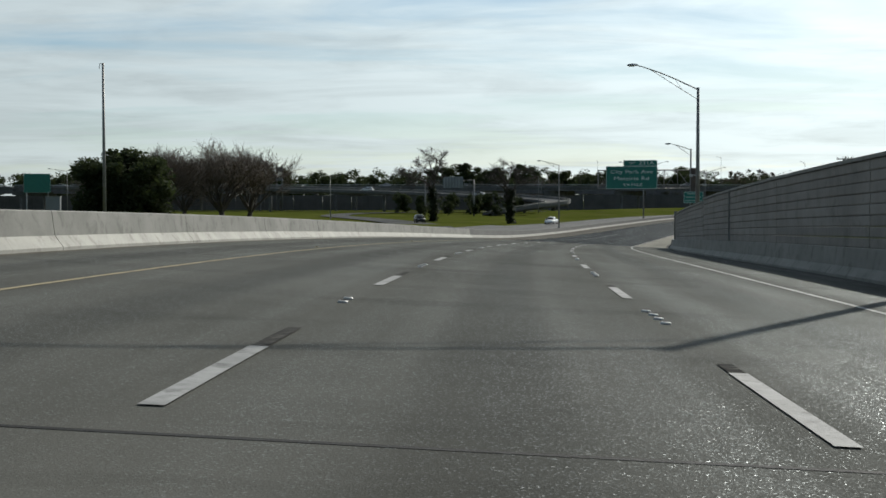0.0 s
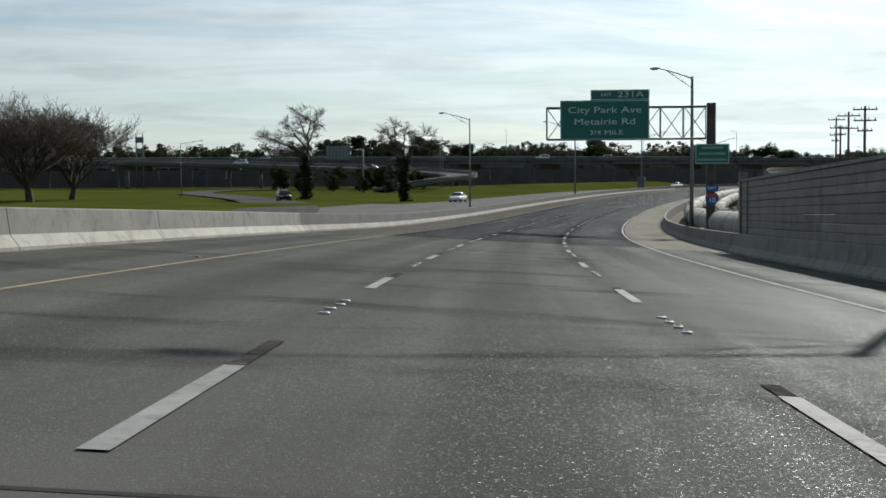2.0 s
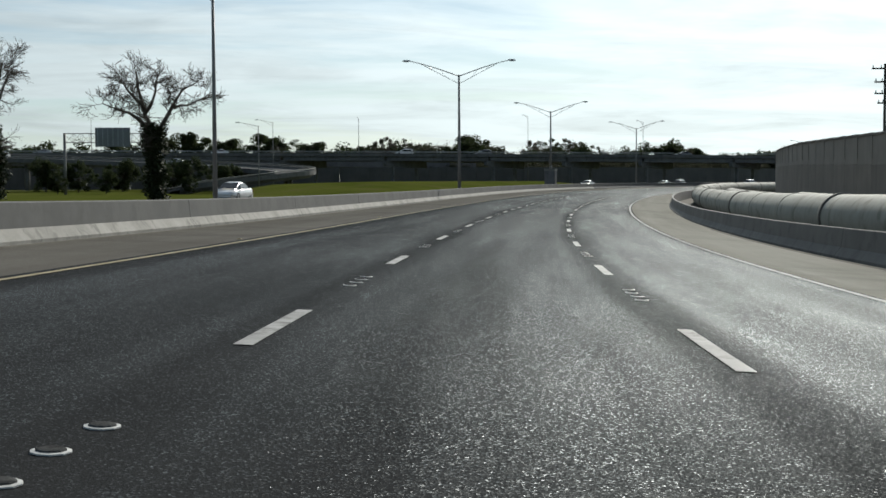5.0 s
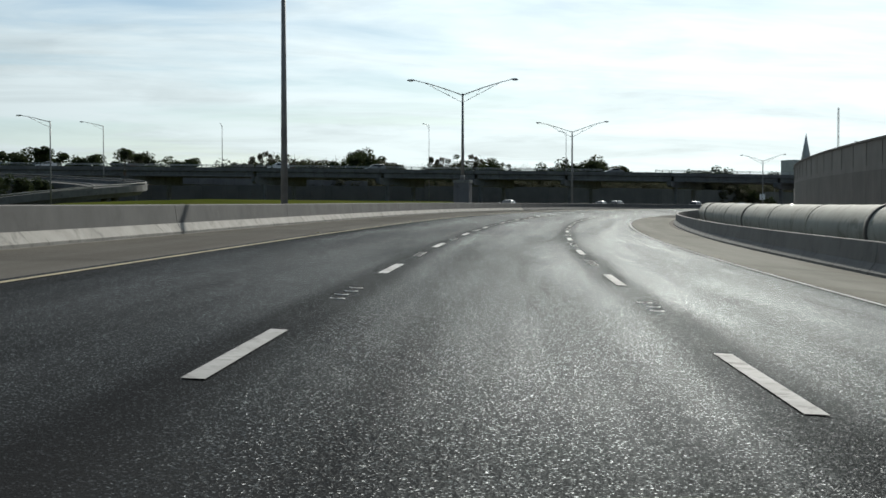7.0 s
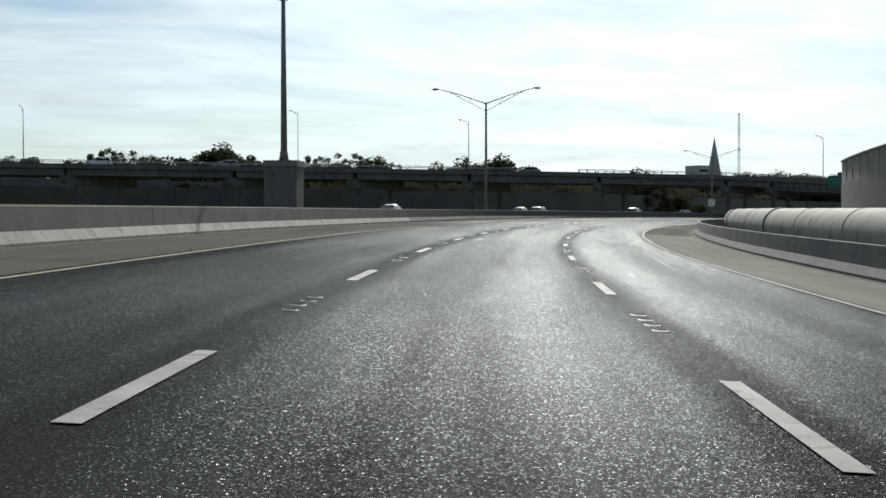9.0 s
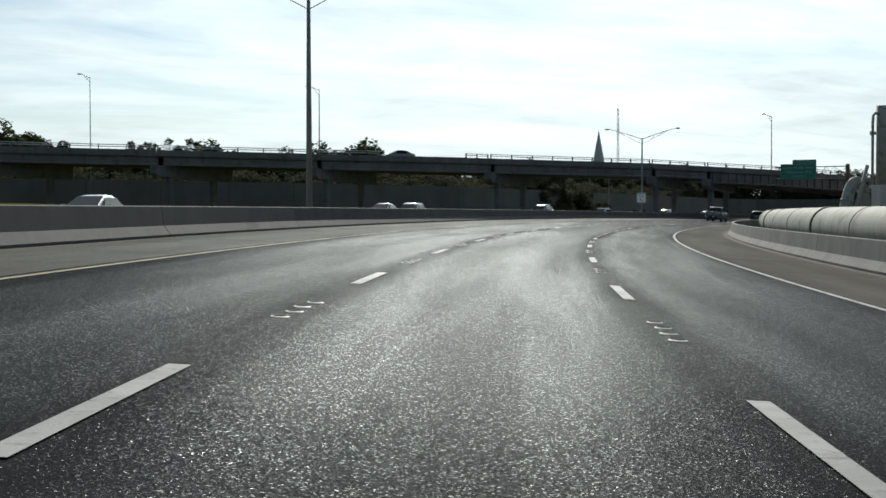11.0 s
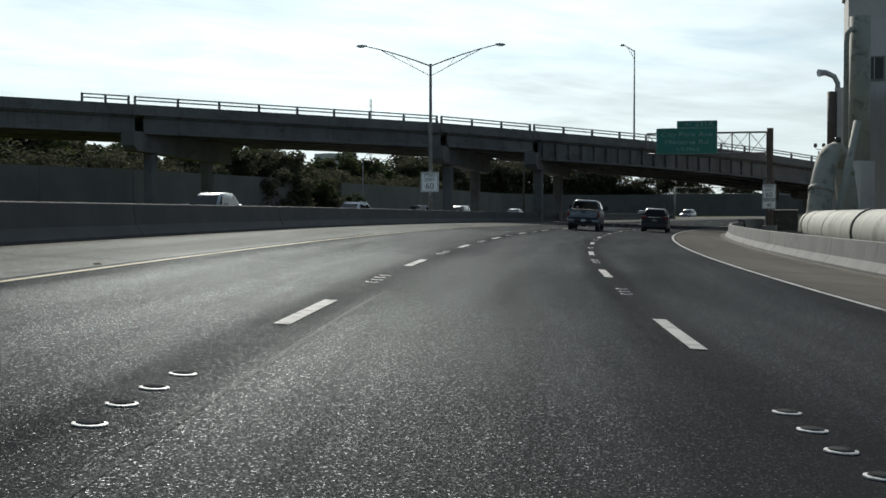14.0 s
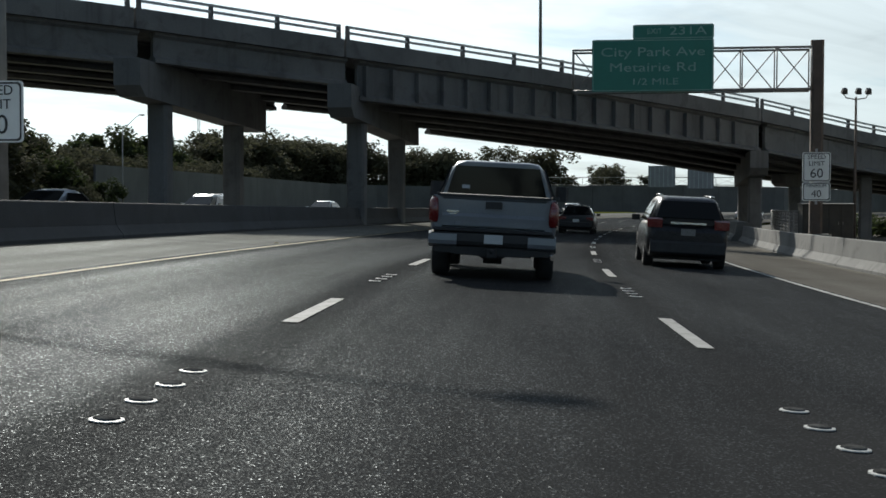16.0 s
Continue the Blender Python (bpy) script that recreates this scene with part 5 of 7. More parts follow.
# green sign and cabinet at the far left
root = thing("guide_sign", at(-100.1, 310.5, -3.8, 12), "green guide sign on two posts far off in the field", "road sign")
panel(root, "sign_panel", (0, -0.1, 9.0), 6.0, 4.4, M_GREEN, M_SIGNFADED)
for x in (-2.4, 2.4):
    bm = bmesh.new()
    box(bm, (x, 0.1, 5.4), (0.2, 0.2, 10.8))
    part("post", bm, M_STEEL, root)
root = thing("utility_cabinet", at(-48.1, 161.2, -3.8, 10), "pale grey steel utility cabinet on a plinth", "cabinet")
bm = bmesh.new()
box(bm, (0, 0, 4.5), (1.6, 1.1, 1.5), bevel=0.05)
part("body", bm, M_SIGNBACK, root)
bm = bmesh.new()
box(bm, (0, 0, 5.31), (1.7, 1.2, 0.12), bevel=0.05)
part("lid", bm, M_BARRIER, root)
bm = bmesh.new()
box(bm, (0, 0, 1.85), (1.8, 1.3, 3.8), bevel=0.05)
part("plinth", bm, M_BARRIER, root)
# flood light mast under the flyover's end
root = thing("flood_light", at(229.5, 509.7, -4.3, -40), "slim mast with three dark flood lights", "flood light")
bm = bmesh.new()
tube(bm, (0, 0, 0), (0, 0, 8.9), 0.11, 0.07, 8)
part("mast", bm, M_RUST, root)
bm = bmesh.new()
pipe_path(bm, [(-0.75, 0, 9.1), (-0.6, 0, 8.85), (0, 0, 8.75), (0.6, 0, 8.85), (0.75, 0, 9.1)], 0.035, 6)
part("crossarm", bm, M_RUST, root)
for x in (-0.72, 0.12, 0.72):
    bm = bmesh.new()
    box(bm, (x, -0.08, 9.25), (0.36, 0.34, 0.30), Matrix.Rotation(0.5, 3, 'X'), taper=0.75, bevel=0.05)
    part("lamp", bm, M_SIGNBLACK, root)

# ---- pumping station on the right ----
STN = on_road(556.0, 22.6, -0.4, 0, False)
station = thing("pump_station", STN, "tall plain concrete pumping station with small dark windows", "building")
bm = bmesh.new()
box(bm, (3.4, 12.0, 10.6), (15.5, 7.5, 21.8))
part("tower_wall", bm, M_BUILDING, station)
bm = bmesh.new()
box(bm, (6.0, 2.5, 6.0), (14.0, 11.4, 12.6))
part("front_wall", bm, M_BUILDING, station)
bm = bmesh.new()
box(bm, (3.4, 12.0, 21.62), (15.9, 7.9, 0.3))
part("roof", bm, M_BARRIER, station)
bm = bmesh.new()
box(bm, (6.0, 2.5, 12.42), (14.5, 11.9, 0.26))
part("roof", bm, M_BARRIER, station, "flat roof slab with a thin edge")
for x, z in ((-2.2, 14.6), (1.0, 14.6), (4.2, 14.6)):
    bm = bmesh.new()
    box(bm, (x, 8.22, z), (1.5, 0.10, 1.9))
    w_ = part("window", bm, M_SIGNBLACK, station, "dark recessed window")
    for dx, dz, sx, sz in ((-0.8, 0, 0.12, 2.1), (0.8, 0, 0.12, 2.1), (0, 1.0, 1.7, 0.12), (0, -1.0, 1.8, 0.16)):
        bm = bmesh.new()
        box(bm, (x + dx, 8.18, z + dz), (sx, 0.14, sz))
        part("frame", bm, M_BARRIER, w_)
    bm = bmesh.new()
    box(bm, (x, 8.15, z), (0.06, 0.06, 1.8))
    part("mullion", bm, M_STEEL, w_)
bm = bmesh.new()
box(bm, (5.5, -3.28, 2.2), (9.0, 0.2, 4.2))
part("doorway", bm, M_SIGNBLACK, station, "dark open bay")
for x in (1.0, 5.5, 10.0):
    bm = bmesh.new()
    box(bm, (x, -3.45, 2.9), (0.7, 0.5, 6.2), bevel=0.06)
    part("pier", bm, M_BUILDING, station)
bm = bmesh.new()
box(bm, (3.4, 4.6, 13.0), (8.0, 0.35, 1.0))
part("ledge", bm, M_BUILDING, station)
# risers that leave the big pipes, arch over and go down beside the station
for s, o_, words in ((537.5, 0.0, "cream riser pipe arching up from the big drainage pipe"), (542.5, 7.0, "second cream riser pipe arching beside the station")):
    root = thing("riser_pipe", Matrix(), words, "pipe", "riser pipes")
    bm = bmesh.new()
    up_leg = [(2.6, 14.85, 0.2), (2.8, 14.9, 1.4), (3.3, 15.05, 2.9), (3.9, 15.3, 4.4), (4.5, 15.55, 5.4), (5.0, 15.9, 5.95), (5.6, 16.2, 6.12), (6.2, 16.5, 5.85), (6.7, 16.75, 5.2)]
    pipe_path(bm, [P(s + a, o_ + b, c) for a, b, c in up_leg], [0.90, 0.88, 0.84, 0.80, 0.78, 0.76, 0.74, 0.72, 0.72], 22)
    part("bend", bm, M_PIPE, root)
    bm = bmesh.new()
    pipe_path(bm, [P(s + a, o_ + b, c) for a, b, c in ((6.65, 16.72, 5.28), (7.2, 17.0, 3.9), (7.7, 17.25, 2.2), (7.9, 17.35, -0.6))], 0.72, 22)
    part("down_leg", bm, M_PIPE, root)
    for a, b, c, r_ in ((3.45, 15.1, 3.3, 0.90), (6.9, 16.85, 4.65, 0.79)):
        bm = bmesh.new()
        pipe_path(bm, [P(s + a - 0.06, o_ + b - 0.03, c - 0.16), P(s + a + 0.06, o_ + b + 0.03, c + 0.16)], r_, 22)
        part("flange", bm, M_PIPE, root)
    bm = bmesh.new()
    tube(bm, P(s + 1.9, o_ + 15.9, 0.3), P(s + 4.8, o_ + 17.6, 8.2), 0.26, n=14)
    part("conduit", bm, M_PIPE, root, "slanting side pipe")
    bm = bmesh.new()
    tube(bm, P(s + 5.6, o_ + 16.35, 6.8), P(s + 5.6, o_ + 16.35, 7.15), 0.24, 0.20, 14)
    part("valve", bm, M_SIGNBLACK, root, "dark valve on top")
bm = bmesh.new()
# end cap of the big pipe
cap_root = thing("pipe_end", Matrix(), "rounded cream end of the big drainage pipe", "pipe")
pipe_path(bm, [P(540.9, 14.45, 0.98), P(541.4, 14.48, 0.98), P(541.8, 14.5, 0.98), P(542.0, 14.5, 0.98)], [0.84, 0.78, 0.55, 0.2], 28)
part("cap", bm, M_PIPE, cap_root)
# stacks beside the station
root = thing("exhaust_stack", Matrix(), "tall cream exhaust stack with a thin bent vent pipe", "stack")
bm = bmesh.new()
tube(bm, P(552.5, 18.5, 5.6), P(552.5, 18.5, 17.0), 0.80, n=18)
part("shaft", bm, M_PIPE, root)
bm = bmesh.new()
pipe_path(bm, [P(551.0, 17.4, 6.0), P(551.0, 17.4, 14.6), P(551.0, 17.45, 15.5), P(551.3, 17.7, 15.9), P(552.0, 18.1, 15.9)], 0.20, 10)
part("vent_pipe", bm, M_PIPE, root)
bm = bmesh.new()
box(bm, P(552.5, 18.4, 2.4), (1.9, 1.9, 6.8), bevel=0.1)
part("plinth", bm, M_BUILDING, root)
root = thing("vent_cylinder", Matrix(), "rusty vent cylinder with a gooseneck spout on a platform", "vent")
bm = bmesh.new()
tube(bm, P(563.4, 16.9, 6.0), P(563.4, 16.9, 12.2), 0.46, n=18)
part("cylinder", bm, M_RUST, root)
bm = bmesh.new()
pipe_path(bm, [P(563.6, 17.3, 12.1), P(563.6, 17.3, 12.9), P(563.4, 17.0, 13.5), P(563.0, 16.3, 13.8), P(562.6, 15.7, 13.75)], [0.22, 0.22, 0.22, 0.24, 0.32], 12)
part("gooseneck", bm, M_STEEL, root)
bm = bmesh.new()
box(bm, P(563.4, 18.2, 9.2), (1.7, 1.7, 6.6), bevel=0.05)
part("duct_box", bm, M_BUILDING, root)
bm = bmesh.new()
box(bm, P(563.4, 17.4, 5.75), (3.6, 3.6, 0.5), Matrix.Rotation(heading(563) - math.pi / 2, 3, 'Z'))
part("platform", bm, M_BUILDING, root)
bm = bmesh.new()
box(bm, P(563.4, 16.9, 2.5), (0.8, 0.8, 6.2), bevel=0.06)
part("column", bm, M_BUILDING, root)
bm = bmesh.new()
for k in range(6):
    p = P(562.2 + 0.1 * k, 15.7 + 0.02 * k, 6.0)
    tube(bm, p + Vector((0.28 * k, 0.22 * k, 0)), p + Vector((0.28 * k, 0.22 * k, 1.1)), 0.02, n=4)
for z in (6.55, 7.1):
    p = P(562.2, 15.7, z)
    tube(bm, p, p + Vector((1.6, 1.25, 0)), 0.022, n=4)
part("guard_rail", bm, M_STEEL, root)


# ---- power poles ----
def power_pole(m, h, arms, label):
    root = thing("power_pole", m, label, "power pole", "power poles")
    bm = bmesh.new()
    tube(bm, (0, 0, 0), (0, 0, h), 0.20, 0.13, 8)
    part("pole", bm, M_BARK, root)
    for z, w in arms:
        bm = bmesh.new()
        box(bm, (0, -0.15, z), (w, 0.12, 0.16))
        part("crossarm", bm, M_BARK, root)
        for k in range(4):
            bm = bmesh.new()
            tube(bm, (-w / 2 + 0.15 + (w - 0.3) * k / 3, -0.15, z + 0.08), (-w / 2 + 0.15 + (w - 0.3) * k / 3, -0.15, z + 0.36), 0.06, 0.04, 6)
            part("insulator", bm, M_SIGNBACK, root)
    return root


for x, y, h, arms in ((83.9, 293, 14.9, [(14.4, 2.8), (13.0, 2.2), (11.8, 2.2), (10.8, 1.6)]), (81.5, 284.5, 13.1, [(12.7, 2.2), (11.6, 1.8)]), (72.7, 257.7, 14.0, [(13.4, 3.2), (11.6, 2.8)]), (61.5, 223, 12.9, [(12.5, 2.8), (11.2, 2.6), (10.0, 1.8)])):
    power_pole(at(x, y, -4.9, -17), h, arms, "dark wooden power pole with crossarms behind the wall")
power_pole(at(262, 600, -4.2, -40), 14.0, [(13.0, 2.4)], "wooden power pole among the trees")

# ---- church, mast and tower block far away ----
root = thing("church", at(480.2, 1024, -4.0, -25), "grey stone church tower with a slender spire", "church")
bm = bmesh.new()
box(bm, (0, 0, 13), (9.4, 9.4, 26), bevel=0.5)
part("tower", bm, M_STONE, root)
bm = bmesh.new()
tube(bm, (0, 0, 26), (0, 0, 53.5), 5.0, 0.12, 8)
part("spire", bm, M_STONE, root)
for k in range(4):
    bm = bmesh.new()
    dx, dy = ((-4, -4), (4, -4), (4, 4), (-4, 4))[k]
    tube(bm, (dx, dy, 26), (dx, dy, 32), 0.8, 0.05, 6)
    part("pinnacle", bm, M_STONE, root)
root = thing("radio_mast", at(776.8, 1481, -4), "thin lattice radio mast on the horizon", "mast")
for k in range(3):
    a = 2 * math.pi * k / 3
    bm = bmesh.new()
    tube(bm, (1.6 * math.cos(a), 1.6 * math.sin(a), 0), (0.9 * math.cos(a), 0.9 * math.sin(a), 112), 0.22, n=4)
    part("leg", bm, M_SIGNBACK, root)
bm = bmesh.new()
for z in range(4, 112, 5):
    for k in range(3):
        a, b = 2 * math.pi * k / 3, 2 * math.pi * (k + 1) / 3
        r = 1.6 - 0.7 * z / 112
        tube(bm, (r * math.cos(a), r * math.sin(a), z), (r * math.cos(b), r * math.sin(b), z + 2.5), 0.10, n=3, caps=False)
part("lattice", bm, M_SIGNBACK, root)
root = thing("tower_block", at(560, 1180, -4, 10), "pale office block far behind the flyover", "building")
bm = bmesh.new()
box(bm, (0, 0, 21), (19, 16, 42))
part("wall", bm, M_STONE, root)
for z in range(26, 42, 4):
    bm = bmesh.new()
    box(bm, (0, -8.05, z), (17, 0.15, 1.6))
    part("window", bm, M_GLASS, root)

OPPOSING = [
    (262.0, -23.5, "sedan", M_WHITEP, "white sedan on the opposing carriageway"),
    (409.0, -19.0, "sedan", M_WHITEP, "white sedan on the opposing carriageway"),
    (459.0, -19.0, "sedan", M_WHITEP, "white sedan on the opposing carriageway"),
    (478.0, -22.5, "suv", M_GREYP, "grey suv on the opposing carriageway"),
    (515.0, -19.0, "van", M_SILVER, "silver van on the opposing carriageway"),
    (543.0, -19.0, "suv", M_WHITEP, "white suv on the opposing carriageway"),
    (549.5, -15.5, "sedan", M_SILVER, "silver sedan on the opposing carriageway"),
    (575.0, -19.0, "suv", M_WHITEP, "white suv on the opposing carriageway"),
    (597.0, -19.0, "sedan", M_WHITEP, "white sedan on the opposing carriageway"),
    (662.0, -20.0, "sedan", M_DARKP, "dark sedan on the opposing carriageway"),
    (676.0, -16.5, "suv", M_GREYP, "grey suv on the opposing carriageway"),
]

# ---- vehicles ----
def loft(bm, sections, smooth=True):
    """Skin over closed rings of equal length."""
    prev = None
    for ring in sections:
        cur = [bm.verts.new(p) for p in ring]
        if prev:
            for i in range(len(cur)):
                f = bm.faces.new((prev[i], prev[(i + 1) % len(cur)], cur[(i + 1) % len(cur)], cur[i]))
                f.smooth = smooth
        else:
            bm.faces.new(cur[::-1])
        prev = cur
    bm.faces.new(prev)
    return fix(bm)


def body_ring(y, w, z0, z1, tuck=0.10, shoulder=0.07):
    """Car body cross-section: tucked sill, round shoulder."""
    h = w
    pts = [(-h + tuck, z0), (-h + 0.02, z0 + 0.16), (-h, z0 + 0.42 * (z1 - z0)), (-h + 0.015, z1 - shoulder - 0.02), (-h + shoulder, z1)]
    return [(x, y, z) for x, z in pts] + [(-x, y, z) for x, z in reversed(pts)]


def quad_panel(bm, pts, thick=0.012):
    """A thin pane through four or more points, with its own depth."""
    v = [Vector(p) for p in pts]
    n = (v[1] - v[0]).cross(v[-1] - v[0]).normalized() * thick
    a = [bm.verts.new(p) for p in v]
    b = [bm.verts.new(p + n) for p in v]
    k = len(v)
    for i in range(k):
        bm.faces.new((a[i], a[(i + 1) % k], b[(i + 1) % k], b[i]))
    bm.faces.new(a[::-1])
    bm.faces.new(b)


def wheel(root, x, y, r, w, side):
    bm = bmesh.new()
    prof = [(-w / 2, r * 0.66), (-w / 2, r * 0.93), (-w / 2 + 0.03, r), (w / 2 - 0.03, r), (w / 2, r * 0.93), (w / 2, r * 0.66)]
    n = 22
    rings = [[bm.verts.new((dx, q_ * math.cos(2 * math.pi * i / n), q_ * math.sin(2 * math.pi * i / n))) for dx, q_ in prof] for i in range(n)]
    for i in range(n):
        a, b = rings[i], rings[(i + 1) % n]
        for j in range(len(prof)):
            f = bm.faces.new((a[j], a[(j + 1) % len(prof)], b[(j + 1) % len(prof)], b[j]))
            f.smooth = True
    tyre = part("tyre", fix(bm), M_TYRE, root)
    tyre.matrix_local = Matrix.Translation((x, y, r))
    bm = bmesh.new()
    tube(bm, (-w * 0.36, 0, 0), (w * 0.36, 0, 0), r * 0.655, n=18)
    tube(bm, (side * w * 0.36, 0, 0), (side * w * 0.42, 0, 0), r * 0.16, n=10)
    for k in range(5):
        a = 2 * math.pi * k / 5
        box(bm, (side * w * 0.40, 0.36 * r * math.cos(a), 0.36 * r * math.sin(a)), (0.03, 0.10, r * 0.55), Matrix.Rotation(a - math.pi / 2, 3, 'X'))
    part("rim", bm, M_RIM, tyre)


def pickup(m, label):
    root = thing("pickup_truck", m, label, "pickup truck")
    W = 1.0
    # chassis-height body: cab and bed as one lower shell
    bm = bmesh.new()
    secs = [body_ring(0.16, W - 0.05, 0.72, 1.27, 0.06, 0.04), body_ring(0.22, W - 0.01, 0.62, 1.30, 0.06, 0.04), body_ring(0.9, W + 0.01, 0.58, 1.31, 0.06), body_ring(1.8, W + 0.01, 0.52, 1.32, 0.06), body_ring(4.2, W, 0.48, 1.30, 0.06), body_ring(5.1, W - 0.01, 0.50, 1.24, 0.06), body_ring(5.55, W - 0.06, 0.55, 1.15, 0.08), body_ring(5.75, W - 0.16, 0.60, 1.05, 0.08)]
    loft(bm, secs)
    part("body", bm, M_PICKUP, root, "silver-grey painted body")
    # cab
    bm = bmesh.new()
    def cab_ring(y, wb, wt, zb, zt):
        pts = [(-wb, zb), (-wt - 0.03, zt - 0.14), (-wt + 0.06, zt - 0.03), (-wt + 0.22, zt)]
        return [(x, y, z) for x, z in pts] + [(-x, y, z) for x, z in reversed(pts)]
    loft(bm, [cab_ring(1.72, 0.93, 0.72, 1.28, 1.87), cab_ring(1.98, 0.95, 0.75, 1.30, 1.92), cab_ring(2.5, 0.96, 0.77, 1.30, 1.93), cab_ring(3.4, 0.96, 0.76, 1.30, 1.92), cab_ring(3.75, 0.95, 0.72, 1.30, 1.86), cab_ring(4.55, 0.90, 0.62, 1.26, 1.30)])
    part("cab", bm, M_PICKUP, root)
    bm = bmesh.new()
    quad_panel(bm, [(-0.84, 1.700, 1.32), (0.84, 1.700, 1.32), (0.70, 1.700, 1.815), (-0.70, 1.700, 1.815)], 0.03)
    rw = part("rear_window", bm, M_GLASS, root, "dark tinted rear window")
    bm = bmesh.new()
    box(bm, (-0.52, 1.672, 1.47), (0.13, 0.01, 0.06))
    part("sticker", bm, M_PLATE, rw)
    for sd in (-1, 1):
        bm = bmesh.new()
        quad_panel(bm, [(sd * 0.955, 1.95, 1.36), (sd * 0.955, 4.0, 1.36), (sd * 0.79, 3.62, 1.80), (sd * 0.785, 2.05, 1.82)][::sd], 0.02)
        part("side_window", bm, M_GLASS, root)
    bm = bmesh.new()
    quad_panel(bm, [(0.86, 4.58, 1.32), (-0.86, 4.58, 1.32), (-0.68, 3.82, 1.86), (0.68, 3.82, 1.86)], 0.02)
    part("windscreen", bm, M_GLASS, root)
    # bed: rails and cover
    for sd in (-1, 1):
        bm = bmesh.new()
        box(bm, (sd * 0.955, 0.97, 1.325), (0.11, 1.5, 0.05), bevel=0.015)
        part("bed_rail", bm, M_TRIM, root)
    bm = bmesh.new()
    box(bm, (0, 0.95, 1.30), (1.78, 1.5, 0.05))
    part("bed_cover", bm, M_TRIM, root)
    # tailgate
    bm = bmesh.new()
    prism(bm, [(0.165, 0.80), (0.12, 0.83), (0.115, 0.98), (0.14, 1.03), (0.14, 1.24), (0.10, 1.29), (0.19, 1.31), (0.20, 0.80)], 'x', -0.80, 0.80)
    tg = part("tailgate", fix(bm), M_PICKUP, root)
    bm = bmesh.new()
    box(bm, (0, 0.118, 1.17), (0.26, 0.05, 0.11), bevel=0.015)
    part("handle", bm, M_TRIM, tg, "black tailgate handle")
    bm = bmesh.new()
    prism(bm, [(0.08, 1.285), (0.08, 1.325), (0.30, 1.335), (0.30, 1.29)], 'x', -0.85, 0.85)
    part("spoiler_lip", fix(bm), M_TRIM, tg)
    bm = bmesh.new()
    box(bm, (-0.64, 0.136, 1.055), (0.20, 0.012, 0.028), bevel=0.004)
    box(bm, (-0.64, 0.136, 1.015), (0.13, 0.012, 0.020), bevel=0.003)
    part("emblem", bm, M_CHROME, tg, "small plain badge of two bars")
    bm = bmesh.new()
    box(bm, (0, 0.110, 0.87), (1.2, 0.02, 0.05), bevel=0.01)
    part("crease", bm, M_PICKUP, tg)
    # lights
    for sd in (-1, 1):
        bm = bmesh.new()
        rows_ = [(0.865, 0.875, 0.985, 0.14), (0.91, 0.862, 1.010, 0.10), (1.05, 0.858, 1.014, 0.085), (1.18, 0.868, 1.008, 0.09), (1.25, 0.885, 0.985, 0.12), (1.28, 0.900, 0.960, 0.17)]
        rings = []
        for z, x0, x1, y in rows_:
            rings.append([(sd * x0, y + 0.02, z), (sd * (x0 + 0.03), y, z), (sd * (x1 - 0.05), y + 0.01, z), (sd * x1, y + 0.06, z), (sd * x1, y + 0.24, z), (sd * x0, y + 0.24, z)])
        loft(bm, rings)
        part("tail_light", fix(bm), M_TAIL, root, "dark red tail light")
    # bumper
    bm = bmesh.new()
    prism(bm, [(0.10, 0.50), (0.0, 0.54), (-0.03, 0.60), (-0.02, 0.72), (0.12, 0.755), (0.25, 0.74), (0.22, 0.50)], 'x', -0.95, 0.95)
    bp = part("bumper", fix(bm), M_TRIM, root, "black and silver step bumper")
    for sd in (-1, 1):
        bm = bmesh.new()
        prism(bm, [(0.09, 0.49), (-0.04, 0.54), (-0.05, 0.60), (-0.045, 0.70), (0.10, 0.735), (0.26, 0.73), (0.20, 0.50)], 'x', min(sd * 0.55, sd * 0.985), max(sd * 0.55, sd * 0.985))
        part("bumper_end", fix(bm), M_PICKUP, bp)
    bm = bmesh.new()
    prism(bm, [(0.0, 0.755), (0.0, 0.78), (0.16, 0.80), (0.16, 0.757)], 'x', -0.93, 0.93)
    part("step_pad", fix(bm), M_TRIM, bp)
    bm = bmesh.new()
    prism(bm, [(-0.93, 0.52), (-0.90, 0.42), (-0.30, 0.38), (0.30, 0.38), (0.90, 0.42), (0.93, 0.52)], 'y', 0.06, 0.16)
    part("valance", fix(bm), M_TRIM, bp, "black plastic valance")
    bm = bmesh.new()
    box(bm, (0.02, -0.042, 0.645), (0.29, 0.012, 0.14), bevel=0.005)
    part("number_plate", bm, M_PLATE, bp, "plain pale number plate")
    bm = bmesh.new()
    box(bm, (0, 0.06, 0.43), (0.16, 0.30, 0.13), bevel=0.02)
    tube(bm, (0, -0.10, 0.42), (0, -0.10, 0.50), 0.03, 0.05, 8)
    tube(bm, (0, -0.12, 0.42), (0, -0.10, 0.42), 0.06, n=10)
    part("tow_hitch", bm, M_TRIM, root)
    bm = bmesh.new()
    for a, b, c in (((-0.62, 0.9, 0.42), (0.62, 0.9, 0.42), 0.07), ((0, 0.9, 0.40), (0, 3.4, 0.46), 0.06)):
        tube(bm, a, b, c, n=8)
    tube(bm, (-0.15, 0.9, 0.40), (0.15, 0.9, 0.40), 0.17, n=10)
    box(bm, (0, 2.4, 0.55), (1.5, 4.4, 0.18))
    prism(bm, [(-0.72, 0.52), (-0.36, 0.46), (-0.15, 0.33), (0.15, 0.33), (0.36, 0.46), (0.72, 0.52), (0.72, 0.66), (-0.72, 0.66)], "y", 0.34, 0.46)
    part("underbody", bm, M_TRIM, root)
    bm = bmesh.new()
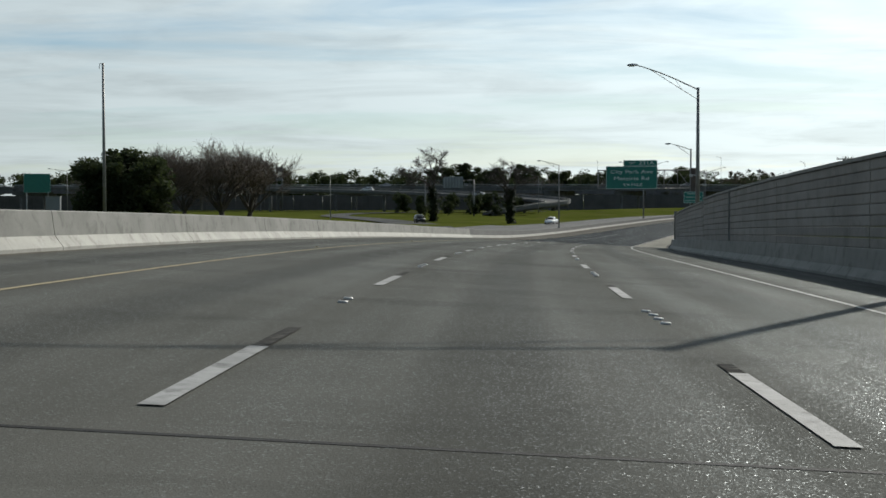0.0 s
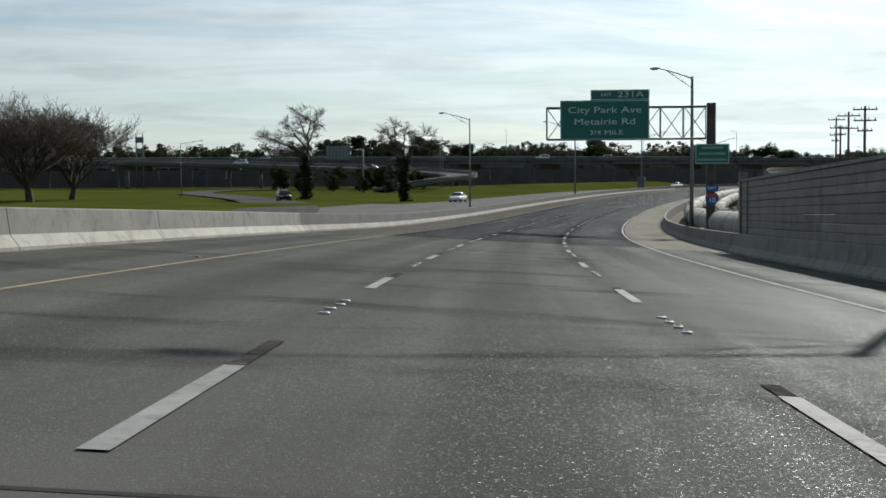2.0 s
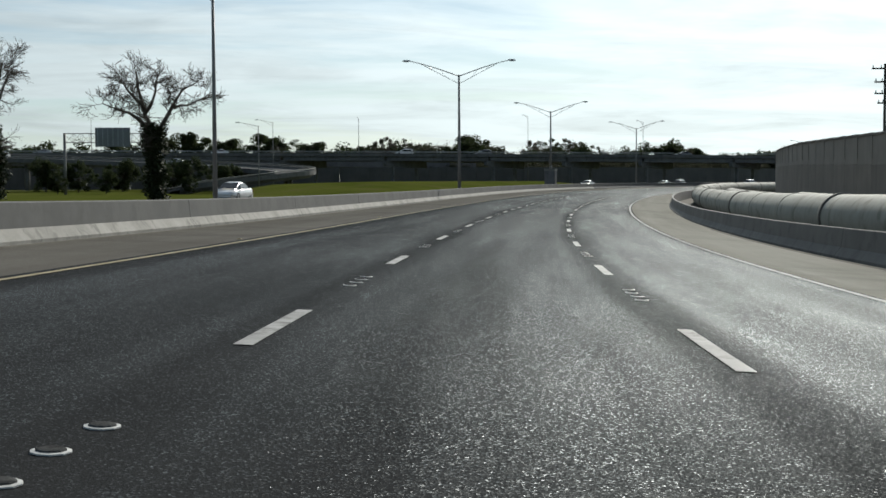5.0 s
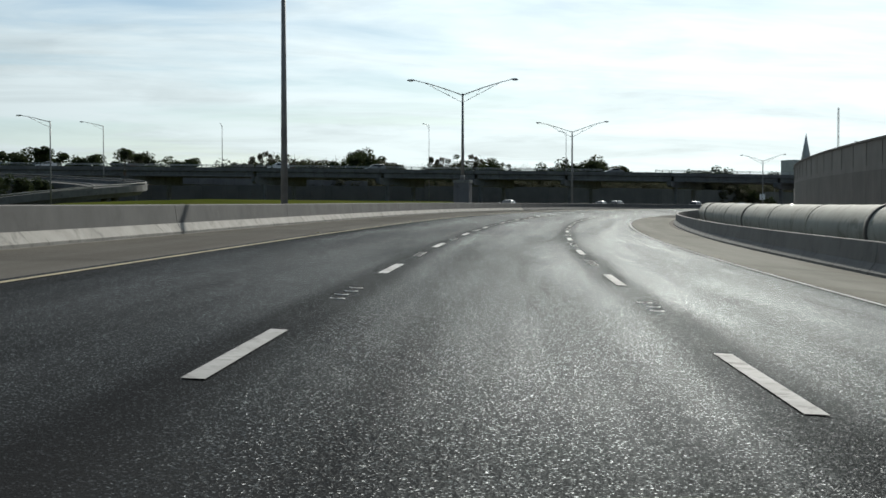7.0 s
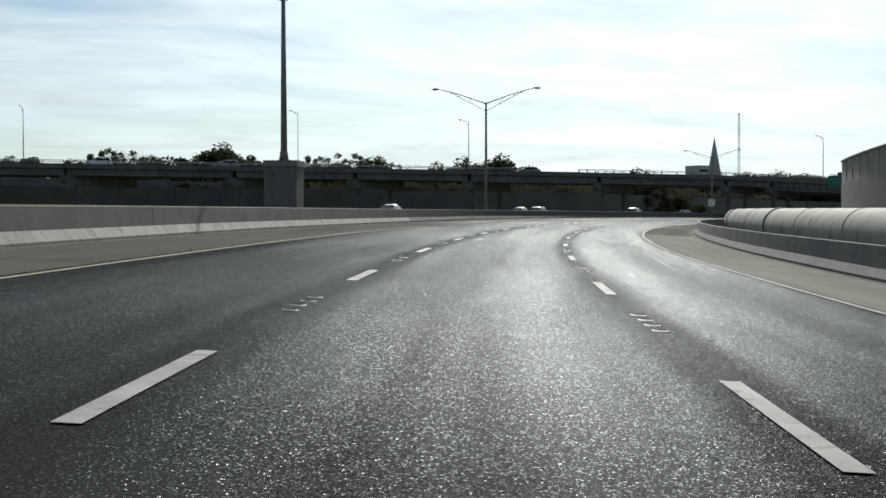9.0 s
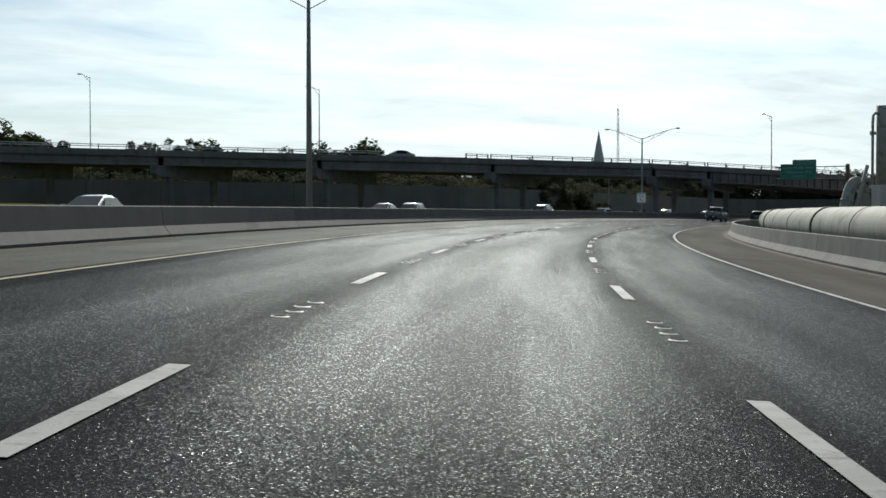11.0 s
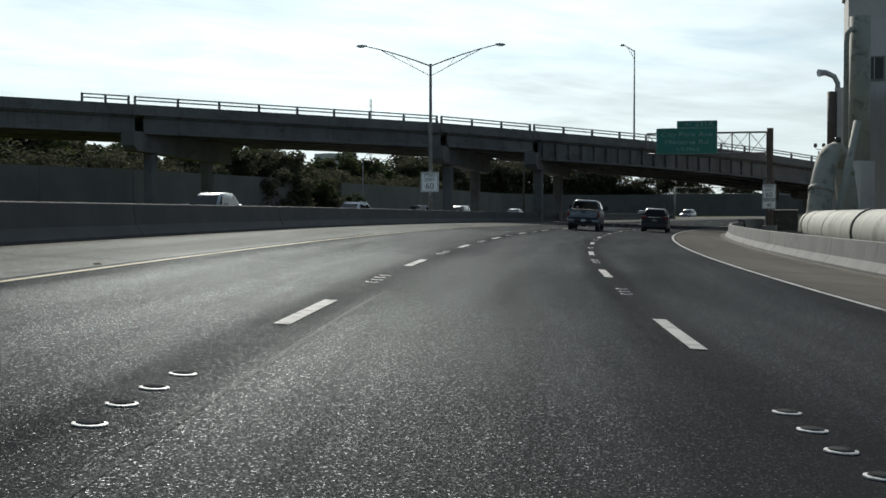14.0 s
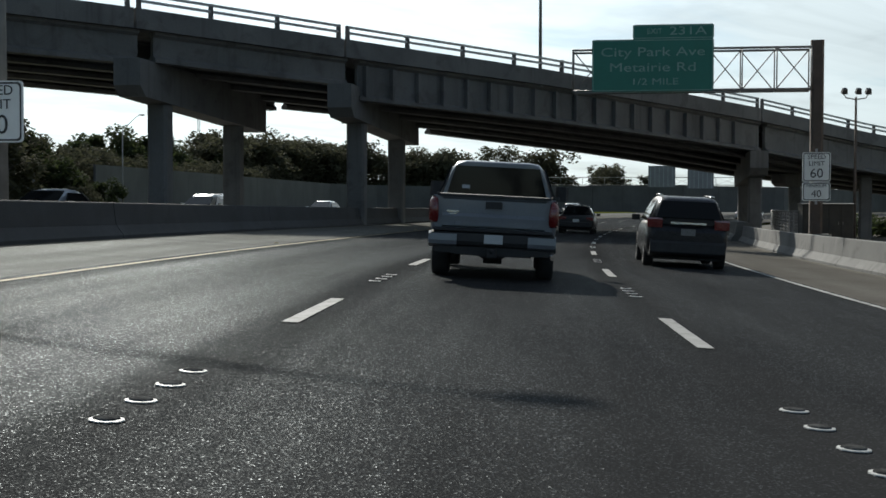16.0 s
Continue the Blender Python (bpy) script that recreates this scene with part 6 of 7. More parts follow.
    pipe_path(bm, [(0.55, 1.4, 0.42), (0.80, 0.7, 0.40), (0.96, 0.45, 0.39)], 0.045, 8)
    part("exhaust", bm, M_CHROME, root)
    for sd in (-1, 1):
        for y in (1.28, 4.95):
            wheel(root, sd * 0.85, y, 0.40, 0.275, sd)
        bm = bmesh.new()
        box(bm, (sd * 1.02, 4.05, 1.38), (0.10, 0.06, 0.05))
        box(bm, (sd * 1.16, 4.02, 1.44), (0.24, 0.14, 0.27), bevel=0.05)
        part("door_mirror", bm, M_TRIM, root)
        bm = bmesh.new()
        box(bm, (sd * 0.97, 2.9, 0.44), (0.14, 2.4, 0.05), bevel=0.02)
        part("side_step", bm, M_TRIM, root)
    return root


def car(m, kind, paint, label, group=""):
    """Sedan, suv or van; origin at the middle of its rear bumper on the road."""
    dims = {"sedan": (4.75, 0.91, 0.90, 1.45, 0.33), "suv": (4.70, 0.94, 1.02, 1.65, 0.37), "van": (5.0, 0.98, 1.08, 1.78, 0.36)}
    Ln, W, belt, top, r = dims[kind]
    root = thing("car" if kind == "sedan" else kind, m, label, "car", group)
    boxy = kind != "sedan"
    bm = bmesh.new()
    tail = belt + (0.06 if kind == "sedan" else 0.0)
    loft(bm, [body_ring(0.03, W - 0.16, 0.42, tail - 0.20, 0.10), body_ring(0.10, W - 0.07, 0.30, tail - 0.05, 0.10), body_ring(0.45, W - 0.01, 0.24, tail, 0.09), body_ring(Ln * 0.3, W, 0.22, belt + 0.02, 0.09), body_ring(Ln * 0.62, W, 0.22, belt, 0.09), body_ring(Ln * 0.82, W - 0.02, 0.24, belt - 0.08, 0.09), body_ring(Ln * 0.95, W - 0.10, 0.28, belt - 0.22, 0.1), body_ring(Ln, W - 0.26, 0.36, belt - 0.36, 0.1)])
    part("body", bm, paint, root)

    def gh(y, wb, wt, zt):
        pts = [(-wb, belt - 0.03), (-wt - 0.03, zt - 0.12), (-wt + 0.05, zt - 0.03), (-wt + 0.2, zt)]
        return [(x, y, z) for x, z in pts] + [(-x, y, z) for x, z in reversed(pts)]
    if boxy:
        st = [(0.10, W - 0.12, 0.66, belt + 0.10), (0.36, W - 0.09, 0.64, top - 0.12), (0.62, W - 0.08, 0.66, top - 0.03), (1.7, W - 0.06, 0.68, top), (2.6, W - 0.06, 0.66, top - 0.02), (2.95, W - 0.07, 0.60, top - 0.12), (3.75, W - 0.12, 0.55, belt + 0.03)]
    else:
        st = [(0.62, W - 0.14, 0.60, belt + 0.06), (1.25, W - 0.11, 0.56, top - 0.10), (1.6, W - 0.09, 0.57, top - 0.02), (2.1, W - 0.08, 0.58, top), (2.6, W - 0.08, 0.56, top - 0.04), (3.55, W - 0.12, 0.50, belt + 0.0)]
    bm = bmesh.new()
    loft(bm, [gh(*v) for v in st])
    part("cabin", bm, paint, root)
    a, b = (st[0], st[1]) if boxy else (st[0], st[1])
    bm = bmesh.new()
    if boxy:
        quad_panel(bm, [(-0.72, 0.075, belt + 0.10), (0.72, 0.075, belt + 0.10), (0.60, 0.315, top - 0.15), (-0.60, 0.315, top - 0.15)], 0.03)
    else:
        quad_panel(bm, [(-0.68, 0.59, belt + 0.07), (0.68, 0.59, belt + 0.07), (0.54, 1.19, top - 0.12), (-0.54, 1.19, top - 0.12)], 0.03)
    part("rear_window", bm, M_GLASS, root, "dark rear window")
    f0, f1 = st[-1], st[-2]
    bm = bmesh.new()
    quad_panel(bm, [(f0[1] - 0.12, f0[0] + 0.01, belt + 0.05), (-f0[1] + 0.12, f0[0] + 0.01, belt + 0.05), (-f1[2], f1[0] + 0.03, f1[3] - 0.05), (f1[2], f1[0] + 0.03, f1[3] - 0.05)], 0.03)
    part("windscreen", bm, M_GLASS, root)
    for sd in (-1, 1):
        bm = bmesh.new()
        y0, y1 = (0.55, 3.1) if boxy else (1.15, 3.0)
        quad_panel(bm, [(sd * (W - 0.075), y0, belt + 0.04), (sd * (W - 0.075), y1 + 0.2, belt + 0.04), (sd * 0.665 if boxy else sd * 0.61, y1 - 0.45, top - 0.14), (sd * 0.675 if boxy else sd * 0.60, y0 + 0.2, top - 0.15)][::sd], 0.022)
        part("side_window", bm, M_GLASS, root)
        for y in (0.95, Ln - 0.95):
            wheel(root, sd * (W - 0.125), y, r, 0.225, sd)
        bm = bmesh.new()
        if boxy:
            prism(bm, [(0.06, belt - 0.12), (0.05, belt + 0.06), (0.12, belt + 0.10), (0.42, belt + 0.06), (0.38, belt - 0.08)], 'x', min(sd * 0.58, sd * (W - 0.03)), max(sd * 0.58, sd * (W - 0.03)))
        else:
            prism(bm, [(0.03, belt - 0.20), (0.03, belt - 0.05), (0.30, belt - 0.03), (0.28, belt - 0.17)], 'x', min(sd * 0.50, sd * (W - 0.05)), max(sd * 0.50, sd * (W - 0.05)))
        part("tail_light", fix(bm), M_TAIL, root, "red tail light")
        bm = bmesh.new()
        box(bm, (sd * (W - 0.30), Ln - 0.13, belt - 0.30), (0.34, 0.16, 0.13), bevel=0.03)
        part("headlight", bm, M_CLEAR, root, "clear headlight")
        bm = bmesh.new()
        box(bm, (sd * (W + 0.08), 3.1, belt + 0.08), (0.20, 0.12, 0.14), bevel=0.03)
        part("door_mirror", bm, paint, root)
    bm = bmesh.new()
    prism(bm, [(0.04, 0.30), (-0.03, 0.36), (-0.03, 0.56), (0.06, 0.64), (0.30, 0.62), (0.30, 0.28)], 'x', -W + 0.10, W - 0.10)
    bp = part("bumper", fix(bm), M_TRIM if boxy else paint, root)
    bm = bmesh.new()
    box(bm, (0, 0.015 if boxy else 0.01, belt - 0.20 if boxy else belt - 0.24), (0.32, 0.02, 0.15))
    part("number_plate", bm, M_PLATE if not boxy else M_GREYP, root, "plain number plate")
    if boxy:
        bm = bmesh.new()
        box(bm, (0, 0.045, belt + 0.0), (0.80, 0.03, 0.045), bevel=0.01)
        part("chrome_bar", bm, M_CHROME, root, "thin chrome strip")
        for sd in (-1, 1):
            bm = bmesh.new()
            tube(bm, (sd * 0.58, 0.6, top - 0.0), (sd * 0.58, 2.4, top + 0.02), 0.022, n=6)
            part("roof_rail", bm, M_CHROME, root)
    bm = bmesh.new()
    box(bm, (0, Ln / 2, 0.24), (1.5, Ln - 0.9, 0.12))
    part("underbody", bm, M_TRIM, root)
    return root


pickup(on_road(527.2, -0.26, 0.0, 0.5), "silver-grey full-size pickup truck with a dark rear window")
car(on_road(536.6, 3.75, 0.0, -0.4), "suv", M_DARKP, "dark charcoal suv with red tail lights and a chrome strip")
car(on_road(572.4, 0.45, 0.0), "sedan", M_DARKP, "dark sedan driving far ahead in the same lane")
car(on_road(672.0, 6.6, 0.0, -3), "suv", M_WHITEP, "white suv far ahead beyond the flyover")
car(on_road(686.0, 3.6, 0.0), "sedan", M_SILVER, "silver sedan far ahead beyond the flyover")


def opposing(s, lat, kind, paint, label):
    v = Q(s, lat, 0.02)
    car(Matrix.Translation(v) @ Matrix.Rotation(heading(s) + math.pi / 2, 4, 'Z'), kind, paint, label, "oncoming traffic")


for row in OPPOSING:
    opposing(*row)
# on the slip road and on the flyover
car(at(-10, 272, -3.44, 192), "suv", M_DARKP, "dark suv coming down the slip road")
for i, (x, dy, kind, paint, word) in enumerate(((-95, 3.2, "suv", M_WHITEP, "white suv"), (-30, 3.2, "sedan", M_SILVER, "silver sedan"), (16, 3.3, "sedan", M_WHITEP, "white sedan"), (66, 3.4, "van", M_WHITEP, "white van"), (88, 3.4, "suv", M_GREYP, "grey suv"), (146, 3.4, "sedan", M_GREYP, "grey sedan"), (-160, 3.2, "sedan", M_GREYP, "grey sedan"))):
    car(at(x, fly_y(x) + dy, rail_z(x) - 1.04, 90), kind, paint, word + " driving along the flyover", "flyover traffic")
car(at(-34, 477.2, 4.3, 75), "suv", M_WHITEP, "white suv on the loop ramp")
car(at(6, 463.2, 2.65, 60), "sedan", M_SILVER, "silver sedan on the loop ramp")


# ---- trees ----
def leaf_cloud(rng_, centres, count, size):
    """Small tilted leaf triangles scattered in clumps round centres (x, y, z, radius)."""
    verts, faces = [], []
    for _ in range(count):
        cx, cy, cz, cr = centres[rng_.randrange(len(centres))]
        u, v = rng_.uniform(-1, 1), rng_.uniform(0, 2 * math.pi)
        rr = cr * rng_.random() ** 0.45
        w = math.sqrt(1 - u * u)
        p = (cx + rr * w * math.cos(v), cy + rr * w * math.sin(v), cz + rr * u * 0.8)
        k = len(verts)
        sz = size * rng_.uniform(0.6, 1.4)
        a, b = rng_.uniform(0, 6.28), rng_.uniform(-0.9, 0.9)
        d1 = (math.cos(a) * sz, math.sin(a) * sz, b * sz * 0.6)
        d2 = (-math.sin(a) * sz * 0.6, math.cos(a) * sz * 0.6, rng_.uniform(-0.7, 0.7) * sz)
        verts += [(p[0] - d1[0], p[1] - d1[1], p[2] - d1[2]), (p[0] + d2[0], p[1] + d2[1], p[2] + d2[2]), (p[0] + d1[0], p[1] + d1[1], p[2] + d1[2]), (p[0] - d2[0], p[1] - d2[1], p[2] - d2[2])]
        faces.append((k, k + 1, k + 2, k + 3))
    return verts, faces


def mesh_from(name, verts, faces, mat):
    me = bpy.data.meshes.new(name)
    me.from_pydata(verts, [], faces)
    me.materials.append(mat)
    return me


def grow(bm, rng_, p, d, length, r, depth, spread, droop, twigs, n=6, wild=0.28, up_pull=0.12):
    """Branching limbs; the thinnest are gathered in twigs as (from, to, radius)."""
    steps = 3
    for i in range(steps):
        q_ = p + d * (length / steps)
        r2 = r * (0.80 if depth else 0.6)
        if depth <= 1:
            twigs.append((p.copy(), q_.copy(), r, r2))
        else:
            tube(bm, p, q_, r, r2, n, False)
        if depth and i >= (0 if depth < 3 else 1):
            for _ in range(2 if depth > 1 else 2):
                side = Vector((rng_.gauss(0, 1), rng_.gauss(0, 1), rng_.gauss(0, 0.45))).normalized()
                nd = (d + side * spread + Vector((0, 0, up_pull - droop))).normalized()
                grow(bm, rng_, q_, nd, length * rng_.uniform(0.58, 0.78), r2 * 0.62, depth - 1, spread, droop, twigs, max(n - 1, 4), wild, up_pull)
        d = (d + Vector((rng_.gauss(0, wild), rng_.gauss(0, wild), rng_.gauss(0, wild * 0.5) + up_pull * 0.5))).normalized()
        p, r = q_, r2


def bare_tree(seed, height, trunk_h, trunk_r, limbs, depth, spread, reach, up_pull=0.14, thin=0.030):
    """Meshes of a leafless tree: trunk and limbs, twigs."""
    rng_ = random.Random(seed)
    bm = bmesh.new()
    tube(bm, (0, 0, -0.3), (0, 0, 0.5), trunk_r * 1.35, trunk_r * 1.05, 10, False)
    top = Vector((rng_.gauss(0, 0.2), rng_.gauss(0, 0.2), trunk_h))
    tube(bm, (0, 0, 0.5), top, trunk_r * 1.05, trunk_r * 0.85, 10, False)
    twigs = []
    for k in range(limbs):
        a = 2 * math.pi * (k + rng_.uniform(-0.3, 0.3)) / limbs
        tilt = rng_.uniform(0.35, 1.0) * spread * 1.3
        d = Vector((math.cos(a) * tilt, math.sin(a) * tilt, 1)).normalized()
        grow(bm, rng_, top + Vector((0, 0, rng_.uniform(-0.5, 0.3))), d, reach * rng_.uniform(0.85, 1.15), trunk_r * 0.55, depth, spread, 0.0, twigs, 7, 0.2, up_pull)
    tw = bmesh.new()
    for a, b, r0, r1 in twigs:
        tube(tw, a, b, max(r0, thin), max(r1, thin * 0.73), 3, False)
    m1, m2 = bpy.data.meshes.new("limbs"), bpy.data.meshes.new("twig_crown")
    bm.to_mesh(m1)
    tw.to_mesh(m2)
    bm.free()
    tw.free()
    zmax = max(v.co.z for v in m2.vertices)
    k = height / zmax
    for me in (m1, m2):
        for v in me.vertices:
            v.co = (v.co.x * k, v.co.y * k, v.co.z * k)
    m1.materials.append(M_BARK)
    m2.materials.append(M_TWIG)
    return m1, m2


def plant(m, meshes, label, names, category="tree", group=""):
    root = thing("tree", m, label, category, group)
    for nm_, me in zip(names, meshes):
        ob = new(nm_, me)
        ob.parent = root
    return root


BARE = [bare_tree(11, 19.6, 2.6, 0.70, 13, 4, 0.80, 6.6, 0.10), bare_tree(23, 19.0, 2.4, 0.64, 12, 4, 0.80, 6.6, 0.10), bare_tree(31, 18.4, 2.6, 0.60, 12, 4, 0.80, 6.6, 0.10)]
for i, (x, y, k, rz) in enumerate(((-54.5, 298, 1.0, 0), (-52.5, 321, 0.96, 70), (-66.0, 312, 0.95, 140), (-78.0, 338, 0.98, 210), (-64, 285, 0.9, 300), (-84, 322, 0.92, 33))):
    plant(at(x, y, -3.85, rz) @ Matrix.Scale(k, 4), BARE[i % 3], "broad leafless winter tree with upswept reddish-brown twigs", ("trunk", "twig_crown"), "tree", "winter trees in the field")


def gaunt_tree(seed, stems, twig_len, ivy_top):
    """Tree of a few bold limbs, each (points, thick, thin), with knotty twigs; ivy wraps the trunk up to ivy_top."""
    rng_ = random.Random(seed)
    bm, tw, twigs = bmesh.new(), bmesh.new(), []
    ivy = []
    for pts, r0, r1 in stems:
        pts = [Vector(p) for p in pts]
        dense = []
        for a, b in zip(pts, pts[1:]):
            n = max(2, int((b - a).length / 0.9))
            dense += [a.lerp(b, k / n) + Vector((rng_.gauss(0, 0.10), rng_.gauss(0, 0.10), rng_.gauss(0, 0.06))) for k in range(n)]
        dense.append(pts[-1])
        m = len(dense)
        rad = [r0 + (r1 - r0) * k / (m - 1) for k in range(m)]
        pipe_path(bm, dense, rad, 7)
        for k, p in enumerate(dense):
            if p.z < ivy_top:
                ivy.append((p.x, p.y, p.z, 0.75 + rng_.random() * 0.5))
            if p.z > 4.5 and k > m * 0.30:
                d0 = (dense[min(k + 1, m - 1)] - dense[max(k - 1, 0)]).normalized()
                for _ in range(3 if p.z > ivy_top else 2):
                    side = Vector((rng_.gauss(0, 1), rng_.gauss(0, 1), rng_.gauss(0.25, 0.6))).normalized()
                    grow(bm, rng_, p, (d0 * 0.5 + side).normalized(), twig_len * rng_.uniform(0.6, 1.2), max(rad[k] * 0.35, 0.035), 2, 0.85, 0.0, twigs, 5, 0.35, 0.05)
    for a, b, q0, q1 in twigs:
        tube(tw, a, b, max(q0 * 0.7, 0.022), max(q1 * 0.7, 0.016), 3, False)
    m1, m2 = bpy.data.meshes.new("limbs"), bpy.data.meshes.new("twig_crown")
    bm.to_mesh(m1)
    tw.to_mesh(m2)
    bm.free()
    tw.free()
    m1.materials.append(M_BARK)
    m2.materials.append(M_BARK)
    for z in range(int(ivy_top * 1.6)):
        ivy.append((rng_.gauss(0, 0.35), rng_.gauss(0, 0.35), z / 1.6, 1.35 - 0.35 * z / 1.6 / ivy_top))
    v, f = leaf_cloud(rng_, ivy, 5200, 0.19)
    return m1, m2, mesh_from("ivy", v, f, M_IVY)


TREE_A = gaunt_tree(5, [
    ([(0, 0, -0.4), (0.1, 0, 4), (0.0, 0.1, 9), (0.5, 0, 13), (1.0, 0.2, 16.2)], 0.55, 0.10),
    ([(0, 0, 8.6), (-2.4, 0.5, 10.6), (-5.2, -0.4, 11.6), (-8.6, 0.2, 12.8)], 0.30, 0.05),
    ([(0, 0, 10.4), (-1.8, -0.6, 12.8), (-3.6, 0.5, 15.2)], 0.24, 0.05),
    ([(0.4, 0, 12.0), (-0.6, 0.6, 14.4), (-1.4, 0.2, 17.2)], 0.18, 0.05),
    ([(0.3, 0, 11.2), (1.4, -0.4, 13.6), (2.2, 0.1, 16.4)], 0.18, 0.05),
    ([(-2.2, 0.4, 10.4), (-3.4, -1.0, 9.8), (-5.4, -1.2, 10.0)], 0.14, 0.04)], 1.7, 9.0)
TREE_B = gaunt_tree(6, [
    ([(0, 0, -0.4), (-0.1, 0.1, 4), (-0.6, 0, 8.4), (-1.4, 0.2, 11.4), (-1.8, 0.1, 14.0)], 0.52, 0.08),
    ([(-0.2, 0, 7.0), (1.8, -0.3, 9.6), (3.0, 0.4, 12.2), (4.6, 0.2, 13.0)], 0.30, 0.05),
    ([(-0.5, 0, 8.0), (-2.6, 0.6, 9.6), (-5.4, -0.3, 10.6)], 0.26, 0.05),
    ([(-0.8, 0, 9.4), (0.2, -0.5, 11.8), (0.5, 0.2, 13.8)], 0.20, 0.05),
    ([(-1.0, 0, 10.0), (-2.8, -0.4, 12.2), (-3.6, 0.1, 13.4)], 0.18, 0.05),
    ([(2.2, 0, 10.2), (3.6, 0.5, 10.6), (5.4, 0.2, 11.4)], 0.14, 0.04)], 1.6, 8.2)
plant(at(-7.8, 306, -3.9) @ Matrix.Scale(0.88, 4), TREE_A, "gaunt winter tree with an ivy-clad trunk by the slip road", ("trunk", "twig_crown", "ivy"))
plant(at(9.2, 291, -3.9) @ Matrix.Scale(0.86, 4), TREE_B, "forked winter tree with an ivy-clad trunk by the slip road", ("trunk", "twig_crown", "ivy"))


def leafy(seed, h, rad, clumps, count, size, mat, trunk=0.3, low=0.38):
    rng_ = random.Random(seed)
    cs = []
    for _ in range(clumps):
        a, rr = rng_.uniform(0, 6.28), rad * rng_.random() ** 0.6
        z = h * (low + (0.93 - low) * rng_.random() * (1 - 0.35 * (rr / rad) ** 2))
        cs.append((rr * math.cos(a), rr * math.sin(a), z, rad * rng_.uniform(0.20, 0.38)))
    v, f = leaf_cloud(rng_, cs, count, size)
    bm = bmesh.new()
    tube(bm, (0, 0, -0.3), (0, 0, h * 0.5), trunk, trunk * 0.6, 8, False)
    for cx, cy, cz, _ in cs[:12]:
        tube(bm, (0, 0, h * rng_.uniform(0.25, 0.5)), (cx, cy, cz), trunk * 0.35, trunk * 0.08, 5, False)
    me = bpy.data.meshes.new("trunk")
    bm.to_mesh(me)
    bm.free()
    me.materials.append(M_BARK)
    return me, mesh_from("crown", v, f, mat)


EVER = [leafy(71, 15.6, 7.6, 80, 30000, 0.30, M_LEAF, 0.45, 0.10), leafy(72, 11.5, 5.0, 40, 8000, 0.25, M_LEAF2, 0.3, 0.12), leafy(73, 9.5, 4.6, 34, 7000, 0.25, M_LEAF2, 0.3, 0.12), leafy(74, 12.5, 5.4, 40, 8500, 0.27, M_LEAF, 0.3, 0.12)]
plant(at(-60, 236, -3.8), EVER[0], "dense dark evergreen tree beside the winter trees", ("trunk", "crown"))
rng_ = random.Random(99)
# trees that stand behind the sound wall, seen under and over the flyover
for i in range(72):
    u = i / 71
    x = 70 + 250 * u + rng_.uniform(-4, 4)
    y = float(np.interp(x, [70, 140, 180, 212, 262, 320, 420], [566, 572, 588, 614, 655, 706, 790])) + rng_.uniform(0, 22)
    k = rng_.uniform(1.05, 1.5) if x < 180 else rng_.uniform(1.0, 1.35) if x < 245 else rng_.uniform(1.0, 1.32)
    plant(at(x, y, -4.0, rng_.uniform(0, 360)) @ Matrix.Scale(k, 4), EVER[1 + i % 3], "scrubby dark green tree behind the sound wall", ("trunk", "crown"), "tree", "trees behind the wall")
for x, y, k in ((222, 609, 0.62), (227, 612, 0.7), (231, 615, 0.66), (235, 618, 0.6), (228, 606, 0.5), (233, 611, 0.5)):
    plant(at(x, y, -4.6, x * 7) @ Matrix.Scale(k, 4), EVER[1 + int(x) % 3], "overgrown dark shrub in the gap of the wall", ("trunk", "crown"), "shrub", "shrubs in the wall gap")
FAR_BARE = [bare_tree(12, 19.0, 2.6, 0.55, 14, 3, 0.80, 6.4, 0.10, 0.05), bare_tree(24, 18.0, 2.4, 0.5, 14, 3, 0.80, 6.4, 0.10, 0.05)]
for i in range(16):
    x = -30 + 19 * i + rng_.uniform(-6, 6)
    y = 585 + max(0, x - 140) * 0.75 + rng_.uniform(0, 25)
    plant(at(x, y, -4.0, rng_.uniform(0, 360)) @ Matrix.Scale(rng_.uniform(0.75, 1.0) if x < 130 else rng_.uniform(0.5, 0.68), 4), FAR_BARE[i % 2], "leafless tree among the far woods", ("trunk", "twig_crown"), "tree", "bare trees in the far woods")

for i, (x, y, k) in enumerate(((70, 642, 1.02), (78, 640, 1.10), (92, 640, 1.0), (96, 648, 1.02), (128, 640, 0.98), (136, 646, 1.06), (147, 640, 1.02), (160, 644, 0.96))):
    plant(at(x, y, -4.0, x * 11) @ Matrix.Scale(k, 4), FAR_BARE[i % 2], "fine-twigged leafless tree rising over the flyover", ("trunk", "twig_crown"), "tree", "bare trees over the flyover")
LACY = [leafy(91, 19.6, 3.9, 30, 2600, 0.30, M_LEAF2, 0.3, 0.40), leafy(92, 19.4, 3.4, 26, 2300, 0.28, M_LEAF, 0.3, 0.42)]
for i, (x, y, k) in enumerate(((68.8, 637, 0.97), (72.4, 648, 1.05), (75.0, 647, 1.08), (76.7, 634, 1.02), (79.9, 641, 1.06), (83.3, 649, 1.0), (85.6, 645, 0.94), (129.7, 650, 1.02), (132.0, 648, 1.01), (131.7, 632, 0.98), (138.9, 649, 1.10), (136.7, 630, 0.95), (143.2, 645, 1.06), (144.3, 638, 0.96), (149.4, 647, 0.99), (150.3, 637, 0.93), (153.0, 636, 0.90))):
    plant(at(x, y, -4.0, x * 47) @ Matrix.Scale(k, 4), LACY[(i * 2 + i // 3) % 2], "thin-leaved scrub tree with an open crown", ("trunk", "crown"), "tree", "scrub trees over the flyover")
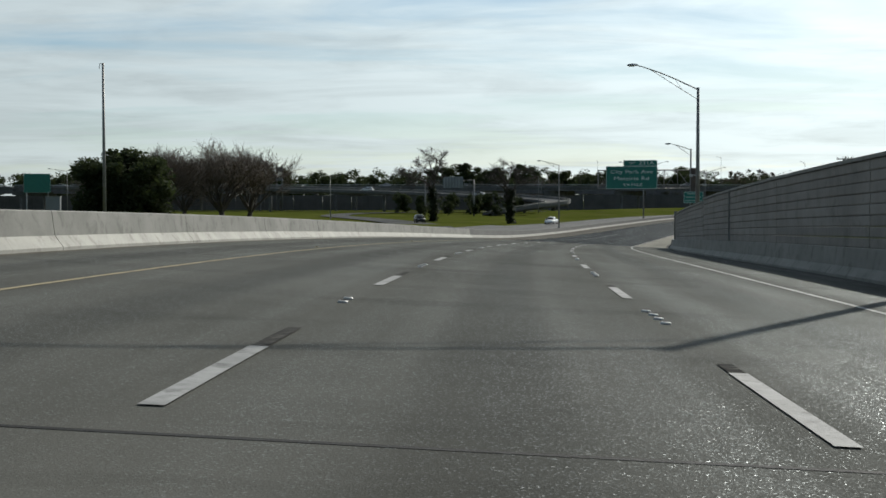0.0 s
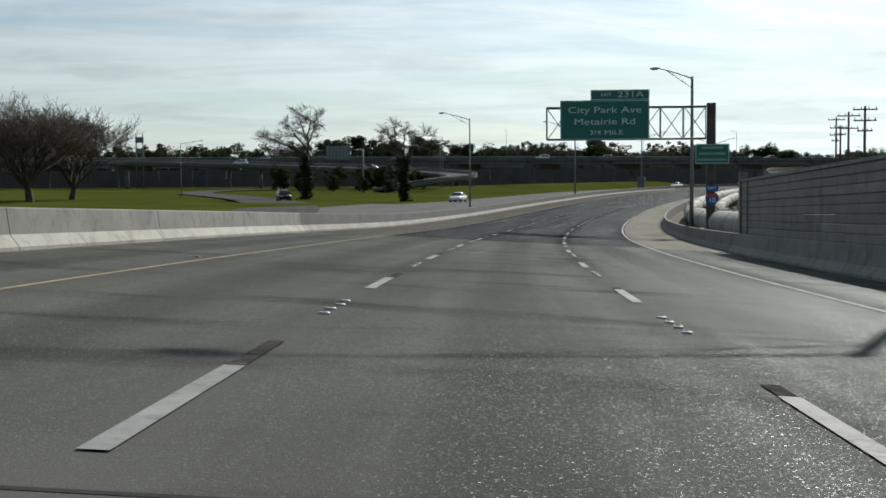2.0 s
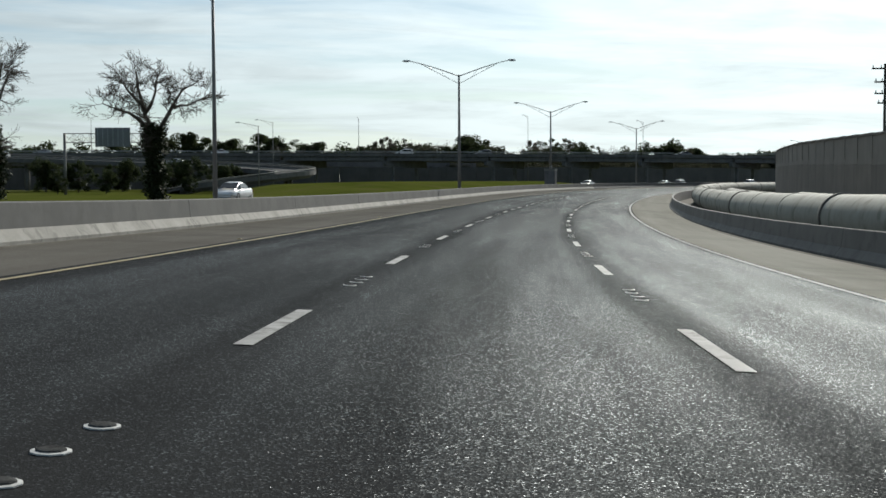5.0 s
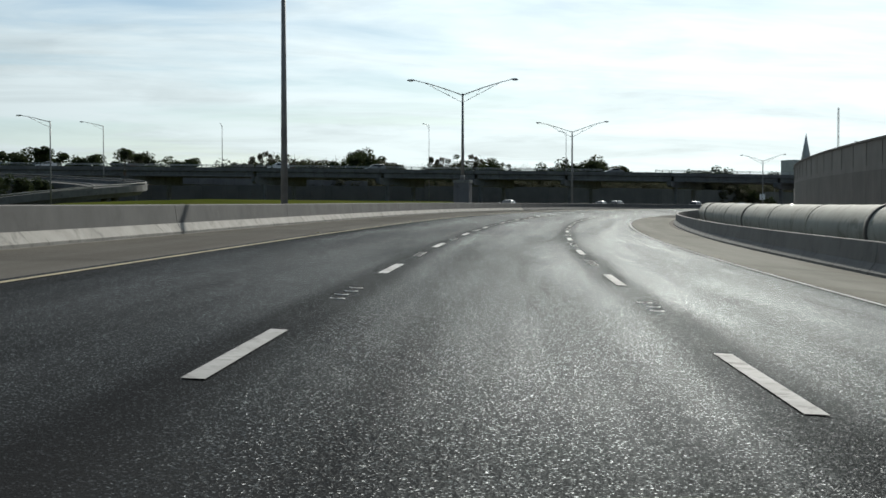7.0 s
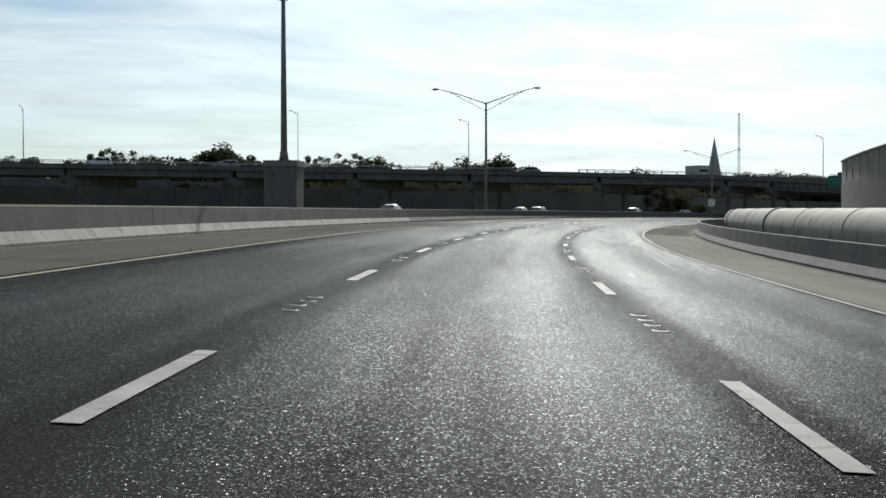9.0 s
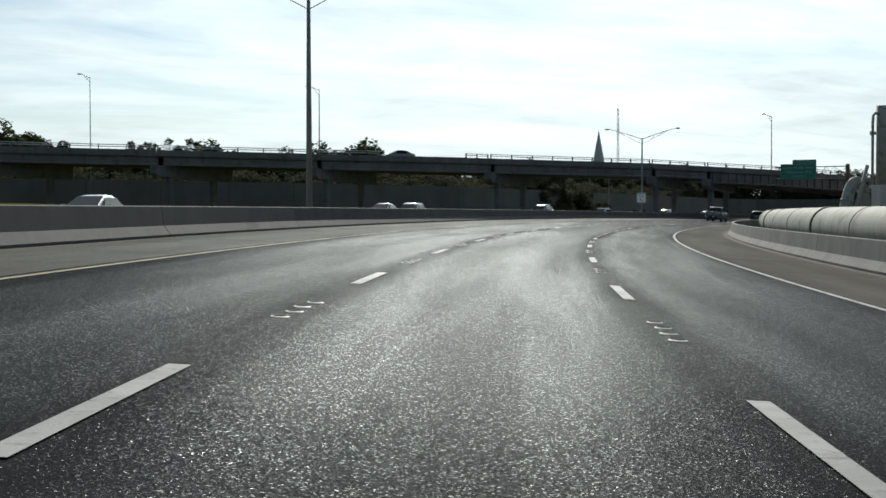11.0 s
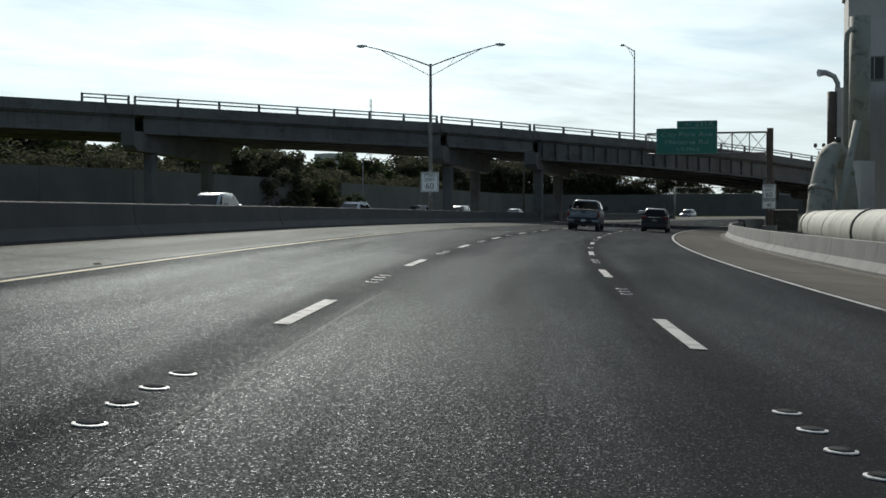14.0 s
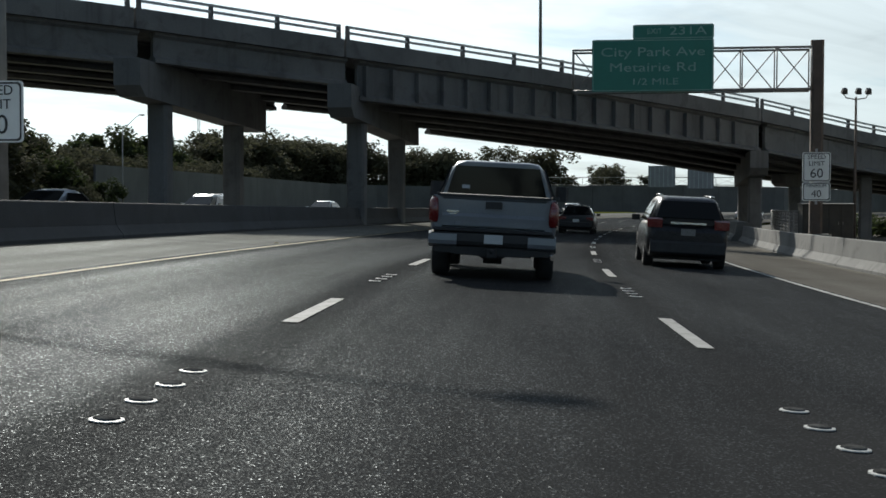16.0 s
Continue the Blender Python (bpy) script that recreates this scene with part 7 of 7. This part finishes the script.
for x, y, k in ((205, 606, 1.12), (210, 601, 1.16), (216, 607, 1.2), (221, 617, 1.12), (200, 598, 1.1)):
    plant(at(x, y, -4.0, x * 13) @ Matrix.Scale(k, 4), EVER[3 if x % 2 else 1], "tall ragged tree behind the sound wall", ("trunk", "crown"), "tree", "trees behind the wall")

# undergrowth behind the sound wall
verts, faces = [], []
for i in range(240):
    u = 60 + 252 * i / 239
    x = u + rng_.uniform(-2, 2)
    y = float(np.interp(x, [60, 104, 140, 180, 212, 236, 262, 320], [549, 552, 560, 577, 601, 622, 643, 692])) + rng_.uniform(2, 9)
    h = rng_.uniform(7.5, 10.5)
    cs = [(x + rng_.gauss(0, 1.2), y + rng_.gauss(0, 1.2), -4 + h * rng_.uniform(0.3, 0.95), 1.5) for _ in range(8)]
    v, f = leaf_cloud(rng_, cs, 520, 0.24)
    k = len(verts)
    verts += v
    faces += [tuple(q_ + k for q_ in fc) for fc in f]
brush = new("undergrowth", mesh_from("undergrowth", verts, faces, M_LEAF2))
tagged(brush, "thick brown-green undergrowth rising over the sound wall", "brush", kind="stuff")

# single crowns that rise above the flyover's rail
BIG = leafy(81, 26.4, 8.6, 90, 24000, 0.42, M_LEAF, 0.5, 0.08)
for x, y, k in ((34, 752, 1.12), (0, 764, 1.16), (-16, 770, 1.10), (14, 772, 1.06), (52, 735, 0.94), (66, 640, 0.72), (82, 650, 0.66)):
    plant(at(x, y, -4.0, x * 9) @ Matrix.Scale(k, 4), BIG, "big dark round-headed evergreen tree behind the flyover", ("trunk", "crown"), "tree", "round-headed trees")
PINE = leafy(85, 24.4, 6.4, 26, 7000, 0.34, M_LEAF, 0.42, 0.52)
plant(at(112, 675, -4.0), PINE, "open-crowned pine tree standing out behind the flyover", ("trunk", "crown"))

# dark scrub inside the loop ramp
for x, y, k in ((2, 432, 0.55), (8, 440, 0.62), (-6, 444, 0.6), (14, 434, 0.5), (-14, 436, 0.55), (16, 446, 0.5), (-22, 448, 0.62), (4, 450, 0.58), (2, 403, 0.30), (-6, 408, 0.36), (9, 401, 0.26), (-14, 404, 0.30)):
    plant(at(x, y, -3.5, x * 31) @ Matrix.Scale(k, 4), EVER[3], "dark leafy scrub tree inside the loop ramp", ("trunk", "crown"), "tree", "scrub in the loop")

# far woods: one mass of crowns
verts, faces = [], []
for i in range(270):
    x = -300 + 3.4 * i + rng_.uniform(-5, 5)
    y = 790 + max(0, x - 150) * 0.45 + rng_.uniform(0, 150)
    h = rng_.uniform(20.0, 27.0) * (1.0 if x < 150 else 0.80)
    rad = h * rng_.uniform(0.24, 0.36)
    cs = []
    for _ in range(26):
        a, rr = rng_.uniform(0, 6.28), rad * rng_.random() ** 0.5
        cs.append((x + rr * math.cos(a), y + rr * math.sin(a), -4 + h * (0.40 + 0.54 * rng_.random() * (1 - 0.3 * (rr / rad) ** 2)), rad * rng_.uniform(0.25, 0.45)))
    v, f = leaf_cloud(rng_, cs, 1500, 0.62)
    k = len(verts)
    verts += v
    faces += [tuple(q_ + k for q_ in fc) for fc in f]
wood = new("far_woods", mesh_from("far_woods", verts, faces, M_LEAF))
tagged(wood, "long dark belt of evergreen woods behind the flyover", "woods", kind="stuff")
# the belt goes on along the wall to the right
verts, faces = [], []
for i in range(84):
    u = 300 + 106 * i / 83
    x = u + rng_.uniform(-2, 2)
    y = float(np.interp(u, [300, 335, 360, 380, 396, 406], [684, 712, 722, 716, 694, 668])) + rng_.uniform(0, 16)
    x += rng_.uniform(0, 14) if u > 372 else 0.0
    h = rng_.uniform(15.0, 19.0) if u < 396 else rng_.uniform(9, 14)
    cs = [(x + rng_.gauss(0, 2.2), y + rng_.gauss(0, 2.2), -4 + h * rng_.uniform(0.05, 0.92), h * 0.14) for _ in range(34)]
    v, f = leaf_cloud(rng_, cs, 2600, 0.40)
    k = len(verts)
    verts += v
    faces += [tuple(q_ + k for q_ in fc) for fc in f]
wood = new("roadside_woods", mesh_from("roadside_woods", verts, faces, M_LEAF2))
tagged(wood, "dense olive-dark tree belt along the sound wall", "woods", kind="stuff")
verts, faces = [], []
for i in range(70):
    x, y = 330 + 11 * i + rng_.uniform(-6, 6), 560 + 4.5 * i + rng_.uniform(-30, 60)
    s_, l_ = near_road(x, y)
    if -40 < l_ < 30:
        continue
    h = rng_.uniform(8, 14)
    cs = [(x + rng_.gauss(0, 2.4), y + rng_.gauss(0, 2.4), -4 + h * rng_.uniform(0.25, 0.9), h * 0.2) for _ in range(10)]
    v, f = leaf_cloud(rng_, cs, 420, 0.5)
    k = len(verts)
    verts += v
    faces += [tuple(q_ + k for q_ in fc) for fc in f]
wood = new("far_thicket", mesh_from("far_thicket", verts, faces, M_LEAF2))
tagged(wood, "low dark thicket along the horizon past the flyover", "woods", kind="stuff")

# brush and a wire fence beside the road under the flyover
verts, faces = [], []
for i in range(46):
    s_ = 612 + 2.4 * i + rng_.uniform(-1, 1)
    p = P(s_, rng_.uniform(16, 34), 0)
    h = rng_.uniform(1.0, 1.9)
    cs = [(p.x + rng_.gauss(0, 1.3), p.y + rng_.gauss(0, 1.3), p.z - 0.9 + h * rng_.uniform(0.0, 0.9), 0.7) for _ in range(9)]
    v, f = leaf_cloud(rng_, cs, 420, 0.17)
    k = len(verts)
    verts += v
    faces += [tuple(q_ + k for q_ in fc) for fc in f]
brush = new("roadside_brush", mesh_from("roadside_brush", verts, faces, M_LEAF))
tagged(brush, "dark tangled brush in the shade under the flyover", "brush", kind="stuff")
fence = thing("wire_fence", Matrix(), "rusty wire mesh fence on thin steel posts", "fence")
for i in range(24):
    bm = bmesh.new()
    tube(bm, P(576 + 3.0 * i, 12.0, -1.2), P(576 + 3.0 * i, 12.0, 1.75), 0.035, n=6)
    part("post", bm, M_POLE, fence)
for up_ in (1.70, 0.35):
    bm = bmesh.new()
    pipe_path(bm, [P(576 + 3.0 * i, 12.0, up_) for i in range(24)], 0.022, 5)
    part("rail", bm, M_POLE, fence)
bm = bmesh.new()
for i in range(230):
    s_ = 576 + 0.3 * i
    tube(bm, P(s_, 12.0, 0.35), P(s_ + 1.0, 12.0, 1.68), 0.006, n=3, caps=False)
    tube(bm, P(s_ + 1.0, 12.0, 0.35), P(s_, 12.0, 1.68), 0.006, n=3, caps=False)
part("wire_mesh", bm, M_POLE, fence)

# dark enclosure behind the barrier, beside the gantry's column
root = thing("utility_enclosure", at(216.0, 503.25, -3.85, -42), "dark weathered steel utility enclosure behind the barrier", "cabinet")
bm = bmesh.new()
box(bm, (0, 0.45, 1.06), (2.5, 0.86, 1.88), bevel=0.03)
part("body", bm, M_ENCLOSURE, root)
bm = bmesh.new()
box(bm, (0, 0.45, 0.02), (2.6, 0.96, 0.24), bevel=0.03)
part("plinth", bm, M_BRIDGE, root, "rough concrete plinth")
bm = bmesh.new()
prism(bm, [(-0.06, 2.0), (-0.06, 2.04), (0.45, 2.08), (0.96, 2.04), (0.96, 2.0)], 'x', -1.31, 1.31)
part("lid", fix(bm), M_ENCLOSURE, root)
for i in range(4):
    bm = bmesh.new()
    box(bm, (-0.915 + 0.61 * i, 0.01, 1.06), (0.58, 0.03, 1.70), bevel=0.01)
    dr = part("door", bm, M_ENCLOSURE, root)
    bm = bmesh.new()
    box(bm, (-0.915 + 0.61 * i + (0.2 if i % 2 == 0 else -0.2), -0.015, 1.1), (0.03, 0.03, 0.16), bevel=0.006)
    part("handle", bm, M_POLE, dr)
    for j in range(5):
        bm = bmesh.new()
        box(bm, (-0.915 + 0.61 * i, -0.008, 1.62 + 0.05 * j), (0.36, 0.014, 0.02))
        part("louvre", bm, M_ENCLOSURE, dr)

# dry vines and rubbish on the pipes
for i, (s_, lat, up_, n) in enumerate(((176, 14.0, 1.75, 60), (181, 15.6, 1.7, 70), (170, 16.2, 1.6, 50), (203, 13.6, 1.5, 40), (152, 13.1, 1.0, 40))):
    bm = bmesh.new()
    for _ in range(n):
        p = P(s_ + rng_.gauss(0, 1.6), lat + rng_.gauss(0, 0.7), up_ - 0.25)
        for _ in range(4):
            q_ = p + Vector((rng_.gauss(0, 0.28), rng_.gauss(0, 0.28), rng_.uniform(-0.12, 0.30)))
            tube(bm, p, q_, 0.014, 0.010, 3, False)
            p = q_
    tagged(obj("dry_vine", bm, M_RUST), "tangle of dry reddish vines on the drainage pipes", "vine", "dry vines")
